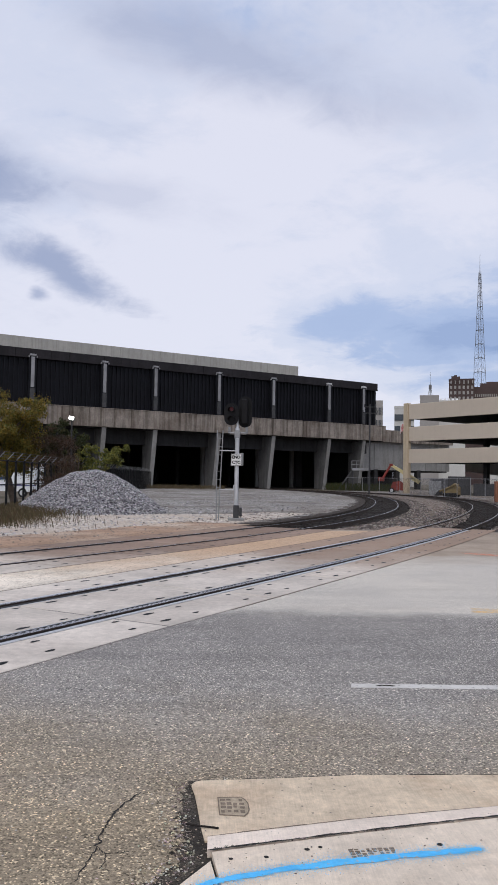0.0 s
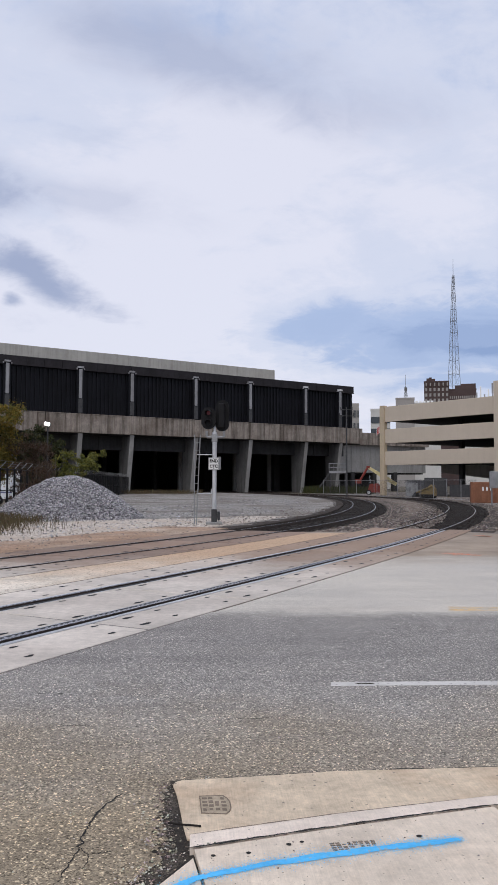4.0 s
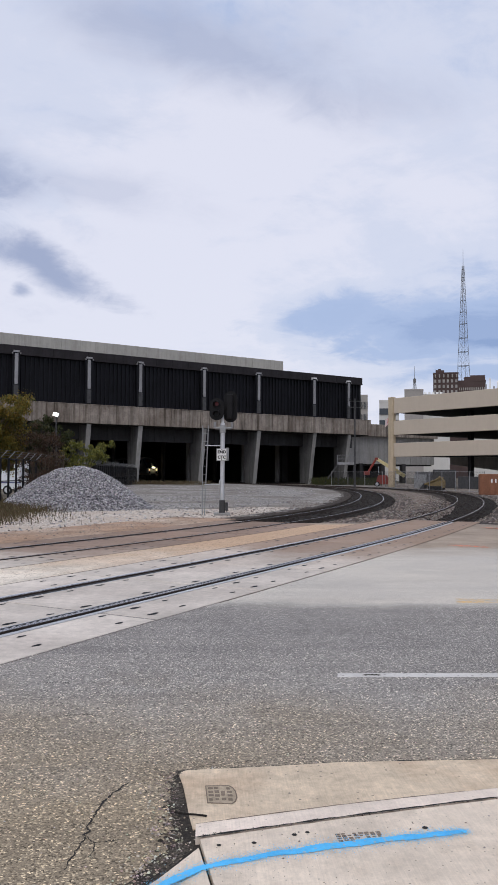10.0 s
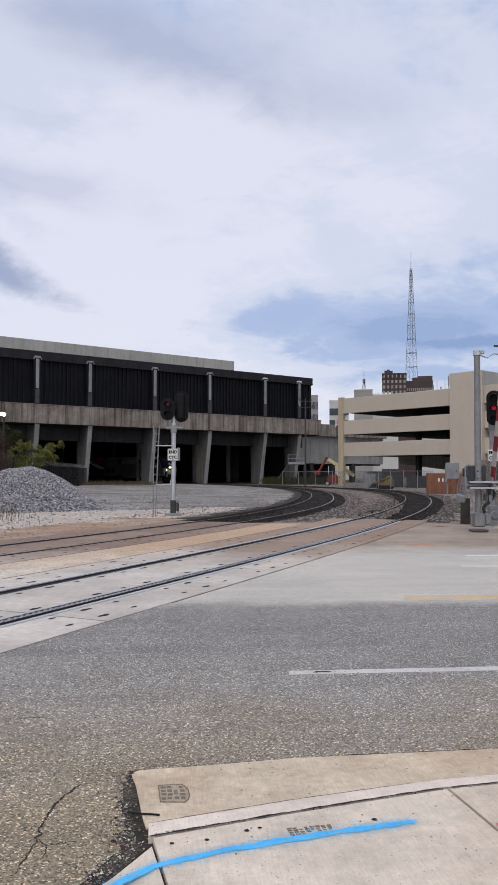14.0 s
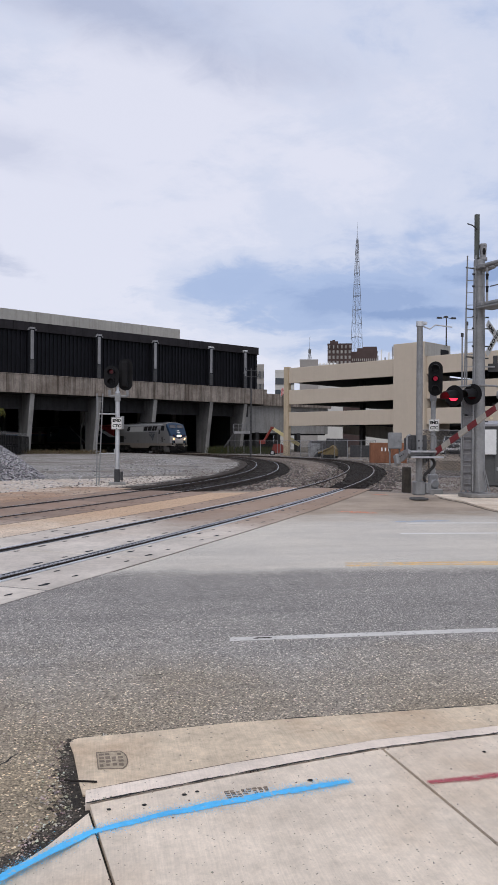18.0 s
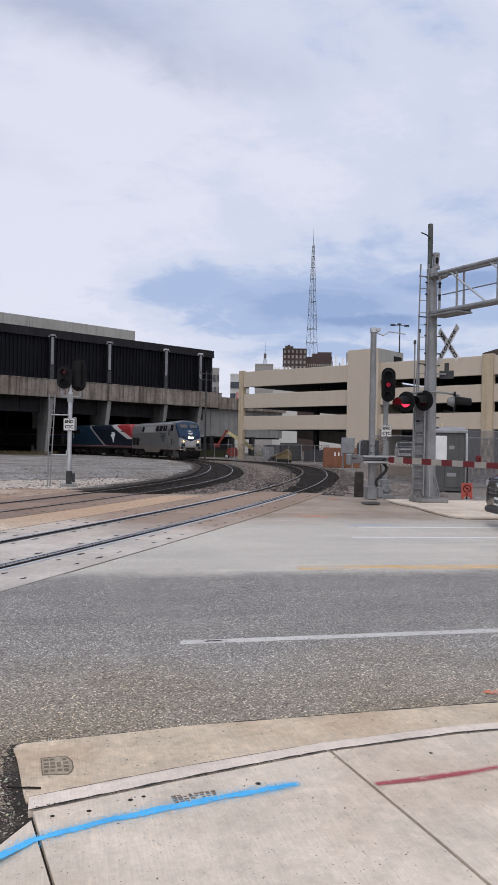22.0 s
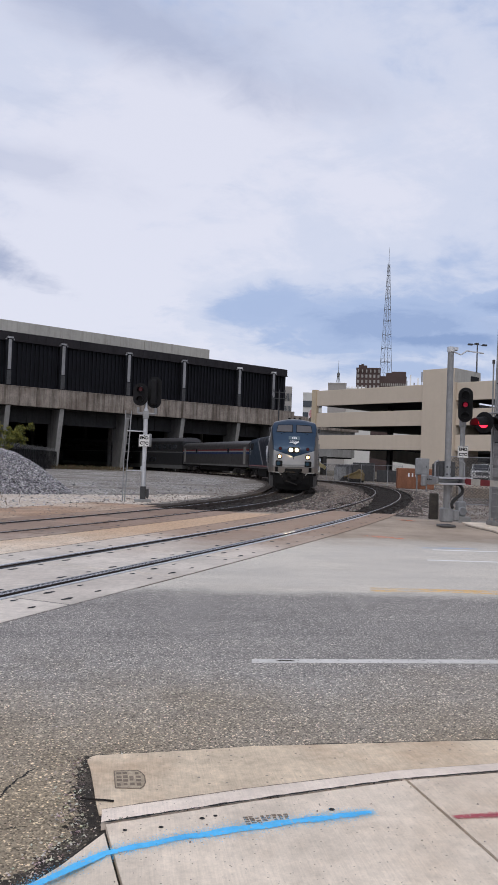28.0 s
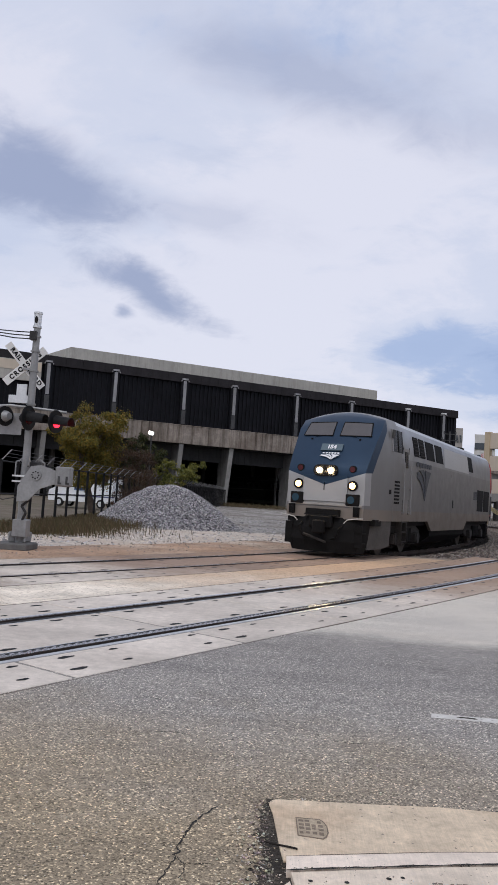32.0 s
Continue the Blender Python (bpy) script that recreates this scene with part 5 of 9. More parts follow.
        for x, w in ((6.35, 0.62), (5.58, 0.66), (4.45, 1.15), (3.1, 1.1), (-2.7, 0.9)):
            lv = slanted(e, "intake_louvre", x, 3.50, w, 0.62, GRIMY, sd)
            if x > 5:
                for q in range(5):
                    bm = bmesh.new()
                    z = 3.26 + 0.12 * q
                    box(bm, (x + (z - 3.5) * 0.35, sd * (half_width(z) + 0.018), z), (w * 0.92, 0.02, 0.03))
                    part("slat", bm, TRUCKM, lv)
        panel(e, "roof_line_panel", -0.1, 3.45, 4.6, 0.72, SILVER_LIGHT, sd, 0.008)
        # door recess with grab rails
        panel(e, "side_door", 7.5, 2.35, 0.62, 2.0, GREYLOCO_DK, sd, 0.006)
        panel(e, "door_window", 7.5, 3.0, 0.34, 0.5, SIDE_GLASS, sd, 0.014)
        for x in (7.17, 7.83):
            panel(e, "door_seam", x, 2.35, 0.035, 2.1, GRIMY, sd, 0.010)
        for x in (7.11, 7.91):
            bm = bmesh.new()
            tube(bm, (x, sd * 1.60, 1.3), (x, sd * 1.58, 2.9), 0.013, n=6)
            for z in (1.35, 2.1, 2.85):
                tube(bm, (x, sd * 1.5, z), (x, sd * 1.60, z), 0.014, n=5)
            part("grab_rail", bm, STRIP, e)
        bm = bmesh.new()
        for z in (0.45, 0.75, 1.05):
            box(bm, (7.5, sd * 1.42, z), (0.55, 0.22, 0.03))
        for x in (7.22, 7.78):
            box(bm, (x, sd * 1.42, 0.75), (0.03, 0.22, 0.7))
        part("step_ladder", bm, TRUCKM, e)
        for k in range(7):
            panel(e, "grille_slat", 8.45, 1.64 + k * 0.105, 0.42, 0.06, GRIMY, sd, 0.016)
        for x in (-5.0, -6.55):
            panel(e, "rear_grille", x, 2.0, 1.35, 0.95, GRIMY, sd, 0.012)
        bm = bmesh.new()
        loft(bm, [[(4.5, y, 1.1), (3.9, y, 0.74), (-1.7, y, 0.74), (-2.3, y, 1.1)] for y in (sd * 1.40, sd * 1.50)])
        part("tank_fairing", bm, GREYLOCO, e)
        for x in (8.72, -3.4, 1.0, -7.3):
            panel(e, "panel_seam", x, 2.0, 0.02, 1.75, GREYLOCO_DK, sd, 0.006)
        panel(e, "fuel_filler", 0.7, 1.75, 0.12, 0.3, GRIMY, sd, 0.014)
        panel(e, "vent_plate", 9.0, 1.95, 0.13, 0.13, GRIMY, sd, 0.014)
        m = Matrix.Translation((5.35, sd * 1.535, 2.30)) @ Matrix.Rotation(radians(180 if sd > 0 else 0), 4, "Z") @ Matrix.Rotation(radians(90), 4, "X")
        swoosh(e, m @ Matrix.Diagonal((1.75, 1.0, 1.0, 1.0)), 0.92, BADGE_G)
        bm = bmesh.new()
        for k in range(6):
            box(bm, (4.5 + 0.34 * k, sd * 1.53, 2.95), (0.22, 0.02, 0.15))
        part("wordmark_bars", bm, BADGE_G, e, "row of small dark bars")
        bm = bmesh.new()
        for k in range(3):
            box(bm, (-4.1 + 0.26 * k, sd * 1.53, 2.2), (0.16, 0.015, 0.36))
        part("wordmark_bars", bm, BADGE_G, e, "faint grey bars")
    bm = bmesh.new()
    rings = []
    for x in (-2.2, 3.6):
        rings.append([(x, -1.36, 1.1), (x, -1.36, 0.55), (x, -1.0, 0.28), (x, 1.0, 0.28), (x, 1.36, 0.55), (x, 1.36, 1.1)])
    loft(bm, rings)
    part("fuel_tank", bm, GRIMY, e, bevel=0.03)
    bm = bmesh.new()
    box(bm, (1.15, 0, 1.02), (17.6, 2.7, 0.18))
    part("underframe", bm, GRIMY, e)
    for k, x in enumerate((3.0, 0.0, -2.8, -5.4)):
        bm = bmesh.new()
        tube(bm, (x, 0, 4.33), (x, 0, 4.44), 0.62, n=24)
        part("roof_fan", bm, GRIMY, e)
    bm = bmesh.new()
    for y in (-0.25, 0, 0.25):
        tube(bm, (6.6, y, 4.44), (7.0, y * 1.3, 4.44), 0.05, 0.09, n=10)
    box(bm, (6.7, 0, 4.38), (0.2, 0.7, 0.08))
    part("air_horn", bm, GRIMY, e)
    bm = bmesh.new()
    tube(bm, (5.4, 0.3, 4.36), (5.4, 0.3, 4.62), 0.015, n=5)
    box(bm, (4.6, 0, 4.4), (0.25, 0.25, 0.1))
    part("antenna", bm, GRIMY, e)
    bogie(e, 6.55, 1.3, 0.508, True, 1)
    bogie(e, -5.2, 1.3, 0.508, True, 1)
    for sd in (-1, 1):
        bm = bmesh.new()
        box(bm, (9.25, sd * 1.42, 3.66), (0.05, 0.10, 0.26))
        mi = part("cab_mirror", bm, DARKST, e, bevel=0.02)
        mi.location = (-0.32, sd * 0.06, 0.02)
    return e


SILVER_LIGHT = mat("pale_silver_paint", (0.44, 0.44, 0.435), 0.35, 0.3, var=0.06, scale=1, bump=0.03, local=True)
GREYLOCO_DK = mat("dirty_grey_paint", (0.22, 0.21, 0.195), 0.5, 0.2, var=0.15, scale=1.5, bump=0.1, local=True, streak=0.3)
NAVY_DK = mat("dark_navy_paint", (0.012, 0.02, 0.035), 0.4, 0.1, var=0.1, scale=1, bump=0.03, local=True)


def second_locomotive():
    e = thing("second_locomotive", "dark blue diesel locomotive with a red and white nose", "locomotive")
    bm = bmesh.new()
    nose = ((10.4, 2.7, 0.02, 0.95, 0.08), (10.25, 3.1, 0.04, 0.97, 0.08), (9.95, 3.6, 0.06, 0.985, 0.06), (9.6, 4.0, 0.12, 0.995, 0.04), (9.2, 4.12, 0.22, 1.0, 0.0))
    cowl(bm, (*nose, *[(x, 4.12, 0.24, 1.0, 0.0) for x in (8, 6, 4, 2, 0, -2, -4, -6, -8, -10)], (-10.5, 4.0, 0.2, 0.98, 0)), 1.1)
    part("body", bm, NAVYLOCO, e, "navy blue hull with red nose", smooth=True)
    for sd in (-1, 1):
        panel(e, "cab_window", 8.7, 3.45, 0.7, 0.55, GLASS_DK, sd)
        panel(e, "side_door", 7.6, 2.4, 0.7, 2.0, NAVY_DK, sd, 0.008)
        m = Matrix.Translation((4.9, sd * 1.535, 2.45)) @ Matrix.Rotation(radians(180 if sd > 0 else 0), 4, "Z") @ Matrix.Rotation(radians(90), 4, "X")
        swoosh(e, m, 1.15, BADGE_W)
        bm = bmesh.new()
        for k in range(5):
            box(bm, (4.45 + 0.2 * k, sd * 1.53, 3.15), (0.12, 0.02, 0.12))
        part("wordmark_bars", bm, BADGE_W, e, "row of small white bars")
        bm = bmesh.new()
        for k in range(3):
            box(bm, (-9.0, sd * 1.53, 2.55 + 0.28 * k), (0.26, 0.02, 0.16))
        part("wordmark_bars", bm, BADGE_W, e, "small white bars")
        for x in (1.5, -0.5, -2.5, -5.5, -7.5):
            panel(e, "panel_seam", x, 2.2, 0.025, 1.9, NAVY_DK, sd, 0.006)
        panel(e, "grille", -8.0, 3.35, 3.0, 0.7, GRIMY, sd)
    bm = bmesh.new()
    box(bm, (0, 0, 0.72), (6.4, 2.6, 0.75))
    part("fuel_tank", bm, GRIMY, e, bevel=0.05)
    bm = bmesh.new()
    box(bm, (0, 0, 1.02), (20.6, 2.7, 0.18))
    part("underframe", bm, GRIMY, e)
    bm = bmesh.new()
    box(bm, (10.35, 0, 0.65), (0.3, 2.6, 0.9))
    part("pilot_plow", bm, GRIMY, e, bevel=0.05)
    bogie(e, 6.9, 1.3, 0.508, True, 1)
    bogie(e, -6.9, 1.3, 0.508, True, 1)
    return e


def coach_hull(bm, length, z0, shoulder, top, half=1.52):
    rings = []
    n = 9
    pts = [(half * 0.97, z0), (half, z0 + 0.3), (half, shoulder)]
    for k in range(1, n):
        a = k / n * math.pi / 2
        pts.append((half * math.cos(a) ** 0.6, shoulder + (top - shoulder) * math.sin(a)))
    sec = pts + [(0, top)] + [(-y, z) for y, z in reversed(pts)]
    for x in np.linspace(-length / 2, length / 2, 12):
        rings.append([(x, y, z) for y, z in sec])
    loft(bm, rings)


def baggage_car():
    e = thing("baggage_car", "grey stainless baggage car with red, white and blue stripes", "railway car")
    bm = bmesh.new()
    coach_hull(bm, 25.3, 1.15, 3.55, 4.15)
    part("body", bm, STAINLESS, e, smooth=True)
    for sd in (-1, 1):
        for x in (-6.2, 6.2):
            bm = bmesh.new()
            box(bm, (x, sd * 1.53, 2.35), (2.4, 0.03, 2.2))
            d = part("sliding_door", bm, STAINLESS, e, bevel=0.01)
            bm = bmesh.new()
            box(bm, (x, sd * 1.55, 3.0), (0.5, 0.02, 0.5))
            part("door_window", bm, GLASS_DK, d)
        for x in (-11.6, 11.6):
            bm = bmesh.new()
            box(bm, (x, sd * 1.53, 2.4), (0.7, 0.025, 1.9))
            part("end_door", bm, GREYLOCO_DK, e)
        for z in (1.5, 1.62, 1.74, 1.86, 1.98, 2.1, 2.22, 2.34):
            bm = bmesh.new()
            box(bm, (0, sd * 1.525, z), (25.2, 0.02, 0.05))
            part("flute", bm, STAINLESS, e)
    bm = bmesh.new()
    box(bm, (0, 0, 0.85), (11, 2.3, 0.6))
    box(bm, (0, 0, 1.08), (25, 2.6, 0.16))
    part("underframe", bm, GRIMY, e, bevel=0.03)
    bogie(e, 9.1, 1.25, 0.457, False, 1)
    bogie(e, -9.1, 1.25, 0.457, False, 1)
    return e


def two_deck_coach():
    e = thing("two_deck_coach", "grey stainless two-deck coach with dark windows", "railway car", group="coaches of the train")
    bm = bmesh.new()
    coach_hull(bm, 25.5, 0.42, 4.2, 4.93)
    part("body", bm, TWODECK, e, smooth=True)
    bm = bmesh.new()
    box(bm, (0, 0, 0), (0.95, 0.03, 0.62))
    pane = finish(bm, "window", GLASS_DK, bevel=0.01)
    bm = bmesh.new()
    box(bm, (0, 0, 0), (0.85, 0.03, 0.55))
    low = finish(bm, "window", GLASS_DK, bevel=0.01)
    for sd in (-1, 1):
        for k in range(15):
            share("window", pane, pose(-10.6 + 1.51 * k, sd * 1.522, 3.55), e)
        for x in (-5.6, -4.4, -3.2, 3.3, 4.5):
            share("window", low, pose(x, sd * 1.522, 1.65), e)
        bm = bmesh.new()
        box(bm, (0.4, sd * 1.525, 1.65), (0.95, 0.03, 2.0))
        part("side_door", bm, GREYLOCO_DK, e, bevel=0.01)
        for z in (2.6, 2.98, 4.12):
            bm = bmesh.new()
            box(bm, (0, sd * 1.525, z), (25.4, 0.02, 0.04))
            part("flute", bm, TWODECK, e)
    bm = bmesh.new()
    box(bm, (0, 0, 0.95), (25, 2.6, 0.3))
    part("underframe", bm, GRIMY, e)
    bogie(e, 9.1, 1.25, 0.457, False, 1)
    bogie(e, -9.1, 1.25, 0.457, False, 1)
    return e


TRAIN = [(lead_locomotive(), 0.0, 21.0, 6.55, 5.2), (second_locomotive(), 18.6, 21.6, 6.9, 6.9), (baggage_car(), 40.8, 25.9, 9.1, 9.1)]
for k in range(3):
    TRAIN.append((two_deck_coach(), 66.7 + 25.9 * k, 25.9, 9.1, 9.1))


# ---- crossing signals ----
REDLIT = glow("lit_red_lens", (1.0, 0.02, 0.05), 3.2)
UNLIT = mat("unlit_dark_lens", (0.012, 0.013, 0.015), 0.45, var=0.1, bump=0, spec=0.2)
DIMRED = glow("faint_red_lens", (0.06, 0.006, 0.009), 0.35)
SIGNW = mat("reflective_white_sign", (0.74, 0.74, 0.72), 0.5, var=0.05, scale=3, bump=0.03)
CREAM = mat("cream_panel", (0.55, 0.47, 0.33), 0.7, var=0.08, bump=0.05)
WIRE = mat("black_cable", (0.015, 0.015, 0.016), 0.6, var=0.2, bump=0)
CONDUIT = mat("grey_conduit", (0.2, 0.2, 0.21), 0.6, 0.2, var=0.2)


def flasher(parent, x, y, z, yaw, lit, silver_back=True, size=1.0):
    """A crossing lamp: round black backplate, hood and lens; it looks along local +x turned by yaw."""
    m = pose(x, y, z, 0, 0, yaw) @ Matrix.Scale(size, 4)
    bm = bmesh.new()
    tube(bm, (-0.02, 0, 0), (0.01, 0, 0), 0.30, n=28)
    lamp = part("flasher_lamp", bm, BLACKP, parent, smooth=True)
    lamp.matrix_basis = m
    bm = bmesh.new()
    tube(bm, (-0.20, 0, 0), (-0.02, 0, 0), 0.10, 0.17, n=20)
    part("lamp_back", bm, GALV if silver_back else BLACKP, lamp, smooth=True)
    bm = bmesh.new()
    tube(bm, (0.0, 0, 0), (0.025, 0, 0), 0.155, n=24)
    part("lens", bm, REDLIT if lit else REDLENS, lamp, "glowing red lens" if lit else "dark red lens", smooth=True)
    bm = bmesh.new()
    rings = []
    for u, rr in ((0.0, 0.17), (0.22, 0.165), (0.46, 0.16)):
        drop = 0.1 + 0.7 * u
        a0 = -math.pi * 0.18 + drop * 0.6
        angs = [a0 + (math.pi - 2 * a0) * k / 12 for k in range(13)]
        rings.append([(u + 0.01, rr * math.cos(a), rr * math.sin(a) - u * 0.12) for a in angs] + [(u + 0.01, (rr - 0.012) * math.cos(a), (rr - 0.012) * math.sin(a) - u * 0.12) for a in reversed(angs)])
    loft(bm, rings)
    part("hood", bm, BLACKP, lamp, smooth=True)
    return lamp


def crossbuck(parent, m):
    """Two crossed boards with their words, in the plane of local x and z, facing local -y."""
    for words_, ang, off in (("RAIL ROAD", -45, 0.0), ("CROSSING", 45, -0.012)):
        bm = bmesh.new()
        box(bm, (0, 0, 0), (1.28, 0.012, 0.19))
        bl = part("crossbuck_board", bm, SIGNW, parent, bevel=0.003)
        bl.matrix_basis = m @ Matrix.Translation((0, off, 0)) @ Matrix.Rotation(radians(-ang), 4, "Y")
        parts_ = words_.split()
        if len(parts_) == 2:
            for w, x in zip(parts_, (-0.34, 0.34)):
                words(w, 0.15, BLACKP, bl, Matrix.Translation((x, -0.009, 0)) @ Matrix.Rotation(radians(90), 4, "X"), spread=1.12)
        else:
            words(words_, 0.15, BLACKP, bl, Matrix.Translation((0, -0.009, 0)) @ Matrix.Rotation(radians(90), 4, "X"), spread=1.45)


def sign_plate(parent, x, y, z, yaw):
    bm = bmesh.new()
    box(bm, (0, 0, 0), (0.40, 0.012, 0.46))
    s = part("sign_plate", bm, SIGNW, parent, "white sign plate with black words", bevel=0.004)
    s.matrix_basis = pose(x, y, z, 0, 0, yaw)
    for t, dz in (("END", 0.10), ("CTC", -0.10)):
        words(t, 0.155, BLACKP, s, Matrix.Translation((0, -0.009, dz)) @ Matrix.Rotation(radians(90), 4, "X"))
    bm = bmesh.new()
    for a, b, c, d in ((0, 0.215, 0.38, 0.01), (0, -0.215, 0.38, 0.01), (0.185, 0, 0.01, 0.42), (-0.185, 0, 0.01, 0.42)):
        box(bm, (a, -0.008, b), (c, 0.003, d))
    part("border", bm, BLACKP, s)
    for dz in (0.19, -0.19):
        bm = bmesh.new()
        box(bm, (0, -0.014, dz), (0.03, 0.02, 0.03))
        part("bolt", bm, DARKST, s)
    return s


def signal_head(parent, m, lamps, tall, wide, lit):
    """A dark colour-light head: oval backplate with lamps under hoods, facing local -y."""
    bm = bmesh.new()
    r = wide / 2
    ring = []
    for k in range(28):
        a = 2 * math.pi * k / 28
        ring.append((r * math.cos(a), (tall / 2 - r) * (1 if math.sin(a) >= 0 else -1) + r * math.sin(a)))
    loft(bm, [[(x, y, z) for x, z in ring] for y in (0.0, 0.02)])
    hd = part("signal_head", bm, BLACKP, parent)
    hd.matrix_basis = m
    bm = bmesh.new()
    box(bm, (0, 0.14, 0), (0.22, 0.24, tall * 0.78))
    part("housing", bm, BLACKP, hd, bevel=0.03)
    n = len(lamps)
    for i, z in enumerate(lamps):
        bm = bmesh.new()
        tube(bm, (0, -0.004, z), (0, -0.02, z), 0.075 if (i == 0 and lit) else 0.105, n=20)
        part("lens", bm, lit if (i == 0 and lit) else UNLIT, hd, "faint red lens" if (i == 0 and lit) else "")
        bm = bmesh.new()
        rings = []
        for u in (0.0, 0.26):
            angs = [-0.5 + (math.pi + 1.0) * k / 12 for k in range(13)]
            rings.append([(0.13 * math.cos(a), -u, z + 0.13 * math.sin(a) - u * 0.15) for a in angs] + [(0.12 * math.cos(a), -u, z + 0.12 * math.sin(a) - u * 0.15) for a in reversed(angs)])
        loft(bm, rings)
        part("hood", bm, BLACKP, hd)
    return hd


def ladder(parent, x0, y0, z0, x1, y1, z1, w0, w1, side, material=ALU, step=0.30):
    """Two stiles and rungs; side is the unit vector across the rungs."""
    sx, sy = side
    stiles = part_bm = bmesh.new()
    for k in (-1, 1):
        tube(part_bm, (x0 + k * sx * w0 / 2, y0 + k * sy * w0 / 2, z0), (x1 + k * sx * w1 / 2, y1 + k * sy * w1 / 2, z1), 0.022, n=6)
    ld = part("ladder", part_bm, material, parent)
    n = int((z1 - z0) / step)
    for i in range(1, n):
        u = i / n
        x, y, z, w = x0 + (x1 - x0) * u, y0 + (y1 - y0) * u, z0 + (z1 - z0) * u, w0 + (w1 - w0) * u
        bm = bmesh.new()
        tube(bm, (x - sx * w / 2, y - sy * w / 2, z), (x + sx * w / 2, y + sy * w / 2, z), 0.012, n=5)
        part("rung", bm, material, ld)
    return ld


def yard_signal():
    e = thing("railway_signal", "grey steel signal mast with dark double heads in gravel", "railway signal", pose(0.71, 29.66, -0.03))
    bm = bmesh.new()
    box(bm, (0, 0, 0.03), (0.62, 0.62, 0.14))
    part("footing", bm, CONC_PLAIN, e, bevel=0.02)
    bm = bmesh.new()
    box(bm, (0.0, 0, 0.34), (0.22, 0.22, 0.5))
    box(bm, (0.17, -0.02, 0.33), (0.1, 0.3, 0.34))
    part("base_box", bm, DARKST, e, bevel=0.02)
    bm = bmesh.new()
    tube(bm, (0, 0, 0.5), (0, 0, 3.55), 0.085, n=16)
    tube(bm, (0, 0, 3.55), (0, 0, 4.15), 0.06, 0.03, n=12)
    part("mast", bm, ALU, e, smooth=True)
    bm = bmesh.new()
    box(bm, (0, 0, 3.32), (0.22, 0.22, 0.3))
    pipe(bm, [(-0.30, 0, 3.6), (-0.30, 0, 3.36), (0.36, 0, 3.36), (0.36, 0, 3.6)], 0.055, 10)
    part("bracket", bm, GALV, e, bevel=0.01)
    signal_head(e, pose(-0.24, -0.14, 4.08, 0, 0, -8), (0.2, -0.16), 0.86, 0.56, DIMRED)
    signal_head(e, pose(0.30, 0.12, 4.2, 0, 0, 168), (0.36, 0.0, -0.36), 1.22, 0.54, None)
    sign_plate(e, -0.03, -0.11, 2.33, -3)
    ladder(e, -0.72, -0.1, 0.0, -0.66, -0.1, 3.45, 0.08, 0.22, (1, 0), GALV)
    bm = bmesh.new()
    tube(bm, (0, 0, 1.18), (-0.68, -0.1, 1.18), 0.022, n=6)
    tube(bm, (-0.1, -0.05, 1.18), (-0.1, -0.05, 1.36), 0.03, n=8)
    part("ladder_stay", bm, ALU, e)
    bm = bmesh.new()
    tube(bm, (0, 0, 2.68), (-0.68, -0.1, 2.68), 0.022, n=6)
    part("ladder_stay", bm, ALU, e)
    bm = bmesh.new()
    box(bm, (0.18, 0.05, 2.35), (0.14, 0.2, 0.5))
    part("relay_box", bm, GALV, e, bevel=0.02)
    return e


def far_signal():
    e = thing("railway_signal", "grey signal mast with one black head showing red", "railway signal", pose(10.74, 23.5, -0.03))
    bm = bmesh.new()
    box(bm, (0, 0, 0.05), (0.5, 0.5, 0.2))
    part("footing", bm, CONC_PLAIN, e, bevel=0.02)
    bm = bmesh.new()
    box(bm, (0, 0, 0.38), (0.26, 0.26, 0.5))
    tube(bm, (0, -0.12, 0.32), (0, -0.18, 0.32), 0.15, n=14)
    part("base_box", bm, GALV, e, bevel=0.03)
    bm = bmesh.new()
    tube(bm, (0, 0, 0.5), (0, 0, 3.3), 0.08, n=14)
    part("mast", bm, GALV, e, smooth=True)
    bm = bmesh.new()
    tube(bm, (0, 0, 3.02), (0, 0, 3.28), 0.11, n=14)
    part("collar", bm, CONDUIT, e)
    signal_head(e, pose(0, -0.16, 3.74, 0, 0, -26), (0.0, 0.34, -0.34), 1.12, 0.46, glow("red_signal_lens", (0.40, 0.01, 0.04), 0.35))
    sign_plate(e, -0.02, -0.11, 2.22, -14).scale = (0.84, 1, 0.84)
    return e


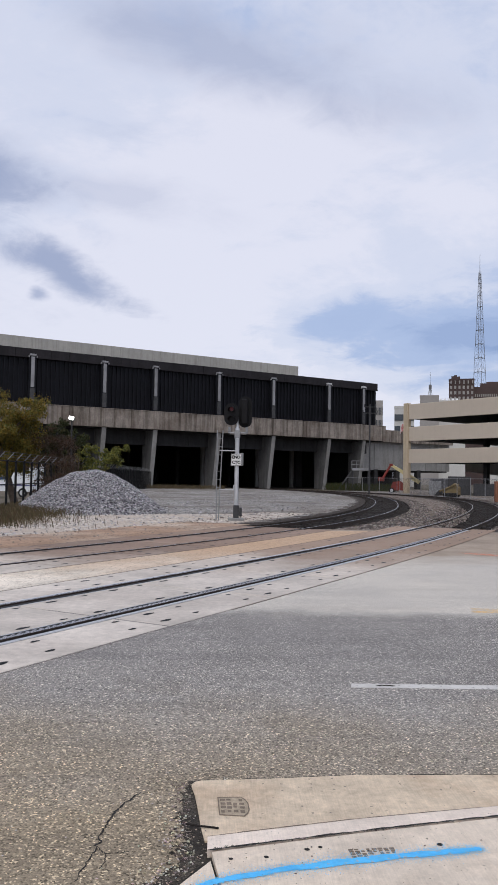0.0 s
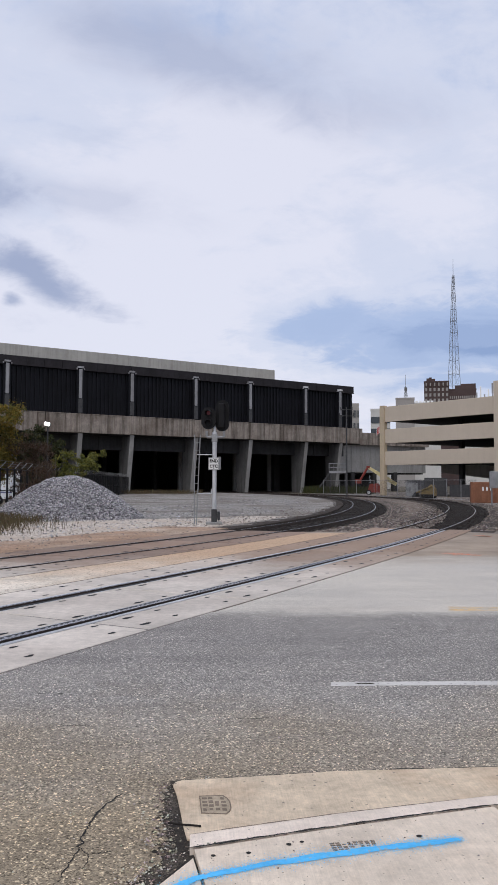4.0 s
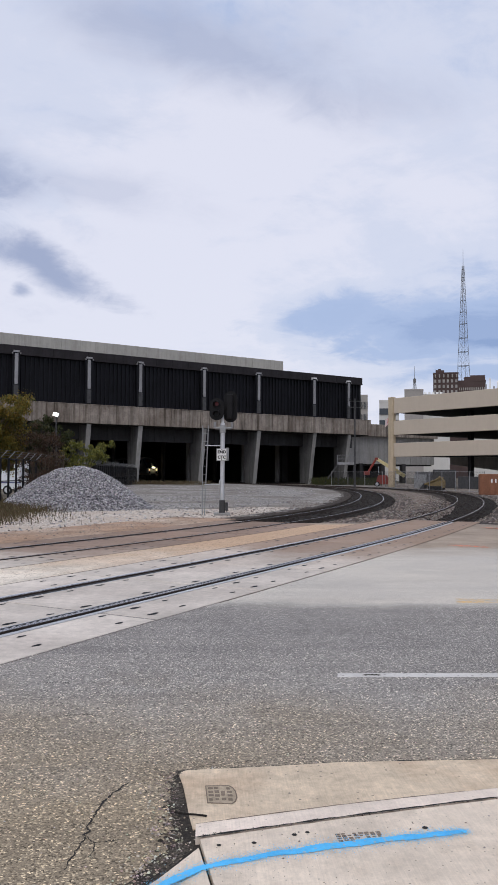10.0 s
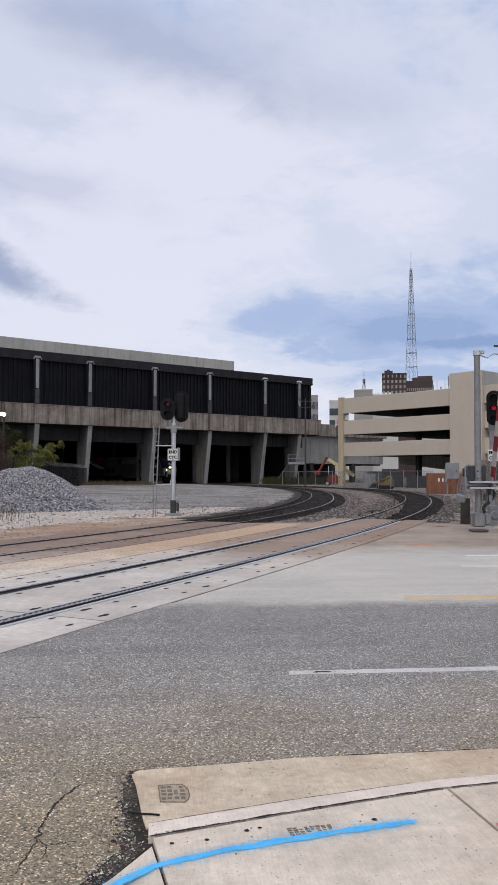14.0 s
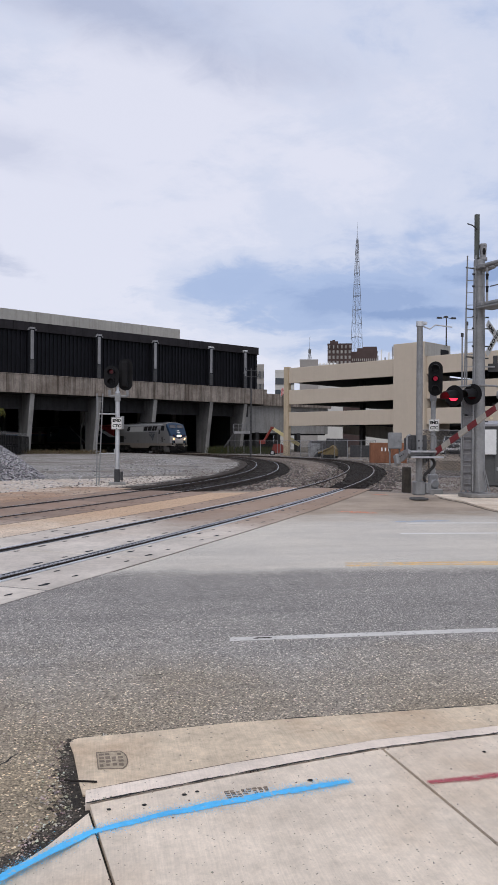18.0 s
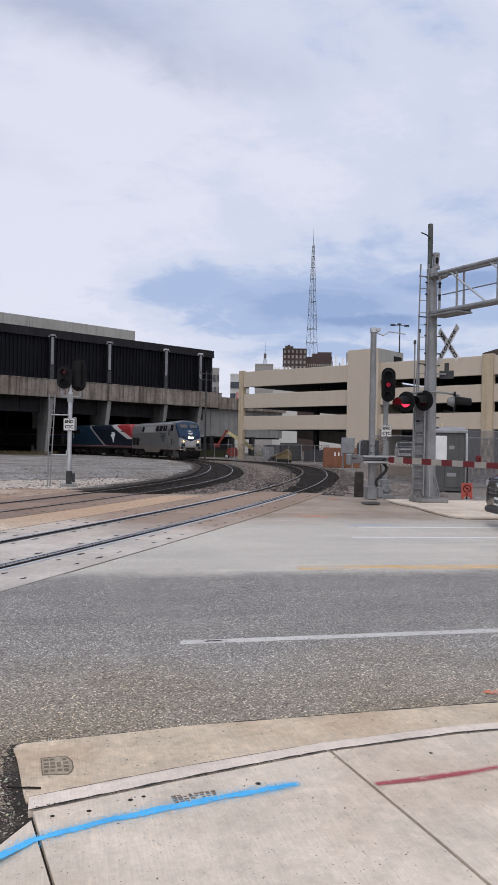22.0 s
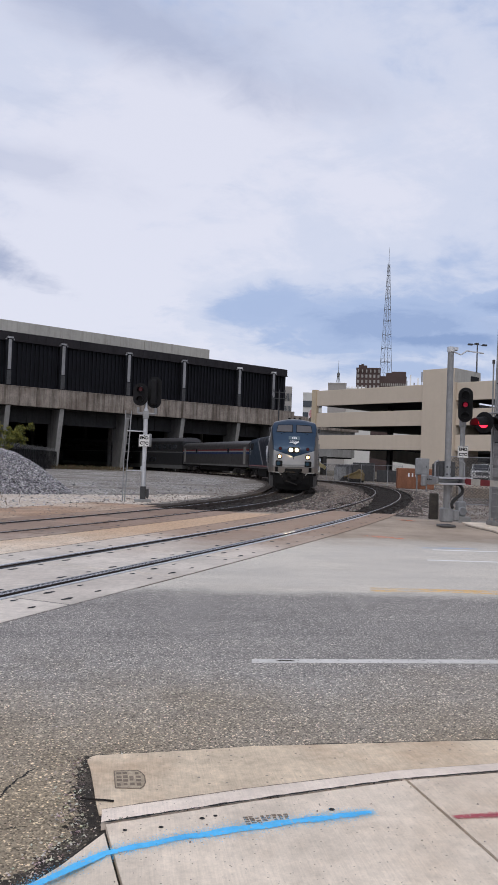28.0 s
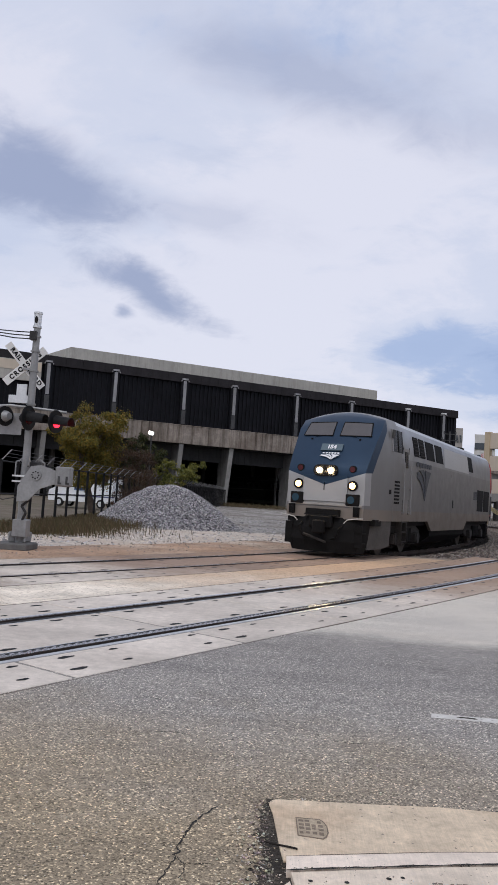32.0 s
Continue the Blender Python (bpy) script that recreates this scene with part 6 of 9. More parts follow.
def mechanism(e, x, y, z, s):
    """The gate's motor housing with its mounting shelves and side arms."""
    bm = bmesh.new()
    box(bm, (x + 0.02, y + 0.46, z + 0.12), (0.50, 0.36, 0.52))
    box(bm, (x - 0.27, y + 0.4, z + 0.1), (0.08, 0.4, 0.42))
    mo = part("gate_motor", bm, DARKST, e, bevel=0.03)
    bm = bmesh.new()
    for dz in (-0.16, 0.0):
        box(bm, (x + 0.08 * s, y, z - 0.08 + dz), (0.98, 0.34, 0.05))
    part("mounting_shelf", bm, ALU, e)
    for pts in ([(x - 0.42, y + 0.1, z - 0.1), (x - 0.42, y + 0.1, z + 0.34), (x - 0.3, y + 0.15, z + 0.40)], [(x + 0.45, y + 0.1, z - 0.05), (x + 0.45, y + 0.1, z + 0.34), (x + 0.3, y + 0.15, z + 0.42)]):
        bm = bmesh.new()
        pipe(bm, pts, 0.022, 6)
        part("guard_pipe", bm, GALV, e)
    for k in range(4):
        bm = bmesh.new()
        tube(bm, (x - 0.12 + 0.12 * (k % 2), y - 0.01, z + 0.02 + 0.2 * (k // 2)), (x - 0.12 + 0.12 * (k % 2), y - 0.05, z + 0.02 + 0.2 * (k // 2)), 0.025, n=8)
        part("bolt", bm, DARKST, mo)


def gate_arm(e, m, length):
    """Striped arm along local +x, set to one side of two weighted levers behind its pivot."""
    bm = bmesh.new()
    tube(bm, (0, -0.46, 0), (0, 0.48, 0), 0.055, n=12)
    arm = part("gate_arm", bm, GALV, e, "striped gate arm with counterweights")
    arm.matrix_basis = m
    for y in (-0.44, 0.40):
        bm = bmesh.new()
        loft(bm, [[(x, y - 0.03, -w), (x, y + 0.03, -w), (x, y + 0.03, w), (x, y - 0.03, w)] for x, w in ((0.22, 0.07), (0, 0.12), (-0.18, 0.13), (-0.34, 0.10))])
        lv = part("lever", bm, GALV, arm)
        bm = bmesh.new()
        box(bm, (-0.36, y - 0.06, -0.02), (0.20, 0.13, 0.32))
        part("counterweight", bm, GALV, lv, bevel=0.03)
        for k in range(3):
            bm = bmesh.new()
            tube(bm, (-0.03 - 0.09 * k, y - 0.05, 0.02), (-0.03 - 0.09 * k, y + 0.05, 0.02), 0.02, n=6)
            part("bolt", bm, DARKST, lv)
    n = int(length / 0.42)
    for k in range(n):
        bm = bmesh.new()
        w0, w1 = 0.085 - 0.03 * k / n, 0.085 - 0.03 * (k + 1) / n
        x0, x1 = 0.1 + 0.42 * k, 0.1 + 0.42 * (k + 1)
        loft(bm, [[(x, 0.43, -w), (x, 0.47, -w), (x, 0.47, w), (x, 0.43, w)] for x, w in ((x0, w0), (x1, w1))])
        part("arm_stripe", bm, REFL_RED if k % 2 == 0 else REFL_WH, arm)
    for x in (4.0, length * 0.75, length):
        bm = bmesh.new()
        box(bm, (x, 0.45, 0.09), (0.14, 0.06, 0.05))
        tube(bm, (x, 0.41, 0.17), (x, 0.49, 0.17), 0.06, n=14)
        part("arm_lamp", bm, REFL_RED, arm)
    return arm


ARM_YAW = -81.0


def right_gate():
    e = thing("crossing_gate", "grey gate mast with a red and white striped arm", "crossing gate", pose(8.93, 20.45, 0.035))
    bm = bmesh.new()
    box(bm, (0, 0, 0.0), (0.42, 0.42, 0.06))
    part("footing", bm, SHADE_DIRT_CONC, e, bevel=0.02)
    bm = bmesh.new()
    prism(bm, [(-0.15, -0.15), (0.15, -0.15), (0.15, 0.15), (-0.15, 0.15)], 0.1, 0.5)
    box(bm, (0.22, -0.06, 0.3), (0.16, 0.26, 0.3))
    part("junction_box", bm, GALV, e, bevel=0.03)
    bm = bmesh.new()
    tube(bm, (0, 0, 0.4), (0, 0, 4.9), 0.095, 0.085, n=18)
    part("mast", bm, GALV, e, smooth=True)
    bm = bmesh.new()
    tube(bm, (0, 0, 4.88), (0, 0, 5.02), 0.105, n=14)
    box(bm, (0.08, 0, 4.97), (0.22, 0.15, 0.08))
    pipe(bm, [(0.05, 0, 4.9), (0.3, 0, 4.82), (0.5, 0.05, 4.95), (1.05, 0.15, 4.92)], 0.02, 6)
    part("mast_cap", bm, ALU, e)
    mechanism(e, 0.0, -0.22, 1.42, 1)
    bm = bmesh.new()
    pts = [(0.22 + 0.16 * math.sin(k * 0.55), -0.2, 1.2 - 0.07 * k) for k in range(11)]
    pipe(bm, pts, 0.045, 8)
    pipe(bm, [(0.18, -0.24, 1.15), (0.2, -0.24, 0.7)], 0.015, 5)
    part("cable", bm, WIRE, e)
    arm = gate_arm(e, pose(-0.10, -0.2, 1.26, 0, -85, ARM_YAW), 8.4)
    return arm


def left_gate():
    e = thing("crossing_gate", "grey gate mast with crossbuck, flashers and counterweights", "crossing gate", pose(-6.44, 18.0, 0.30) @ Matrix.Scale(0.8, 4))
    bm = bmesh.new()
    box(bm, (-0.12, 0, -0.30), (1.05, 1.0, 0.22))
    part("footing", bm, SHADE_DIRT_CONC, e, bevel=0.04)
    bm = bmesh.new()
    for k in range(4):
        a = radians(45 + 90 * k)
        box(bm, (0.26 * math.cos(a), 0.26 * math.sin(a), -0.02), (0.22, 0.05, 0.3), a)
    box(bm, (0.05, -0.1, 0.24), (0.42, 0.4, 0.52))
    part("junction_box", bm, GALV, e, bevel=0.03)
    bm = bmesh.new()
    tube(bm, (0, 0, -0.2), (0, 0, 6.3), 0.125, 0.10, n=20)
    part("mast", bm, GALV, e, smooth=True)
    bm = bmesh.new()
    for z in (2.2, 3.9, 4.9, 5.5, 5.95):
        tube(bm, (0, 0, z), (0, 0, z + 0.05), 0.14, n=16)
    part("clamp_ring", bm, GALV, e)
    bm = bmesh.new()
    tube(bm, (0, 0, 6.24), (0, 0, 6.30), 0.13, n=16)
    tube(bm, (0, 0, 6.30), (0, 0, 6.66), 0.105, 0.115, n=16)
    tube(bm, (0, 0, 6.66), (0, 0, 6.72), 0.13, n=16)
    bell = part("mast_bell", bm, ALU, e)
    bm = bmesh.new()
    prism(bm, [(0.05 * math.cos(t), 0.11 * math.sin(t)) for t in [k * math.pi / 6 for k in range(12)]], 0, 0.02)
    op = part("bell_opening", bm, BLACKP, bell)
    op.matrix_basis = pose(-0.01, -0.098, 6.47, 90)
    crossbuck(e, pose(-0.38, 0.30, 5.12, 0, 0, 40) @ Matrix.Scale(1.3, 4))
    bm = bmesh.new()
    box(bm, (-0.42, 0.18, 4.08), (0.7, 0.03, 0.24))
    box(bm, (-0.38, 0.18, 4.36), (0.32, 0.03, 0.36))
    part("sign_back", bm, ALU, e, "pale grey back of a small sign", bevel=0.01)
    bm = bmesh.new()
    box(bm, (-0.24, 0.24, 5.02), (0.5, 0.06, 0.06))
    part("sign_bracket", bm, GALV, e)
    bm = bmesh.new()
    pipe(bm, [(-1.2, -0.1, 3.78), (-0.6, -0.1, 3.85), (0.5, -0.12, 3.78), (1.15, -0.16, 3.72)], 0.04, 8)
    part("lamp_crossarm", bm, GALV, e)
    flasher(e, 0.08, -0.32, 3.48, -14, False, False, 1.22)
    flasher(e, 0.90, -0.30, 3.42, -20, True, False, 1.15)
    flasher(e, -0.72, -0.10, 3.52, 150, False)
    mechanism(e, 0.1, -0.05, 1.85, 1)
    bm = bmesh.new()
    loft(bm, [[(x, -0.42, z0), (x, -0.38, z0), (x, -0.38, z1), (x, -0.42, z1)] for x, z0, z1 in ((0.2, 1.3, 1.75), (0.55, 1.35, 2.35), (0.85, 1.7, 2.4), (1.5, 1.95, 2.2))])
    tube(bm, (0.72, -0.46, 2.1), (0.72, -0.38, 2.1), 0.16, n=14)
    ca = part("counterweight_arm", bm, GALV, e)
    ca.location = (-0.25, 0, -0.28)
    for y in (-0.5, -0.3):
        bm = bmesh.new()
        box(bm, (1.55, y, 2.1), (0.46, 0.12, 0.58))
        part("counterweight", bm, GALV, ca, bevel=0.04)
    for x in (1.45, 1.68):
        bm = bmesh.new()
        box(bm, (x, -0.57, 2.0), (0.06, 0.02, 0.22))
        box(bm, (x + 0.03, -0.57, 1.9), (0.1, 0.02, 0.05))
        part("slot", bm, DARKST, ca)
    for k in range(8):
        a = k * math.pi / 4
        bm = bmesh.new()
        tube(bm, (0.72 + 0.1 * math.cos(a), -0.475, 2.1 + 0.1 * math.sin(a)), (0.72 + 0.1 * math.cos(a), -0.455, 2.1 + 0.1 * math.sin(a)), 0.022, n=6)
        part("bolt", bm, BLACKP, ca)
    bm = bmesh.new()
    pipe(bm, [(0.15, -0.25, 1.3), (0.3, -0.3, 1.1), (0.08, -0.3, 0.9), (0.22, -0.3, 0.7), (0.1, -0.25, 0.45)], 0.04, 8)
    pipe(bm, [(-0.1, -0.25, 1.15), (-0.5, -0.3, 1.05), (-0.7, -0.3, 1.1)], 0.015, 5)
    part("cable", bm, WIRE, e)
    bm = bmesh.new()
    for z, dx in ((6.0, 0), (5.9, 0.1), (6.1, -0.1)):
        pipe(bm, [(0, 0.0, z), (-0.7, 0.05, z + 0.02), (-3.5, 0.4, z + 0.32 + dx), (-8, 1, z + 0.7 + dx)], 0.018, 5)
    box(bm, (-0.05, -0.1, 5.98), (0.2, 0.2, 0.26))
    part("overhead_cable", bm, WIRE, e)
    bm = bmesh.new()
    prism(bm, [(-0.75, 0.25), (-0.3, 0.2), (-3.6, 0.6), (-3.6, 0.75)], 3.0, 3.65)
    part("rear_arm", bm, STRIP, e, "pale grey gate arm cover")
    return e


def cantilever():
    e = thing("cantilever_signal", "tall grey crossing mast with overhead truss, ladder and flashers", "crossing signal", pose(10.95, 20.85, 0.035))
    bm = bmesh.new()
    box(bm, (0, 0, 0.06), (0.86, 0.86, 0.12))
    part("base_plate", bm, CONC_PLAIN, e, bevel=0.02)
    bm = bmesh.new()
    for k in range(8):
        a = radians(22.5 + 45 * k)
        loft(bm, [[(r0 * math.cos(a) - 0.012 * math.sin(a), r0 * math.sin(a) + 0.012 * math.cos(a), 0.16), (r1 * math.cos(a) - 0.012 * math.sin(a), r1 * math.sin(a) + 0.012 * math.cos(a), z)] + [(r1 * math.cos(a) + 0.012 * math.sin(a), r1 * math.sin(a) - 0.012 * math.cos(a), z), (r0 * math.cos(a) + 0.012 * math.sin(a), r0 * math.sin(a) - 0.012 * math.cos(a), 0.16)] for r0, r1, z in ((0.36, 0.19, 0.85), (0.32, 0.17, 0.84))])
    part("gusset", bm, GALV, e)
    bm = bmesh.new()
    tube(bm, (0, 0, 0.16), (0, 0, 6.95), 0.195, 0.16, n=24)
    part("mast", bm, GALV, e, smooth=True)
    bm = bmesh.new()
    tube(bm, (-0.05, 0.05, 7.0), (-0.05, 0.05, 8.3), 0.075, n=12)
    part("top_post", bm, mat("weathered_green_grey_post", (0.085, 0.095, 0.088), 0.8, var=0.2), e)
    bm = bmesh.new()
    tube(bm, (0.09, -0.06, 6.93), (0.09, -0.06, 7.02), 0.12, n=16)
    tube(bm, (0.09, -0.06, 7.02), (0.09, -0.06, 7.34), 0.085, 0.10, n=16)
    tube(bm, (0.09, -0.06, 7.34), (0.09, -0.06, 7.42), 0.105, n=16)
    bell = part("bell", bm, STRIP, e, "pale grey bell housing with a dark opening", bevel=0.01)
    bm = bmesh.new()
    prism(bm, [(0.045 * math.cos(t), 0.10 * math.sin(t)) for t in [k * math.pi / 6 for k in range(12)]], 0, 0.02)
    op = part("bell_opening", bm, BLACKP, bell)
    op.matrix_basis = pose(0.07, -0.145, 7.18, 90)
    bm = bmesh.new()
    pipe(bm, [(-0.05, 0, 7.85), (-0.25, -0.05, 7.95), (-0.42, -0.08, 7.98)], 0.02, 6)
    part("bell_bracket", bm, DARKST, e)
    for z in (2.2, 2.5, 4.05, 4.4, 4.92, 5.25, 6.15, 6.5):
        bm = bmesh.new()
        tube(bm, (0, 0, z), (0, 0, z + 0.035), 0.198 - 0.004 * z, n=20)
        ring = part("clamp_ring", bm, GALV, e)
        for k in (-1, 1):
            bm = bmesh.new()
            tube(bm, (k * 0.17, -0.07, z + 0.018), (k * 0.26, -0.09, z + 0.018), 0.022, n=6)
            part("clamp_bolt", bm, DARKST, ring)
    # truss reaching out over the road
    d = Vector((0.30, -0.954, 0)).normalized()
    acr = Vector((0.954, 0.30, 0))
    L = 11.0
    for z, r in ((6.72, 0.062), (5.60, 0.065)):
        for k in (-0.14, 0.14):
            bm = bmesh.new()
            tube(bm, acr * k + Vector((0, 0, z)), acr * k + d * L + Vector((0, 0, z + 0.02)), r if k < 0 else r * 0.75, n=12)
            part("truss_chord", bm, GALV, e, smooth=True)
    for i in range(7):
        a = d * (1.12 + i * 1.45)
        for k in (-0.14, 0.14):
            bm = bmesh.new()
            tube(bm, a + acr * k + Vector((0, 0, 5.62)), a + acr * k + Vector((0, 0, 6.72)), 0.034, n=8)
            part("truss_post", bm, GALV, e)
        bm = bmesh.new()
        tube(bm, a - d * 0.28 + acr * -0.14 + Vector((0, 0, 6.70)), a + d * 1.05 + acr * -0.14 + Vector((0, 0, 5.64)), 0.030, n=8)
        part("truss_brace", bm, ALU, e)
    bm = bmesh.new()
    tube(bm, d * 0.3 + acr * 0.14 + Vector((0, 0, 6.15)), d * L + acr * 0.14 + Vector((0, 0, 6.22)), 0.018, n=6)
    part("handrail", bm, CONDUIT, e)
    for i, z in enumerate((5.66, 5.92, 6.10, 6.28, 6.46)):
        bm = bmesh.new()
        tube(bm, d * 0.45 + acr * -0.14 + Vector((0, 0, z)), d * 0.45 + acr * -0.14 + Vector((0, 0, z + (0.26 if i == 0 else 0.18))), 0.036 if i % 2 == 0 else 0.038, n=8)
        part("banded_rod", bm, STRIP if i % 2 == 0 else BLACKP, e)
    bm = bmesh.new()
    box(bm, tuple(d * 0.75 + Vector((0, 0, 5.50))), (0.62, 1.1, 0.04), math.atan2(0.3, 0.954))
    box(bm, tuple(d * 0.75 + acr * 0.24 + Vector((0, 0, 5.53))), (0.04, 1.1, 0.1), math.atan2(0.3, 0.954))
    part("walkway", bm, GALV, e)
    for z in (5.6, 6.7):
        bm = bmesh.new()
        box(bm, (0.06, -0.2, z), (0.46, 0.5, 0.13))
        part("truss_bracket", bm, GALV, e, bevel=0.02)
    ladder(e, -0.40, -0.1, 0.2, -0.29, -0.1, 7.05, 0.30, 0.24, (0.9, -0.4), GALV, 0.36)
    for k in (-1, 1):
        bm = bmesh.new()
        box(bm, (-0.40 + k * 0.145, -0.1 - k * 0.064, 1.55), (0.03, 0.10, 2.7), radians(-24))
        part("guard_rail", bm, GALV, e)
    bm = bmesh.new()
    box(bm, (-0.39, -0.03, 1.55), (0.30, 0.02, 2.66), radians(-24))
    part("climb_guard", bm, CONDUIT, e, "grey plate closing the foot of the ladder")
    for k in range(8):
        bm = bmesh.new()
        box(bm, (-0.40, -0.09, 0.4 + 0.34 * k), (0.30, 0.05, 0.025), radians(-24))
        part("guard_rung", bm, CONDUIT, e)
    for z in (2.4, 4.1, 5.5, 6.7):
        bm = bmesh.new()
        tube(bm, (-0.45, -0.06, z), (-0.15, 0, z), 0.02, n=5)
        part("ladder_stay", bm, DARKST, e)
    crossbuck(e, pose(0.46, -0.20, 4.70, 0, 0, -84) @ Matrix.Scale(1.06, 4))
    bm = bmesh.new()
    box(bm, (0.45, -0.15, 3.80), (0.42, 0.03, 0.24), radians(-40))
    box(bm, (0.45, -0.15, 4.03), (0.13, 0.03, 0.24), radians(-40))
    part("sign_back", bm, DARKST, e, "grey back of a small sign")
    bm = bmesh.new()
    box(bm, (0.22, -0.08, 3.82), (0.44, 0.04, 0.04), radians(-20))
    part("sign_bracket", bm, GALV, e)
    bm = bmesh.new()
    pipe(bm, [(-0.95, -0.35, 3.18), (-0.3, -0.3, 3.26), (0.35, -0.2, 3.26), (0.85, -0.2, 3.2)], 0.03, 8)
    part("lamp_crossarm", bm, GALV, e)
    flasher(e, -0.95, -0.36, 2.94, 211, True, False)
    flasher(e, -0.38, -0.36, 2.99, 211, False, False)
    flasher(e, 0.68, -0.24, 3.00, -22, False)
    bm = bmesh.new()
    box(bm, (0.34, -0.1, 2.32), (0.1, 0.06, 0.08))
    part("tag", bm, CREAM, e)
    return e


yard_signal()
far_signal()
GATE_ARM = right_gate()
left_gate()
cantilever()


# ---- yard: heap, plants, fence, van, lamp ----
def island_mat(name, cols, rough=0.9, local=False):
    """Many small pieces in one mesh, each with its own tone."""
    m = bpy.data.materials.new(name)
    m.use_nodes = True
    nt = m.node_tree
    N, L = nt.nodes.new, nt.links.new
    b = nt.nodes["Principled BSDF"]
    b.inputs["Roughness"].default_value, b.inputs["Specular IOR Level"].default_value = rough, 0.25
    g = N("ShaderNodeNewGeometry")
    r = N("ShaderNodeValToRGB")
    while len(r.color_ramp.elements) < len(cols):
        r.color_ramp.elements.new(0.5)
    for i, (e, c) in enumerate(zip(r.color_ramp.elements, cols)):
        e.position, e.color = i / (len(cols) - 1), (*c, 1)
    L(g.outputs["Random Per Island"], r.inputs[0])
    n = N("ShaderNodeTexNoise")
    n.inputs["Scale"].default_value = 25
    L(g.outputs["Position"], n.inputs["Vector"])
    x = N("ShaderNodeMix")
    x.data_type, x.blend_type = "RGBA", "MULTIPLY"
    x.inputs[0].default_value = 0.5
    L(r.outputs[0], x.inputs[6])
    L(n.outputs["Color"], x.inputs[7])
    L(x.outputs[2], b.inputs["Base Color"])
    return m


def leaf_mat(name, cols):
    m = island_mat(name, cols, 0.6)
    b = m.node_tree.nodes["Principled BSDF"]
    b.inputs["Transmission Weight"].default_value = 0.0
    b.inputs["Subsurface Weight"].default_value = 0.0
    return m


PEBBLE = island_mat("loose_stones", ((0.04, 0.038, 0.043), (0.31, 0.297, 0.312), (0.64, 0.62, 0.63), (0.115, 0.11, 0.12), (0.88, 0.86, 0.86)))
BROWNSTONE = island_mat("brown_stones", ((0.10, 0.08, 0.07), (0.26, 0.21, 0.18), (0.40, 0.35, 0.31), (0.16, 0.12, 0.10), (0.50, 0.46, 0.42)))


def many(name, verts, faces, material, label, category):
    me = bpy.data.meshes.new(name)
    me.from_pydata(verts, [], faces)
    me.materials.append(material)
    return tagged(new(name, me), label, category, "", "stuff")


def stone_cloud(spots, rng):
    """Rough six-cornered stones at spots of x, y, z, size."""
    V, F = [], []
    for x, y, z, s in spots:
        b = len(V)
        for dx, dy, dz in ((1, 0, 0), (-1, 0, 0), (0, 1, 0), (0, -1, 0), (0, 0, 1), (0, 0, -1)):
            k = s * rng.uniform(0.55, 1.1)
            V.append((x + dx * k + rng.uniform(-0.3, 0.3) * s, y + dy * k + rng.uniform(-0.3, 0.3) * s, z + dz * k * 0.75))
        for f in ((0, 2, 4), (2, 1, 4), (1, 3, 4), (3, 0, 4), (2, 0, 5), (1, 2, 5), (3, 1, 5), (0, 3, 5)):
            F.append(tuple(b + i for i in f))
    return V, F


HEAPC = (-5.72, 36.4)


def heap_height(x, y):
    dx, dy = (x - HEAPC[0]) / 3.5, (y - HEAPC[1]) / 3.9
    r = math.hypot(dx, dy)
    n = noise.noise((x * 0.55, y * 0.55, 0.3)) * 0.22 + noise.noise((x * 1.7, y * 1.7, 4)) * 0.07
    h = 2.05 * max(0.0, 1 - (r * (1 + 0.08 * math.sin(3 * math.atan2(dy, dx) + 0.7))) ** 1.38)
    return h * (1 + n * 0.5) + (n * 0.18 if h > 0.02 else 0)


def stone_heap():
    rng = random.Random(11)
    bm = bmesh.new()
    n = 56
    grid = [[bm.verts.new((HEAPC[0] - 4.3 + 8.6 * i / n, HEAPC[1] - 4.5 + 9.0 * j / n, heap_height(HEAPC[0] - 4.3 + 8.6 * i / n, HEAPC[1] - 4.5 + 9.0 * j / n) - 0.045)) for j in range(n + 1)] for i in range(n + 1)]
    for i in range(n):
        for j in range(n):
            bm.faces.new((grid[i][j], grid[i + 1][j], grid[i + 1][j + 1], grid[i][j + 1]))
    h = thing("stone_heap", "heap of crushed grey stone on the gravel yard", "stone heap", pose(HEAPC[0], HEAPC[1], -0.03))
    core = part("heap_core", bm, HEAP, h, smooth=True)
    core.matrix_basis = pose(-HEAPC[0], -HEAPC[1], 0.0)
    spots = []
    while len(spots) < 17000:
        a, r = rng.uniform(0, 6.283), rng.random() ** 0.5
        x, y = HEAPC[0] + 4.0 * r * math.cos(a), HEAPC[1] + 4.2 * r * math.sin(a)
        if y > HEAPC[1] + 1.6:
            continue
        z = heap_height(x, y)
        if z < 0.03 and rng.random() < 0.7:
            continue
        spots.append((x, y, z - 0.02, rng.choice((0.025, 0.032, 0.04, 0.048, 0.06))))
    V, F = stone_cloud(spots, rng)
    o = many("loose_stone", V, F, PEBBLE, "loose crushed stones", "stones")
    del o["category"]
    o.parent = h
    o.matrix_basis = pose(-HEAPC[0], -HEAPC[1], 0.0)


stone_heap()


def scattered(name, label, count, place, sizes, material, seed):
    rng = random.Random(seed)
    spots = []
    for _ in range(count):
        x, y, z = place(rng)
        spots.append((x, y, z, rng.choice(sizes)))
    V, F = stone_cloud(spots, rng)
    many(name, V, F, material, label, "stones")


def beside(line, s0, s1, a, b, z):
    def f(rng):
        s = s0 + (s1 - s0) * rng.random() ** 1.5
        x, y, _ = on(line, s, rng.uniform(a, b))
        return x, y, z
    return f


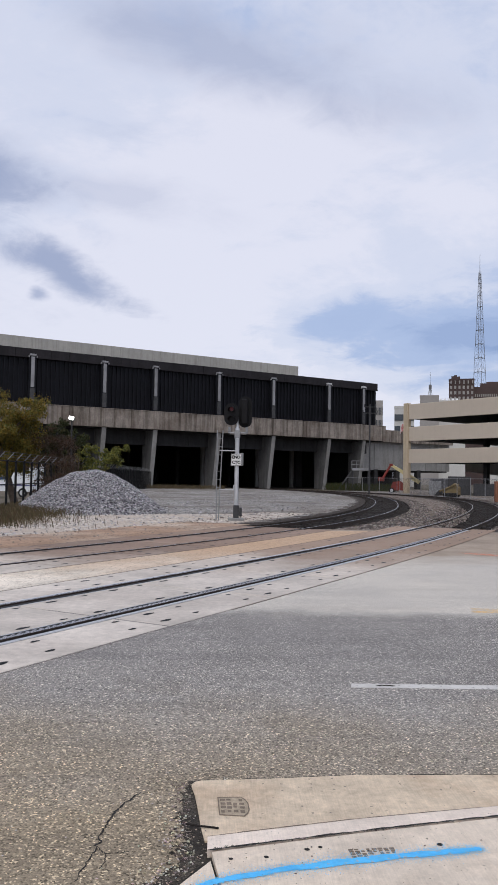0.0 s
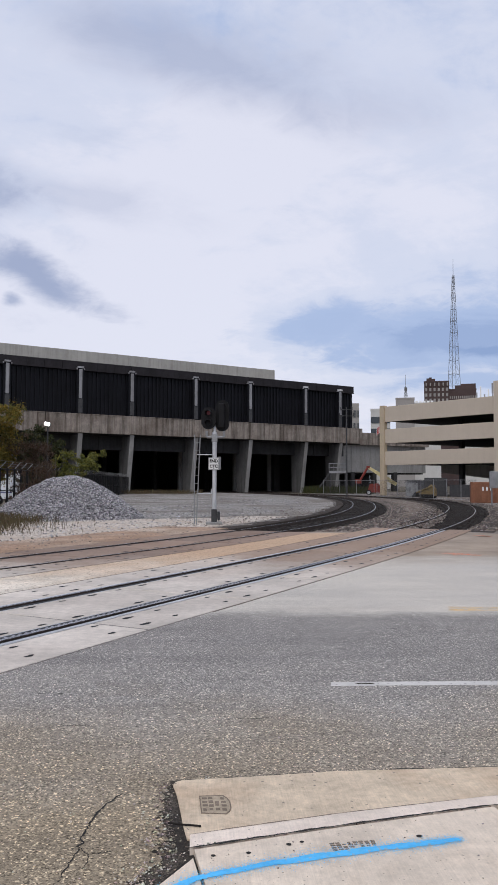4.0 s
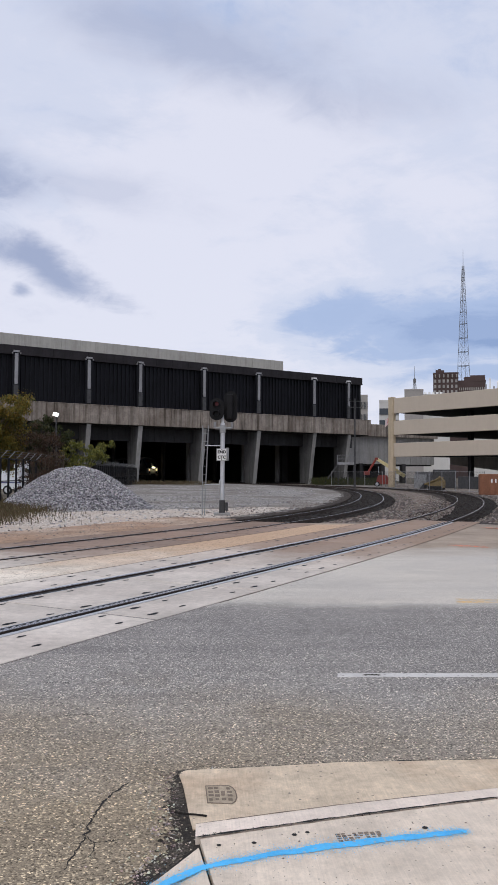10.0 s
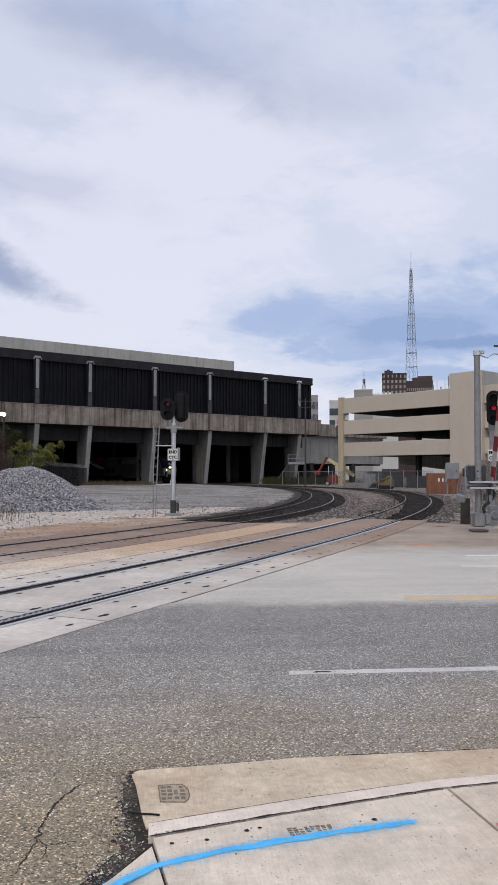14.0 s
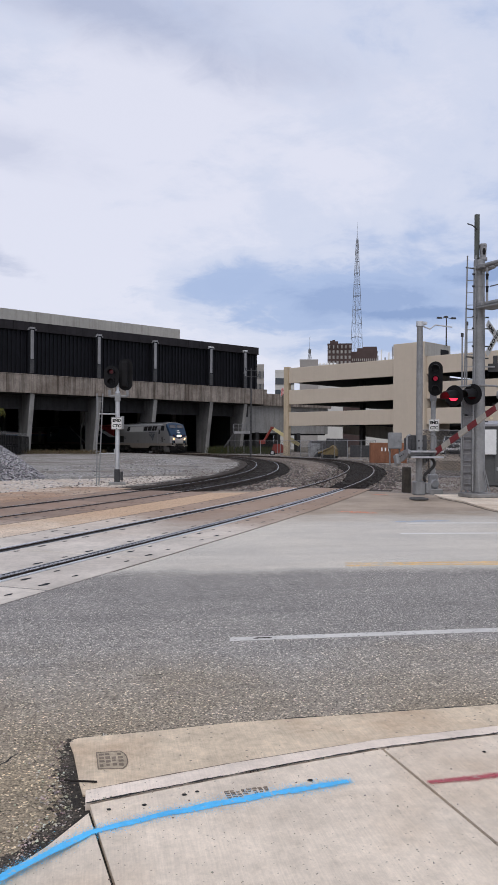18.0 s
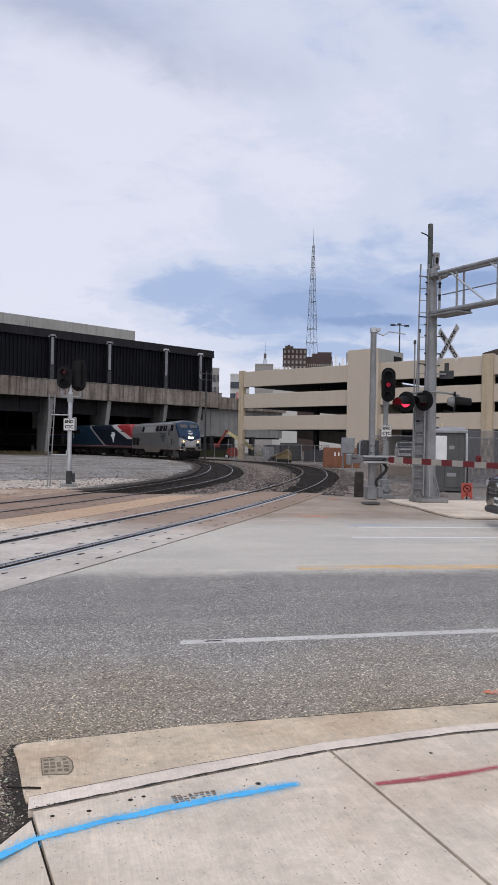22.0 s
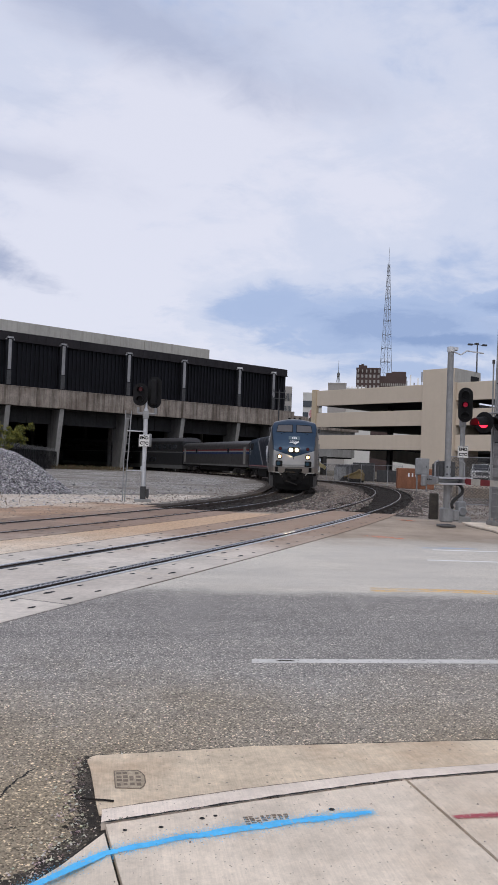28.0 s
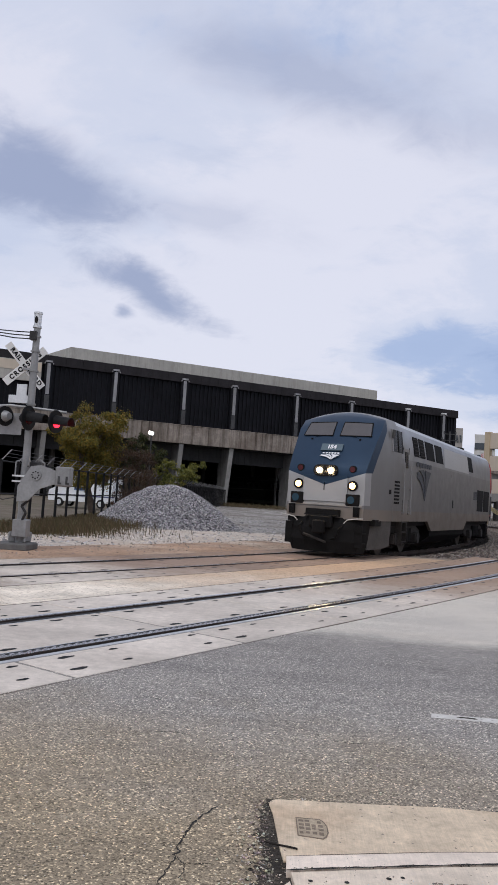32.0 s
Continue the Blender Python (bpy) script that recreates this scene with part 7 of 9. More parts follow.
scattered("yard_stones", "loose grey stones on the gravel yard", 2600, beside(INNER, 8, 70, -13, -4.3, -0.02), (0.02, 0.03, 0.04, 0.06), PEBBLE, 21)
scattered("shoulder_stones", "loose stones along the far track", 1500, beside(INNER, -8, 40, -4.6, -1.9, -0.01), (0.02, 0.03, 0.045), BROWNSTONE, 22)
scattered("ballast_stones", "coarse brown ballast stones", 5200, beside(INNER, 17.5, 75, 1.5, 4.6, -0.045), (0.03, 0.04, 0.05, 0.065), BROWNSTONE, 23)
scattered("outer_ballast_stones", "coarse brown ballast stones", 3600, beside(OUTER, 25.5, 75, 1.4, 6.0, -0.035), (0.03, 0.04, 0.05, 0.07), BROWNSTONE, 24)
scattered("track_stones", "dark stones between the rails", 5200, beside(INNER, 17.6, 75, -2.4, 2.9, -0.105), (0.03, 0.04, 0.05), island_mat("dark_stones", ((0.012, 0.010, 0.009), (0.034, 0.028, 0.024), (0.065, 0.053, 0.045), (0.02, 0.016, 0.014))), 25)
scattered("outer_track_stones", "dark stones between the rails", 5200, beside(OUTER, 24.8, 75, -2.6, 2.6, -0.105), (0.03, 0.04, 0.05), bpy.data.materials["dark_stones"], 26)


def leaves(centres, rng, size, per):
    """Small folded leaves round clump centres of x, y, z, radius."""
    V, F = [], []
    for cx, cy, cz, r in centres:
        for _ in range(per):
            d = Vector((rng.gauss(0, 1), rng.gauss(0, 1), rng.gauss(0, 0.5)))
            d = d.normalized() * r * rng.random() ** 0.45
            p = Vector((cx, cy, cz)) + d
            q = Euler((rng.uniform(0, 6.28), rng.uniform(0, 6.28), rng.uniform(0, 6.28))).to_matrix()
            s = size * rng.uniform(0.6, 1.3)
            b = len(V)
            for v in ((-s, 0, 0), (0, s * 0.5, s * 0.15), (s, 0, 0), (0, -s * 0.5, s * 0.15)):
                V.append(tuple(p + q @ Vector(v)))
            F.append((b, b + 1, b + 2, b + 3))
    return V, F


BARK = mat("grey_brown_bark", (0.09, 0.07, 0.055), 0.95, var=0.3, scale=4, fine=30, bump=0.6)


def tree(name, label, x, y, h, spread, cols, seed, bare=0.35, leaf=0.09, clumps=46, per=95, category="tree", stems=1, low=0.12, clump=1.0):
    rng = random.Random(seed)
    e = thing(name, label, category, pose(x, y, -0.05))
    bm = bmesh.new()
    tips = []
    for k in range(stems):
        lean = Vector((rng.uniform(-0.25, 0.25), rng.uniform(-0.2, 0.2), 1)).normalized()
        base = Vector((rng.uniform(-0.25, 0.25) * (stems > 1) * stems * 0.4, rng.uniform(-0.2, 0.2) * (stems > 1), 0))
        top = base + lean * h * 0.55
        tube(bm, base, top, 0.035 * h / max(1, stems ** 0.7), 0.018 * h / max(1, stems ** 0.7), n=8)
        for i in range(12 // max(1, stems - 1) if stems > 1 else 13):
            u = bare + (1 - bare) * rng.random()
            a = rng.uniform(0, 6.283)
            p = base.lerp(top, u)
            q = p + Vector((math.cos(a) * spread * rng.uniform(0.35, 0.85), math.sin(a) * spread * rng.uniform(0.35, 0.85), h * rng.uniform(0.12, 0.38)))
            mid = p.lerp(q, 0.5) + Vector((0, 0, h * 0.04))
            tube(bm, p, mid, 0.012 * h / stems ** 0.5, 0.008 * h / stems ** 0.5, n=6)
            tube(bm, mid, q, 0.008 * h / stems ** 0.5, 0.003 * h / stems ** 0.5, n=5)
            tips += [q, mid]
    part("trunk", bm, BARK, e)
    cs = []
    while len(cs) < clumps:
        t = rng.choice(tips) + Vector((rng.gauss(0, 0.16), rng.gauss(0, 0.16), rng.gauss(0, 0.10))) * spread
        r = spread * rng.uniform(0.13, 0.30) * clump
        if t.z > h * 1.02 - r * 0.5 or t.z < h * low:
            continue
        cs.append((t.x, t.y, t.z, r))
    V, F = leaves(cs, rng, leaf, per)
    me = bpy.data.meshes.new("crown")
    me.from_pydata(V, [], F)
    me.materials.append(leaf_mat(name + "_leaf", cols))
    o = new("crown", me)
    o.parent = e
    return e


AUTUMN = ((0.11, 0.12, 0.025), (0.30, 0.20, 0.03), (0.065, 0.095, 0.025), (0.34, 0.21, 0.03), (0.08, 0.105, 0.028))
GREEN = ((0.08, 0.10, 0.035), (0.15, 0.17, 0.04), (0.28, 0.26, 0.05), (0.10, 0.12, 0.035), (0.38, 0.34, 0.07))
RUST = ((0.05, 0.03, 0.022), (0.09, 0.05, 0.03), (0.06, 0.045, 0.03), (0.12, 0.06, 0.03))
DEEP = ((0.03, 0.045, 0.018), (0.06, 0.075, 0.022), (0.045, 0.05, 0.02), (0.10, 0.085, 0.025))
tree("autumn_tree", "small tree with yellow-green autumn leaves behind the fence", -11.85, 45.5, 6.8, 2.6, AUTUMN, 31, 0.30, 0.066, 210, 230, low=0.24, clump=0.75)
tree("green_tree", "slender dark green tree beside the lamp post", -9.9, 48.5, 5.8, 1.7, DEEP, 33, 0.2, 0.07, 80, 150, clump=0.8)
tree("brown_shrub", "dry reddish-brown shrub at the fence", -8.7, 44.5, 5.1, 1.7, RUST, 34, 0.1, 0.045, 90, 70, "shrub", 9)
tree("brown_shrub", "dry reddish-brown shrub at the fence", -8.9, 41.5, 3.0, 1.1, RUST, 35, 0.1, 0.05, 36, 50, "shrub", 7)
tree("leafy_shrub", "yellow-green leafy shrub behind the stone heap", -8.2, 52.0, 4.5, 1.9, GREEN, 36, 0.1, 0.065, 90, 90, "shrub", 8, clump=0.62)
tree("leafy_shrub", "yellow-green leafy shrub behind the stone heap", -9.6, 50.0, 3.6, 1.3, AUTUMN, 37, 0.1, 0.065, 50, 110, "shrub", 5, clump=0.7)


def weeds(name, label, count, area, h0, h1, cols, seed):
    rng = random.Random(seed)
    V, F = [], []
    for _ in range(count):
        x, y, z = area(rng)
        h, a = rng.uniform(h0, h1), rng.uniform(0, 6.283)
        lx, ly = math.cos(a) * h * rng.uniform(0.1, 0.5), math.sin(a) * h * rng.uniform(0.1, 0.5)
        w = 0.005 + 0.008 * rng.random()
        b = len(V)
        V += [(x - w * math.sin(a), y + w * math.cos(a), z), (x + w * math.sin(a), y - w * math.cos(a), z), (x + lx * 0.5 + w * 0.6, y + ly * 0.5, z + h * 0.65), (x + lx, y + ly, z + h)]
        F += [(b, b + 1, b + 2), (b, b + 2, b + 3)]
    many(name, V, F, island_mat(name + "_blades", cols), label, "grass")


def by_fence(rng):
    y = rng.uniform(23.5, 44)
    return -9.35 + abs(rng.gauss(0, 1.0)) * (1.6 if y < 34 else 0.9) - 0.35, y, -0.04


DRY = ((0.085, 0.058, 0.035), (0.15, 0.11, 0.06), (0.075, 0.075, 0.03), (0.11, 0.07, 0.042), (0.24, 0.20, 0.115))
weeds("dry_weeds", "tall dry brown weeds along the fence", 27000, by_fence, 0.07, 0.40, DRY, 41)
weeds("sparse_weeds", "sparse weeds at the building's edge", 1800, lambda r: (r.uniform(-10, 1), r.uniform(100, 109), -0.04), 0.2, 0.7, DRY, 42)
weeds("green_weeds", "low green weeds under the building's end", 3000, lambda r: (r.uniform(16, 26), r.uniform(108, 116), -0.05), 0.3, 1.3, DEEP, 43)
weeds("lot_tufts", "dry tufts scattered in the gravel", 900, lambda r: (r.uniform(-9, -7), r.uniform(22, 30), -0.03), 0.06, 0.2, DRY, 44)


def yard_fence():
    f = thing("yard_fence", "black steel fence with angled barbed-wire arms", "fence", pose(-9.35, 24, -0.05))
    n = 57
    bm = bmesh.new()
    tube(bm, (0, 0, 0), (0, 0, 2.3), 0.055, n=8)
    post = finish(bm, "post", BLACKP)
    bm = bmesh.new()
    tube(bm, (0, 0, 2.28), (0.30, 0, 2.62), 0.018, n=5)
    arm = finish(bm, "barb_arm", STRIP)
    for k in range(n):
        p = share("post", post, pose(0, k * 1.5, 0), f)
        share("barb_arm", arm, pose(0, 0, 0), p)
    for z in (0.15, 1.2, 2.25):
        bm = bmesh.new()
        tube(bm, (0, 0, z), (0, (n - 1) * 1.5, z), 0.025, n=6)
        part("rail", bm, BLACKP, f)
    for k, (dx, dz) in enumerate(((0.1, 2.4), (0.2, 2.5), (0.3, 2.62))):
        bm = bmesh.new()
        tube(bm, (dx, 0, dz), (dx, (n - 1) * 1.5, dz), 0.008, n=4)
        part("barbed_wire", bm, DARKST, f)
    V, F = [], []
    y = 19.0
    while y < (n - 1) * 1.5:
        w = 0.011
        b = len(V)
        V += [(0, y - w, 0.1), (0, y + w, 0.1), (0, y + w, 2.25), (0, y - w, 2.25)]
        F.append((b, b + 1, b + 2, b + 3))
        y += 0.16 if y < 40 else 0.10
    me = bpy.data.meshes.new("picket")
    me.from_pydata(V, [], F)
    me.materials.append(BLACKP)
    o = new("picket", me)
    o.parent = f
    tagged(o, kind="stuff")


yard_fence()


def lamp_post():
    e = thing("lamp_post", "thin lamp post with a lit white floodlight", "street lamp", pose(-8.78, 46.2, -0.05))
    bm = bmesh.new()
    tube(bm, (0, 0, 0), (0, 0, 4.95), 0.055, 0.045, n=10)
    part("pole", bm, DARKST, e)
    bm = bmesh.new()
    box(bm, (0.0, -0.1, 5.04), (0.36, 0.2, 0.26))
    hd = part("lamp_head", bm, STRIP, e, bevel=0.03)
    hd.matrix_basis = Matrix.Translation((0, 0, 5.04)) @ Matrix.Rotation(radians(14), 4, "Y") @ Matrix.Translation((0, 0, -5.04))
    bm = bmesh.new()
    box(bm, (0, -0.215, 5.04), (0.30, 0.03, 0.20))
    part("lamp_glass", bm, glow("floodlight_glass", (1.0, 0.95, 0.88), 6.0), hd, "glowing white glass")


lamp_post()

VANW = mat("white_van_paint", (0.72, 0.74, 0.76), 0.3, var=0.04, scale=1, bump=0.02)
TYRE = mat("tyre_rubber", (0.015, 0.015, 0.015), 0.85, var=0.3, bump=0.2)


def wheel(parent, x, y, r):
    bm = bmesh.new()
    tube(bm, (0, -0.12, 0), (0, 0.12, 0), r, n=24)
    w = part("wheel", bm, TYRE, parent, bevel=0.03)
    w.location = (x, y, r)
    bm = bmesh.new()
    tube(bm, (0, -0.13, 0), (0, 0.13, 0), r * 0.6, n=16)
    part("rim", bm, ALU, w)


def delivery_van():
    e = thing("delivery_van", "white delivery van with a blue eagle-like emblem panel", "van", pose(-15.5, 57.4, -0.06, 0, 0, 168) @ Matrix.Scale(0.92, 4))
    bm = bmesh.new()
    side = [(-2.75, 0.45), (-2.75, 2.5), (-2.4, 2.68), (1.0, 2.68), (1.45, 2.5), (2.1, 1.65), (2.85, 1.3), (2.95, 0.75), (2.9, 0.45)]
    loft(bm, [[(x, y * (0.9 if z > 2.3 else 1.0), z) for x, z in side] for y in (-0.98, 0.98)])
    part("body", bm, VANW, e, bevel=0.06)
    for y in (-0.985, 0.985):
        bm = bmesh.new()
        loft(bm, [[(x, yy, z) for x, z in ((1.0, 1.55), (1.0, 2.25), (1.3, 2.25), (1.85, 1.6))] for yy in (y - 0.02, y + 0.02)])
        part("side_window", bm, GLASS_DK, e)
        bm = bmesh.new()
        box(bm, (0.05, y, 1.75), (1.1, 0.03, 0.75))
        part("emblem_panel", bm, mat("blue_emblem", (0.05, 0.10, 0.24), 0.4, var=0.05, bump=0), e, "dark blue emblem panel")
        bm = bmesh.new()
        loft(bm, [[(x, yy, z) for x, z in ((-0.4, 1.58), (0.5, 1.56), (0.0, 1.75), (0.45, 1.95), (-0.45, 1.98))] for yy in (y - 0.025, y + 0.025)])
        part("emblem_shape", bm, VANW, e)
        bm = bmesh.new()
        box(bm, (-0.3, y, 0.95), (5.2, 0.03, 0.10))
        part("stripe", bm, mat("blue_red_stripe", (0.10, 0.10, 0.22), 0.5, var=0.05, bump=0), e)
    bm = bmesh.new()
    loft(bm, [[(x, y, z) for x, z in ((1.5, 2.44), (2.08, 1.70), (2.11, 1.72), (1.53, 2.46))] for y in (-0.85, 0.85)])
    part("windshield", bm, GLASS_DK, e)
    for x in (-1.8, 1.9):
        for y in (-0.9, 0.9):
            wheel(e, x, y, 0.36)


delivery_van()


# ---- beside the garage and the right-hand side ----
RUSTM = mat("rusty_steel", (0.24, 0.105, 0.06), 0.85, var=0.25, scale=1.2, fine=12, bump=0.3, streak=0.5)
LIFTRED = mat("lift_orange_red", (0.22, 0.035, 0.025), 0.45, var=0.12, scale=2, bump=0.05)
BOOMY = mat("pale_yellow_boom", (0.62, 0.54, 0.28), 0.45, var=0.1, scale=2, bump=0.05)
LOADY = mat("machine_yellow", (0.22, 0.16, 0.07), 0.55, var=0.15, scale=2, bump=0.1)
BRICK = mat("dark_red_brick", (0.085, 0.058, 0.054), 0.9, var=0.15, scale=0.1, fine=1.5, bump=0.1)
STONEB = mat("grey_stone_block", (0.33, 0.31, 0.29), 0.9, var=0.1, scale=0.1, fine=2, bump=0.1)
TOWERM = mat("mast_red_grey", (0.15, 0.15, 0.15), 0.6, 0.3, var=0.1, bump=0)
FARGLASS = mat("far_window_glass", (0.05, 0.06, 0.07), 0.2, var=0.1, bump=0, spec=0.5)
PALEB = mat("pale_office_wall", (0.58, 0.57, 0.54), 0.85, var=0.06, scale=0.1, fine=2, bump=0.05)


def bearing(az, dist):
    return dist * math.sin(radians(az)), dist * math.cos(radians(az))


def viaduct_wall():
    e = thing("viaduct_wall", "grey concrete viaduct wall behind the parking garage", "wall", BPOSE, kind="structure")
    for k in range(4):
        bm = bmesh.new()
        box(bm, (54.4 + 6.6 * k, 9, 9.85), (6.55, 0.6, 2.3))
        part("parapet_panel", bm, CONC, e, bevel=0.02)
        bm = bmesh.new()
        box(bm, (54.4 + 6.6 * k, 10, 6.1), (6.55, 0.6, 5.3))
        part("wall_panel", bm, CONC_PLAIN, e, bevel=0.02)
    # underpass and piers: shade painted in with near-black materials
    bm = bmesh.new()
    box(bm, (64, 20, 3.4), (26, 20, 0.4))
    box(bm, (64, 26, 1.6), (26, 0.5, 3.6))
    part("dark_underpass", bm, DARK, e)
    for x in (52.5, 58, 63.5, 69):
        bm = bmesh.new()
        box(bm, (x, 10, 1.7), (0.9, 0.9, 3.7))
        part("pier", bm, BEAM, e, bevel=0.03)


viaduct_wall()
# dark floor sheet added so the ground below the building looks shaded
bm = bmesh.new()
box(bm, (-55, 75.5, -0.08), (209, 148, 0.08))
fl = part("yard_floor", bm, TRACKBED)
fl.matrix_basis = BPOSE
tagged(fl, "dark ballast floor that stands in for shade under the building", "floor", "", "structure")


def chain_fence(name, label, p, q, h, z0=-0.06, step=2.4, mesh_step=0.11, w=0.006, wire=None):
    p, q = Vector((*p, z0)), Vector((*q, z0))
    L = (q - p).length
    d = (q - p).normalized()
    e = thing(name, label, "fence", Matrix.Translation(p) @ Matrix.Rotation(math.atan2(d.y, d.x), 4, "Z"))
    bm = bmesh.new()
    tube(bm, (0, 0, 0), (0, 0, h + 0.06), 0.032, n=7)
    post = finish(bm, "post", STRIP)
    n = max(1, round(L / step))
    for k in range(n + 1):
        share("post", post, pose(L * k / n, 0, 0), e)
    for z in (0.08, h):
        bm = bmesh.new()
        tube(bm, (0, 0, z), (L, 0, z), 0.02, n=5)
        part("rail", bm, STRIP, e)
    V, F = [], []
    k = -h
    while k < L:
        for s in (1, -1):
            x0, x1 = (k, k + h) if s > 0 else (k + h, k)
            z0_, z1_ = 0.05, h
            if x0 < 0 or x0 > L or x1 < 0 or x1 > L:
                t0, t1 = sorted((max(0, min(1, (0 - x0) / (x1 - x0))), max(0, min(1, (L - x0) / (x1 - x0)))))
                xa, xb = x0 + (x1 - x0) * t0, x0 + (x1 - x0) * t1
                za, zb = z0_ + (z1_ - z0_) * t0, z0_ + (z1_ - z0_) * t1
            else:
                xa, xb, za, zb = x0, x1, z0_, z1_
            b = len(V)
            V += [(xa - w, 0, za), (xa + w, 0, za), (xb + w, 0, zb), (xb - w, 0, zb)]
            F.append((b, b + 1, b + 2, b + 3))
        k += mesh_step
    me = bpy.data.meshes.new("chain_mesh")
    me.from_pydata(V, [], F)
    me.materials.append(wire or DARKST)
    o = new("chain_mesh", me)
    o.parent = e
    return e


chain_fence("site_fence", "chain-link construction fence beside the track", bearing(13.4, 88), bearing(20.4, 72), 1.9)
chain_fence("site_fence", "chain-link construction fence near the viaduct", bearing(9.5, 104), bearing(13.2, 99), 1.9)
chain_fence("side_fence", "grey chain-link fence behind the signal cabinet", (14.8, 34.0), (24.5, 34.5), 2.3, mesh_step=0.07, w=0.010, wire=DARKST)
chain_fence("side_fence", "grey chain-link fence behind the signal cabinet", (17.2, 29.9), (40, 24.5), 2.5, mesh_step=0.065, w=0.011, wire=CONDUIT)
chain_fence("garage_fence", "chain-link fence along the garage front", bearing(22, 70), bearing(30, 52), 1.9)


def boom_lift():
    x, y = bearing(13.35, 101)
    e = thing("boom_lift", "red boom lift with a long pale yellow boom", "boom lift", pose(x, y, -0.05, 0, 0, -16) @ Matrix.Scale(0.76, 4))
    bm = bmesh.new()
    rings = [[(px, -1.1, 0.45), (px, 1.1, 0.45), (px, 1.1, z), (px, -1.1, z)] for px, z in ((-1.3, 1.0), (-1.0, 1.9), (0.3, 2.0), (1.3, 1.0))]
    loft(bm, rings)
    part("chassis", bm, LIFTRED, e, bevel=0.06)
    for px in (-1.2, 1.2):
        for py in (-1.0, 1.0):
            wheel(e, px, py, 0.45)
    bm = bmesh.new()
    tube(bm, (-2.9, 0.3, 2.2), (-1.4, 0.3, 4.75), 0.20, n=8)
    box(bm, (-3.0, 0.3, 2.3), (1.0, 0.7, 0.7))
    box(bm, (-1.35, 0.3, 4.75), (0.6, 0.5, 0.4))
    part("lower_arm", bm, LIFTRED, e, bevel=0.02)
    bm = bmesh.new()
    p, q = Vector((-1.3, 0.3, 4.7)), Vector((3.4, 0.3, 1.8))
    d = (q - p).normalized()
    up = Vector((-d.z, 0, d.x))
    loft(bm, [[c + up * k + Vector((0, s, 0)) for k, s in ((-w, -w * 0.7), (w, -w * 0.7), (w, w * 0.7), (-w, w * 0.7))] for c, w in ((p, 0.22), (p.lerp(q, 0.7), 0.36), (q, 0.30))])
    part("boom", bm, BOOMY, e, bevel=0.02)
    bm = bmesh.new()
    loft(bm, [[c + up * k + Vector((0, s, 0)) for k, s in ((w, -w * 0.6), (w + 0.03, -w * 0.6), (w + 0.03, w * 0.6), (w, w * 0.6))] for c, w in ((p, 0.22), (q, 0.31))])
    part("boom_top", bm, WHITEP, e, "white top plate of the boom")


boom_lift()


def platform():
    x, y = bearing(10.55, 112)
    e = thing("service_platform", "grey metal service platform with railings and a steep stair", "platform", pose(x, y, -0.05, 0, 0, -8))
    bm = bmesh.new()
    box(bm, (0, 0, 3.1), (2.5, 1.8, 0.35))
    part("deck_plate", bm, STRIP, e, bevel=0.02)
    for px in (-1.1, 1.1):
        for py in (-0.8, 0.8):
            bm = bmesh.new()
            tube(bm, (px, py, 0), (px, py, 3.0), 0.09, n=8)
            part("leg", bm, DARKST, e)
    for z in (3.75, 4.3):
        bm = bmesh.new()
        pipe(bm, [(-1.25, 0.9, z), (-1.25, -0.9, z), (1.25, -0.9, z), (1.25, 0.9, z)], 0.035, 6)
        part("rail", bm, GALV, e)
    for px, py in ((-1.25, -0.9), (-0.6, -0.9), (0, -0.9), (0.6, -0.9), (1.25, -0.9), (-1.25, 0.9), (1.25, 0.9)):
        bm = bmesh.new()
        tube(bm, (px, py, 3.2), (px, py, 4.3), 0.03, n=6)
        part("rail_post", bm, GALV, e)
    for py in (-0.5, 0.4):
        bm = bmesh.new()
        loft(bm, [[(px, py - 0.04, z), (px, py + 0.04, z), (px, py + 0.04, z + 0.32), (px, py - 0.04, z + 0.32)] for px, z in ((-1.2, 2.85), (-3.2, -0.1))])
        part("stair_stringer", bm, DARKST, e)
    for k in range(11):
        bm = bmesh.new()
        box(bm, (-1.35 - 0.17 * k, -0.05, 2.85 - 0.25 * k), (0.24, 0.9, 0.04))
        part("stair_tread", bm, DARKST, e)


platform()


def utility_pole():
    x, y = bearing(11.2, 88)
    e = thing("utility_pole", "thin dark utility pole with short crossarms", "pole", pose(x, y, -0.05))
    bm = bmesh.new()
    tube(bm, (0, 0, 0), (0, 0, 10.2), 0.11, 0.07, n=8)
    part("pole", bm, DARKST, e)
    for z, w in ((9.9, 1.3), (9.2, 1.6)):
        bm = bmesh.new()
        box(bm, (0, 0, z), (w, 0.08, 0.08))
        for k in (-1, 1):
            box(bm, (k * w / 2, 0, z + 0.15), (0.1, 0.1, 0.3))
        part("crossarm", bm, DARKST, e)


utility_pole()


def container():
    x, y = bearing(21.3, 66)
    e = thing("steel_container", "rusty red steel container with faint white marks", "container", pose(x, y, -0.05, 0, 0, -18))
    bm = bmesh.new()
    box(bm, (0, 0, 0.85), (3.0, 2.2, 1.7))
    part("body", bm, RUSTM, e, bevel=0.04)
    for k in range(9):
        bm = bmesh.new()
        box(bm, (-1.4 + 0.35 * k, -1.12, 0.85), (0.10, 0.05, 1.6))
        part("rib", bm, RUSTM, e)
    bm = bmesh.new()
    for k in range(3):
        box(bm, (-0.55 + 0.3 * k, -1.155, 1.15), (0.12, 0.02, 0.3))
    part("mark_bars", bm, WHITEP, e, "plain white mark bars")


container()


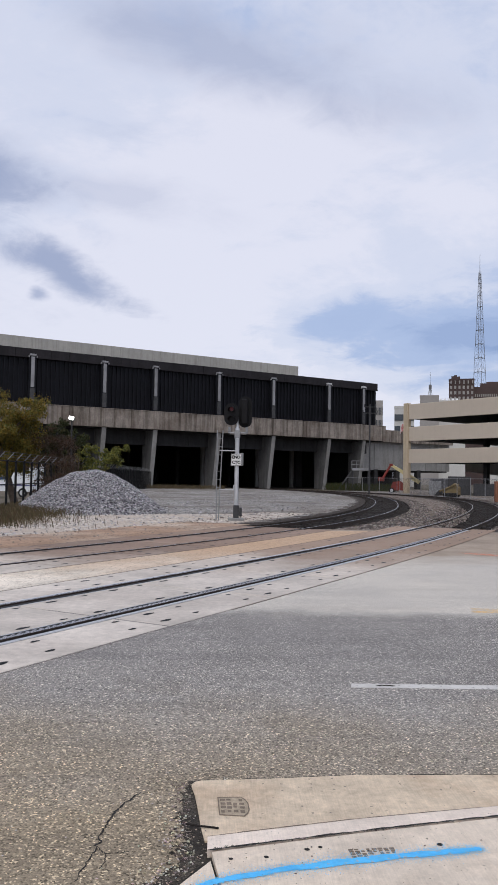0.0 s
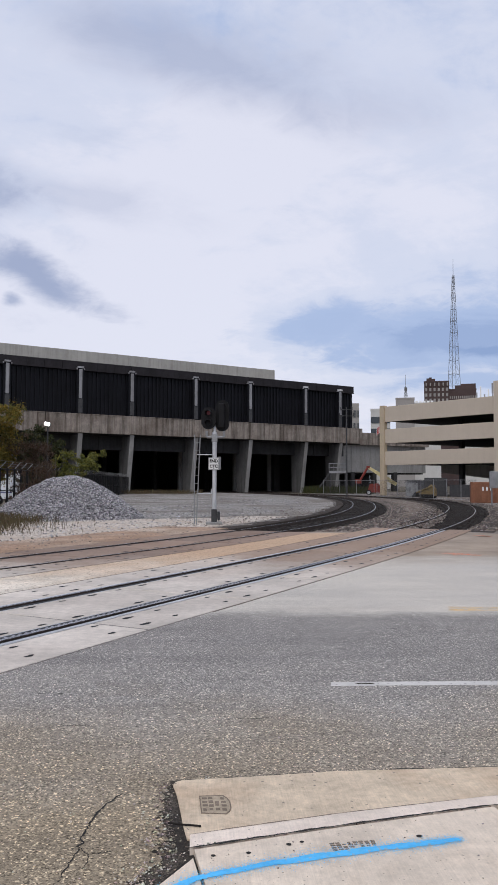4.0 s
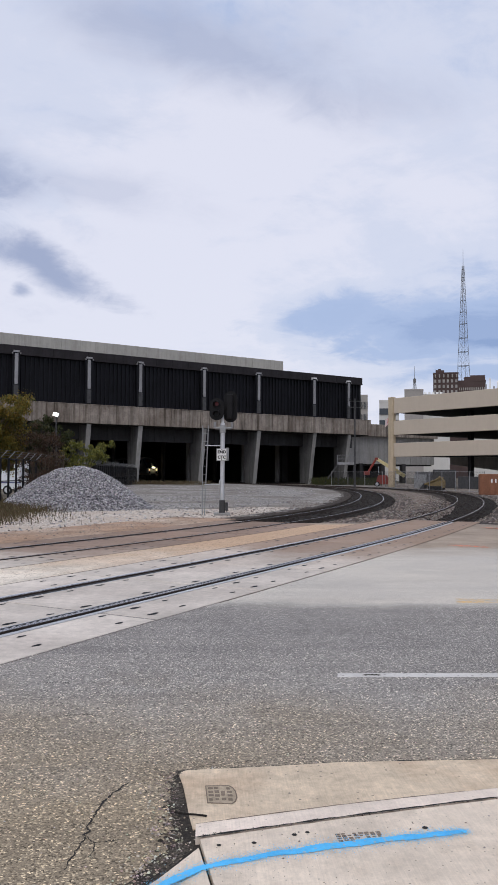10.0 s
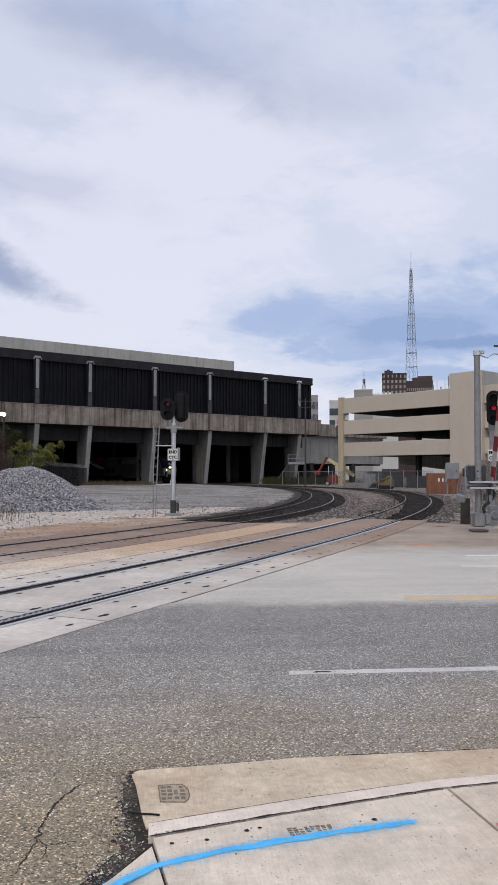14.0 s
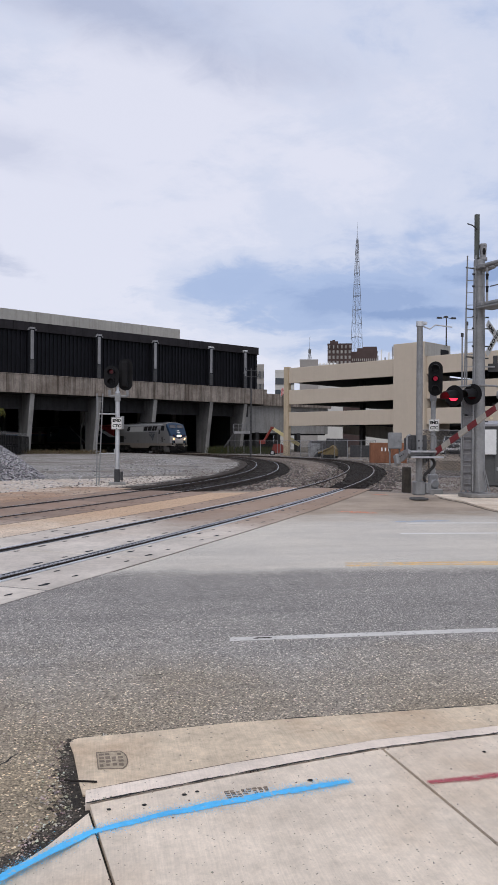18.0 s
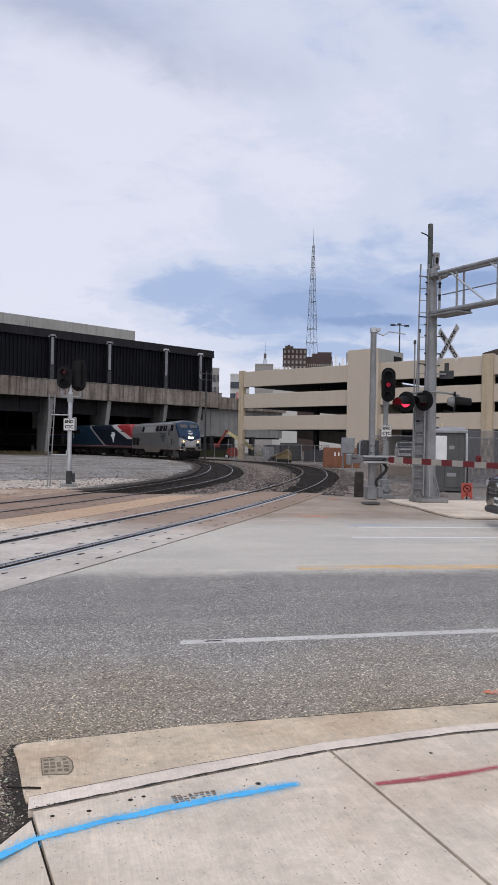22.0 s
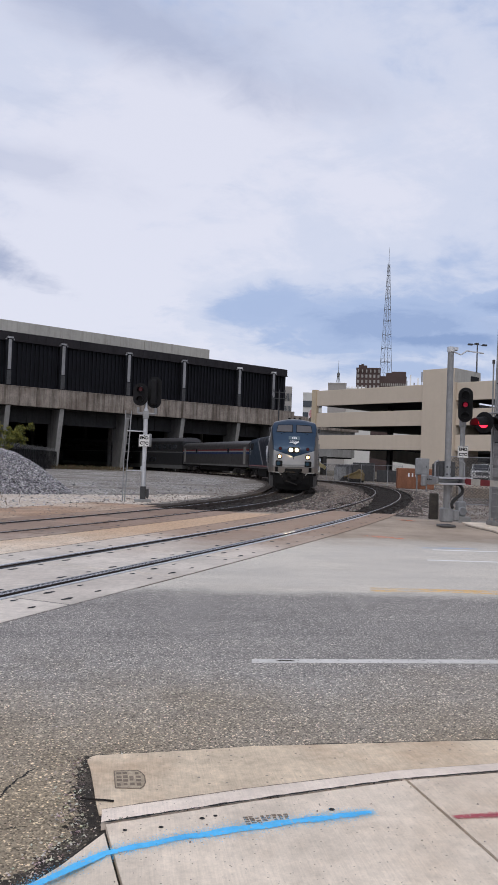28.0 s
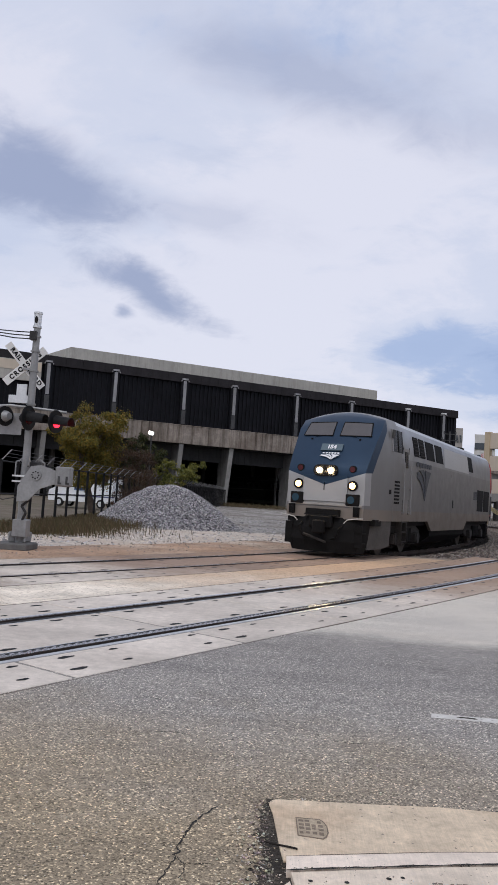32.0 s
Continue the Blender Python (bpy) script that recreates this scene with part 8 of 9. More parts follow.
def utility_box(name, label, az, dist, size, z, material, yaw=0, post=True):
    x, y = bearing(az, dist)
    e = thing(name, label, "utility cabinet", pose(x, y, -0.05, 0, 0, yaw))
    bm = bmesh.new()
    box(bm, (0, 0, z + size[2] / 2), size)
    part("body", bm, material, e, bevel=0.03)
    bm = bmesh.new()
    box(bm, (size[0] * 0.1, -size[1] / 2 - 0.012, z + size[2] * 0.5), (size[0] * 0.6, 0.02, size[2] * 0.85))
    d = part("door", bm, material, e, bevel=0.005)
    bm = bmesh.new()
    box(bm, (size[0] * 0.3, -size[1] / 2 - 0.04, z + size[2] * 0.5), (0.03, 0.04, 0.14))
    part("handle", bm, DARKST, d)
    if z > 0.2:
        for k in (-1, 1):
            bm = bmesh.new()
            tube(bm, (k * size[0] * 0.35, 0, 0), (k * size[0] * 0.35, 0, z + 0.1), 0.06, n=8)
            part("leg", bm, GALV, e)


utility_box("transformer_box", "grey electrical box on legs by the container", 21.8, 58, (1.0, 0.7, 1.2), 1.25, GALV, -20)
utility_box("utility_cabinet", "grey steel cabinet behind the site fence", 15.9, 92, (1.4, 0.9, 1.6), 0.0, GALV, -15)
utility_box("storage_box", "dark storage box behind the site fence", 17.6, 94, (2.6, 1.5, 2.2), 0.0, DARKST, -15)
utility_box("grey_shed", "grey shed behind the site fence", 16.4, 101, (3.0, 2, 1.9), 0.0, STRIP, -15)
utility_box("dark_trailer", "low dark grey trailer beneath the garage", 19.6, 92, (3.0, 1.5, 1.4), 0.0, DARKST, -40)


def mini_loader():
    x, y = bearing(17.0, 83)
    e = thing("mini_loader", "small yellow track loader behind the fence", "loader", pose(x, y, -0.05, 0, 0, 150) @ Matrix.Scale(0.75, 4))
    bm = bmesh.new()
    loft(bm, [[(px, -0.7, 0.35), (px, 0.7, 0.35), (px, 0.7, z), (px, -0.7, z)] for px, z in ((-1.2, 1.3), (-0.6, 1.9), (0.2, 1.2), (0.9, 0.9))])
    part("body", bm, LOADY, e, bevel=0.05)
    bm = bmesh.new()
    for py in (-0.85, 0.85):
        tube(bm, (-0.9, py, 1.75), (1.5, py, 0.7), 0.09, n=6)
    part("lift_arm", bm, LOADY, e)
    bm = bmesh.new()
    loft(bm, [[(px, -0.95, 0.15), (px, 0.95, 0.15), (px, 0.95, z), (px, -0.95, z)] for px, z in ((1.4, 0.95), (2.0, 0.25))])
    part("bucket", bm, DARKST, e)
    for py in (-0.85, 0.85):
        bm = bmesh.new()
        box(bm, (-0.1, py, 0.28), (2.0, 0.3, 0.55))
        part("crawler", bm, TYRE, e, bevel=0.12)


mini_loader()


def wooden_post():
    e = thing("wooden_post", "short thick weathered dark wooden post", "post", pose(10.12, 24.2, -0.05))
    bm = bmesh.new()
    tube(bm, (0, 0, 0), (0, 0, 0.86), 0.165, 0.15, n=12)
    part("timber", bm, mat("old_dark_timber", (0.05, 0.043, 0.036), 0.95, var=0.4, scale=3, fine=25, bump=0.8, streak=0.5), e, bevel=0.02)


wooden_post()


CABINET = mat("weathered_grey_cabinet_paint", (0.105, 0.106, 0.105), 0.6, 0.2, var=0.14, scale=1.5, fine=20, bump=0.1, streak=0.3)


def bungalow():
    e = thing("signal_cabinet", "grey steel signal bungalow with a white open panel", "signal cabinet", pose(15.28, 27.7, -0.05, 0, 0, -22))
    bm = bmesh.new()
    box(bm, (0, 0, 1.2), (1.2, 1.8, 2.3))
    part("body", bm, CABINET, e, bevel=0.03)
    bm = bmesh.new()
    loft(bm, [[(px, -1.0, 2.32), (px, 1.0, 2.32), (px, 1.0, 2.4), (px, 0, 2.56), (px, -1.0, 2.4)] for px in (-0.68, 0.68)])
    part("roof", bm, STRIP, e)
    bm = bmesh.new()
    box(bm, (0.2, -0.915, 1.15), (0.72, 0.03, 1.9))
    d = part("door", bm, CABINET, e, bevel=0.01)
    bm = bmesh.new()
    box(bm, (0.5, -0.95, 1.1), (0.04, 0.06, 0.2))
    part("handle", bm, DARKST, d)
    for z, w in ((1.75, 0.2), (0.7, 0.35)):
        bm = bmesh.new()
        box(bm, (0.1, -0.935, z), (w, 0.012, 0.14))
        part("notice_plate", bm, STRIP, d)
    bm = bmesh.new()
    box(bm, (-0.36, -1.0, 1.72), (0.52, 0.12, 0.95))
    part("open_panel", bm, WHITEP, e, "white open instrument panel", bevel=0.01)
    bm = bmesh.new()
    tube(bm, (-0.72, -0.95, 0), (-0.72, -0.95, 2.2), 0.05, n=8)
    tube(bm, (0.66, -0.95, 0), (0.66, -0.95, 2.45), 0.04, n=8)
    part("conduit", bm, ALU, e)
    bm = bmesh.new()
    box(bm, (-0.7, -1.05, 0.95), (0.22, 0.14, 0.42))
    part("meter_box", bm, STRIP, e, bevel=0.02)


bungalow()


def thin_pole(x, y, h, r, label):
    e = thing("steel_pole", label, "pole", pose(x, y, -0.05))
    bm = bmesh.new()
    tube(bm, (0, 0, 0), (0, 0, h), r, r * 0.8, n=8)
    part("shaft", bm, GALV, e)
    bm = bmesh.new()
    tube(bm, (0, 0, h), (0, 0, h + 0.12), r * 1.5, n=8)
    part("cap", bm, DARKST, e)


thin_pole(11.45, 22.6, 5.4, 0.035, "thin galvanised pole beside the cantilever mast")
thin_pole(11.2, 22.4, 5.0, 0.03, "thin galvanised pole beside the cantilever mast")


def stop_flag():
    e = thing("warning_board", "small orange-red warning board with a black ring", "warning sign", pose(13.6, 23.2, -0.05, 0, 0, -20))
    bm = bmesh.new()
    box(bm, (0, 0, 0.32), (0.36, 0.03, 0.46))
    b = part("board", bm, mat("faded_red_board", (0.55, 0.11, 0.08), 0.7, var=0.12, scale=5, bump=0.05), e, bevel=0.01)
    bm = bmesh.new()
    for k in range(18):
        a, c = k * math.pi / 9, (k + 1) * math.pi / 9
        tube(bm, (0.12 * math.cos(a), -0.02, 0.36 + 0.12 * math.sin(a)), (0.12 * math.cos(c), -0.02, 0.36 + 0.12 * math.sin(c)), 0.014, n=4)
    tube(bm, (-0.085, -0.02, 0.445), (0.085, -0.02, 0.275), 0.014, n=4)
    tube(bm, (-0.04, -0.02, 0.36), (0.05, -0.02, 0.37), 0.02, n=4)
    box(bm, (0, -0.02, 0.16), (0.06, 0.01, 0.05))
    part("ring_mark", bm, BLACKP, b)
    bm = bmesh.new()
    tube(bm, (0, 0.03, 0), (0, 0.03, 1.12), 0.025, n=6)
    part("stake", bm, BLACKP, e)
    for k in (-1, 1):
        bm = bmesh.new()
        box(bm, (k * 0.14, 0, 0.04), (0.05, 0.2, 0.1))
        part("foot", bm, bpy.data.materials["faded_red_board"], e)


stop_flag()

CARBLK = mat("black_car_paint", (0.012, 0.012, 0.014), 0.12, 0.1, var=0.05, scale=1, bump=0, spec=0.6)
CARWHT = mat("white_car_paint", (0.7, 0.7, 0.7), 0.2, 0.0, var=0.03, scale=1, bump=0, spec=0.5)
CHROME = mat("chrome", (0.65, 0.65, 0.66), 0.15, 1.0, var=0.03, bump=0)
LAMPG = mat("clear_lamp_glass", (0.62, 0.64, 0.66), 0.1, 0.3, var=0.03, bump=0)


def suv(name, label, m, paint, lit=False):
    e = thing(name, label, "car", m)
    bm = bmesh.new()
    rings = []
    for x, z0, z1, w in ((2.42, 0.42, 0.78, 0.78), (2.36, 0.32, 1.02, 0.90), (2.1, 0.30, 1.10, 0.96), (1.2, 0.30, 1.16, 0.98), (0, 0.30, 1.18, 0.99), (-1.6, 0.30, 1.18, 0.98), (-2.2, 0.34, 1.12, 0.95), (-2.4, 0.45, 0.95, 0.88)):
        rings.append([(x, -w, z0 + 0.08), (x, -w * 0.9, z0), (x, w * 0.9, z0), (x, w, z0 + 0.08), (x, w, z1 - 0.12), (x, w * 0.9, z1), (x, -w * 0.9, z1), (x, -w, z1 - 0.12)])
    loft(bm, rings)
    part("body", bm, paint, e, smooth=True)
    bm = bmesh.new()
    rings = []
    for x, z1, w in ((1.25, 1.17, 0.88), (0.55, 1.66, 0.74), (-0.3, 1.76, 0.73), (-1.6, 1.72, 0.72), (-2.25, 1.16, 0.82)):
        rings.append([(x, -0.9, 1.12), (x, 0.9, 1.12), (x, w, z1), (x, -w, z1)])
    loft(bm, rings)
    part("cabin_glass", bm, GLASS_DK, e)
    bm = bmesh.new()
    box(bm, (-0.75, 0, 1.76), (2.2, 1.4, 0.06))
    for y in (-0.76, 0.76):
        tube(bm, (0.5, y, 1.70), (-1.8, y, 1.74), 0.03, n=6)
        tube(bm, (1.2, y * 1.15, 1.16), (0.5, y, 1.70), 0.035, n=6)
        tube(bm, (-0.4, y * 1.16, 1.16), (-0.4, y, 1.72), 0.04, n=6)
        tube(bm, (-2.1, y * 1.1, 1.16), (-1.7, y, 1.72), 0.05, n=6)
    part("roof", bm, paint, e)
    for x in (1.45, -1.45):
        for y in (-0.9, 0.9):
            wheel(e, x, y, 0.37)
    bm = bmesh.new()
    box(bm, (2.40, 0, 0.82), (0.08, 1.15, 0.34))
    g = part("grille", bm, DARKST, e, bevel=0.03)
    for z in (0.72, 0.82, 0.92):
        bm = bmesh.new()
        box(bm, (2.45, 0, z), (0.02, 1.08, 0.025))
        part("grille_bar", bm, CHROME, g)
    bm = bmesh.new()
    tube(bm, (2.45, 0, 0.84), (2.47, 0, 0.84), 0.10, n=14)
    part("badge", bm, CHROME, g)
    for y in (-0.74, 0.74):
        bm = bmesh.new()
        box(bm, (2.28, y, 0.90), (0.22, 0.34, 0.16))
        part("headlight", bm, LAMPG if not lit else glow("car_headlamp", (1, 0.97, 0.92), 2.5), e, bevel=0.03)
    bm = bmesh.new()
    box(bm, (2.45, 0, 0.56), (0.02, 0.32, 0.16))
    pl = part("number_plate", bm, WHITEP, e)
    bm = bmesh.new()
    for k in range(4):
        box(bm, (2.463, -0.1 + 0.066 * k, 0.555), (0.006, 0.04, 0.08))
    part("plate_bars", bm, DARKST, pl, "plain dark bars")
    bm = bmesh.new()
    box(bm, (2.36, 0, 0.36), (0.2, 1.6, 0.14))
    part("bumper", bm, DARKST, e, bevel=0.04)
    return e


suv("black_suv", "black car waiting behind the lowered gate", pose(11.34, 13.5, -0.01, 0, 0, 166), CARBLK)
# slab height chosen so the white car fits the camera's view
bm = bmesh.new()
prism(bm, [bearing(24, 50), bearing(30, 46), bearing(33, 70), bearing(24.5, 82)], -0.15, 0.55)
setting("car_slab", bm, PALE_ROAD, "pale slab that lifts the white car to fit the camera's view", "road")
suv("white_pickup", "white car on the street before the garage", pose(*bearing(25.9, 80), 0.55, 0, 0, -114), CARWHT)


# ---- distance ----
def far_block(name, label, az0, az1, dist, top, material, rows, cols, win, bands=False, base=0.0, glass=None):
    (x0, y0), (x1, y1) = bearing(az0, dist), bearing(az1, dist)
    w = math.hypot(x1 - x0, y1 - y0)
    e = thing(name, label, "building", pose((x0 + x1) / 2, (y0 + y1) / 2, base, 0, 0, -(az0 + az1) / 2))
    bm = bmesh.new()
    box(bm, (0, w * 0.4, (top - base) / 2), (w, w * 0.8, top - base))
    part("wall", bm, material, e)
    bm = bmesh.new()
    box(bm, (0, w * 0.4, top - base + 0.3), (w * 1.02, w * 0.82, 0.6))
    part("cornice", bm, material, e)
    if rows:
        bm = bmesh.new()
        box(bm, (0, 0, 0), (w / cols * 0.5, 0.3, win))
        me = finish(bm, "window", glass or FARGLASS)
        for r in range(rows):
            if bands:
                bm = bmesh.new()
                box(bm, (0, -0.05, top - base - 2.2 - r * win * 1.9), (w * 0.99, 0.3, win))
                part("window", bm, FARGLASS, e)
                continue
            for c in range(cols):
                share("window", me, pose(-w / 2 + w * (c + 0.5) / cols, -0.05, top - base - 3.0 - r * win * 1.75), e)
    return e


PALE_WINDOW = mat("pale_stone_framed_window", (0.30, 0.285, 0.265), 0.6, var=0.3, scale=0.5, bump=0)
hotel = far_block("brick_tower_block", "dark red brick high-rise with stone-trimmed top", 16.85, 18.62, 330, 43.5, BRICK, 6, 6, 1.3, glass=PALE_WINDOW)
wing = far_block("brick_wing_block", "brick high-rise wing with rows of pale windows", 18.62, 20.5, 332, 40.2, BRICK, 8, 13, 1.15, glass=PALE_WINDOW)
for k in range(6):
    bm = bmesh.new()
    x, y = bearing(17.0 + 0.3 * k, 329.5)
    box(bm, (x, y, 42.6), (0.5, 0.8, 1.3), radians(-18))
    o = tagged(part("stone_trim", bm, STONEB), "pale stone trim")
    o.parent = hotel
    o.matrix_parent_inverse = hotel.matrix_basis.inverted()
for k, (az, w, h) in enumerate(((17.15, 1.5, 2.0), (17.3, 1.2, 2.4), (17.5, 1.5, 1.8), (19.95, 6, 2.6), (19.45, 5, 2.0))):
    bm = bmesh.new()
    x, y = bearing(az, 336)
    top = 43.9 if az < 19 else 40.6
    box(bm, (x, y, top + h / 2), (w, 2, h), radians(-18))
    o = part("roof_block", bm, BRICK, hotel if az < 19 else wing)
    o.matrix_parent_inverse = (hotel if az < 19 else wing).matrix_basis.inverted()


def lattice_mast():
    x, y = bearing(18.98, 338)
    e = thing("lattice_mast", "tall slender lattice radio mast on a roof", "radio mast", pose(x, y, 40.7, 0, 0, 10))
    levels = [0, 7, 13, 19, 25, 30, 35, 40, 45, 50]
    width = lambda z: 2.75 - 2.3 * min(1, z / 50)
    for k in range(4):
        a = radians(45 + 90 * k)
        bm = bmesh.new()
        tube(bm, (width(0) * math.cos(a), width(0) * math.sin(a), 0), (width(50) * math.cos(a), width(50) * math.sin(a), 50), 0.085, n=5)
        part("leg", bm, TOWERM, e)
    for z0, z1 in zip(levels, levels[1:]):
        bm = bmesh.new()
        for k in range(4):
            a, c = radians(45 + 90 * k), radians(135 + 90 * k)
            p0, p1 = (width(z0) * math.cos(a), width(z0) * math.sin(a), z0), (width(z0) * math.cos(c), width(z0) * math.sin(c), z0)
            q1 = (width(z1) * math.cos(c), width(z1) * math.sin(c), z1)
            q0 = (width(z1) * math.cos(a), width(z1) * math.sin(a), z1)
            tube(bm, p0, p1, 0.09, n=4)
            tube(bm, p0, q1, 0.032, n=4)
            tube(bm, p1, q0, 0.032, n=4)
        part("bracing", bm, TOWERM, e)
    bm = bmesh.new()
    tube(bm, (0, 0, 50), (0, 0, 57.2), 0.12, 0.05, n=5)
    part("spire", bm, TOWERM, e)


lattice_mast()
small = far_block("grey_office_block", "small grey stone office tower", 14.8, 16.15, 300, 33.5, STONEB, 3, 7, 1.4)


def roof_mast(az, dist, z0, z1, label):
    x, y = bearing(az, dist)
    e = thing("roof_mast", label, "antenna", pose(x, y, z0))
    bm = bmesh.new()
    tube(bm, (0, 0, 0), (0, 0, z1 - z0), 0.14, 0.05, n=5)
    part("pole", bm, TOWERM, e)
    bm = bmesh.new()
    for k in range(4):
        tube(bm, ((0.7 if k % 2 else -0.7), (0.7 if k > 1 else -0.7), 0), (0, 0, (z1 - z0) * 0.55), 0.08, n=4)
    box(bm, (0, 0, (z1 - z0) * 0.4), (0.9, 0.9, 1.5))
    part("frame", bm, TOWERM, e)


roof_mast(15.53, 303, 33.8, 43.4, "short whip antenna on the office tower")
far_block("banded_office", "pale office block with dark window bands", 12.98, 14.4, 190, 19.0, PALEB, 5, 1, 1.5, True)
far_block("slab_tower", "distant pale slab tower with thin fins", 11.55, 12.14, 260, 27.5, STONEB, 5, 6, 2.4)
e = thing("roof_sign", "row of plain white sign bars on a roof", "sign", pose(*bearing(16.85, 309), 32.6, 0, 0, -17))
for k in range(5):
    bm = bmesh.new()
    box(bm, (-3.0 + 1.5 * k, 0, 0.5), (0.95, 0.3, 1.2))
    part("sign_bar", bm, WHITEP, e)
for k in range(3):
    bm = bmesh.new()
    tube(bm, (-3.5 + 3.5 * k, 0.3, -0.1), (-3.5 + 3.5 * k, 0.3, 0.6), 0.12, n=5)
    part("strut", bm, TOWERM, e)
far_block("sign_block", "low pale block carrying the sign", 15.9, 18.0, 305, 32.0, PALEB, 0, 1, 1)


def roof_lamp(u, v, z0, h, label):
    m = GPOSE @ pose(u, v, z0, 0, 0, 55)
    e = thing("roof_lamp", label, "lamp post", m)
    bm = bmesh.new()
    tube(bm, (0, 0, 0), (0, 0, h), 0.09, 0.06, n=7)
    part("pole", bm, DARKST, e)
    for k in (-1, 1):
        bm = bmesh.new()
        tube(bm, (0, 0, h), (k * 0.7, 0, h - 0.1), 0.04, n=5)
        box(bm, (k * 0.85, 0, h - 0.05), (0.5, 0.3, 0.18))
        part("lamp_head", bm, DARKST, e)
    bm = bmesh.new()
    box(bm, (0, 0.2, h + 0.1), (0.35, 0.4, 0.18))
    part("lamp_head", bm, DARKST, e)


roof_lamp(19.3, 3.9, 12.7, 3.2, "tall twin-headed lamp on the garage roof")


def roof_gear():
    e = thing("roof_antennas", "cluster of white panel antennas on a far roof", "antenna", pose(*bearing(21.6, 160), 17.0, 0, 0, -21))
    bm = bmesh.new()
    box(bm, (0, 0, -8.6), (12, 8, 17.2))
    part("plinth", bm, PALEB, e)
    for k, h in enumerate((2.6, 3.8, 2.2, 3.2, 4.4, 2.4)):
        bm = bmesh.new()
        box(bm, (-3.0 + 0.75 * k, 0, h - 1), (0.3, 0.3, 2.0))
        tube(bm, (-3.0 + 0.75 * k, 0, 0), (-3.0 + 0.75 * k, 0, h - 1), 0.08, n=5)
        part("panel_antenna", bm, WHITEP if k % 2 else STRIP, e)


roof_gear()


def flag():
    e = thing("small_flag", "small striped flag hanging at the garage corner", "flag", GPOSE @ pose(-2.3, 0.4, 7.6) @ Matrix.Scale(0.7, 4))
    bm = bmesh.new()
    tube(bm, (0, 0, 0), (0, 0, 2.0), 0.03, n=5)
    part("staff", bm, STRIP, e)
    for k in range(6):
        bm = bmesh.new()
        loft(bm, [[(-0.05 - 0.14 * k, 0.03 * math.sin(i * 1.3 + k), 1.9 - 0.22 * i - 0.1 * k) for i in range(7)] + [(-0.19 - 0.14 * k, 0.03 * math.sin(i * 1.3 + k + 1), 1.82 - 0.22 * i - 0.1 * k) for i in reversed(range(7))], [(-0.05 - 0.14 * k, 0.02 + 0.03 * math.sin(i * 1.3 + k), 1.9 - 0.22 * i - 0.1 * k) for i in range(7)] + [(-0.19 - 0.14 * k, 0.02 + 0.03 * math.sin(i * 1.3 + k + 1), 1.82 - 0.22 * i - 0.1 * k) for i in reversed(range(7))]])
        part("stripe", bm, REDP if k % 2 == 0 else WHITEP, e)


flag()
tree("far_tree", "dark green tree beyond the garage", *bearing(23.2, 125), 7.0, 4.0, DEEP, 51, 0.15, 0.22, 40, 60)


# ---- paint, cracks and litter on the pavement ----
def spray(name, label, pts, widths, material, z):
    rng = random.Random(len(name) * 7)
    bm = bmesh.new()
    L_, R_ = [], []
    fine = []
    for (p, q), (w0, w1) in zip(zip(pts, pts[1:]), zip(widths, widths[1:])):
        n = 40
        for k in range(n):
            u = k / n
            fine.append((p[0] + (q[0] - p[0]) * u, p[1] + (q[1] - p[1]) * u, w0 + (w1 - w0) * u))
    fine.append((*pts[-1], widths[-1]))
    for i, (x, y, w) in enumerate(fine):
        a = fine[max(0, i - 1)]
        b = fine[min(len(fine) - 1, i + 1)]
        d = Vector((b[0] - a[0], b[1] - a[1])).normalized()
        l = w / 2 * (0.62 + 0.10 * math.sin(i * 0.21) + rng.uniform(-0.07, 0.07))
        r = w / 2 * (0.62 + 0.10 * math.sin(i * 0.17 + 2) + rng.uniform(-0.07, 0.07))
        L_.append(bm.verts.new((x - d.y * l, y + d.x * l, z)))
        R_.append(bm.verts.new((x + d.y * r, y - d.x * r, z)))
    for i in range(len(fine) - 1):
        bm.faces.new((L_[i], L_[i + 1], R_[i + 1], R_[i]))
    V = []
    for _ in range(12000 if z > 0.02 else 500):
        x, y, w = rng.choice(fine)
        a, r = rng.uniform(0, 6.28), w * (0.24 + abs(rng.gauss(0, 0.42)))
        s = rng.uniform(0.0008, 0.0021) * (1 if z > 0.02 else 6)
        cx, cy = x + math.cos(a) * r, y + math.sin(a) * r
        zd = z + rng.uniform(0.0002, 0.0012)
        bm.faces.new([bm.verts.new((cx + s * math.cos(t), cy + s * math.sin(t), zd)) for t in (0, 1.57, 3.14, 4.71)])
    return tagged(part(name, bm, material), label, "paint mark", "", "structure")


spray("blue_spray_mark", "bright blue sprayed utility line on the sidewalk", [(-0.45, 2.72), (-0.28, 2.895), (-0.01, 3.125), (0.26, 3.215), (0.51, 3.272), (0.80, 3.33), (1.0, 3.36), (1.16, 3.39)], [0.045, 0.06, 0.062, 0.058, 0.085, 0.07, 0.07, 0.04], SPRAYB, 0.0325)
spray("red_spray_mark", "faded red sprayed utility line on the sidewalk", [(1.53, 3.31), (1.75, 3.315), (2.0, 3.335), (2.6, 3.41)], [0.02, 0.03, 0.03, 0.03], SPRAYR, 0.0325)
spray("orange_spray_mark", "orange sprayed mark on the asphalt", [(2.84, 4.51), (2.95, 4.50), (3.3, 4.47)], [0.03, 0.04, 0.03], SPRAYO, 0.0)
spray("orange_spray_mark", "orange sprayed mark on the asphalt", [(5.6, 17.3), (5.9, 17.1), (6.3, 16.8)], [0.2, 0.6, 0.2], SPRAYO, -0.0085)
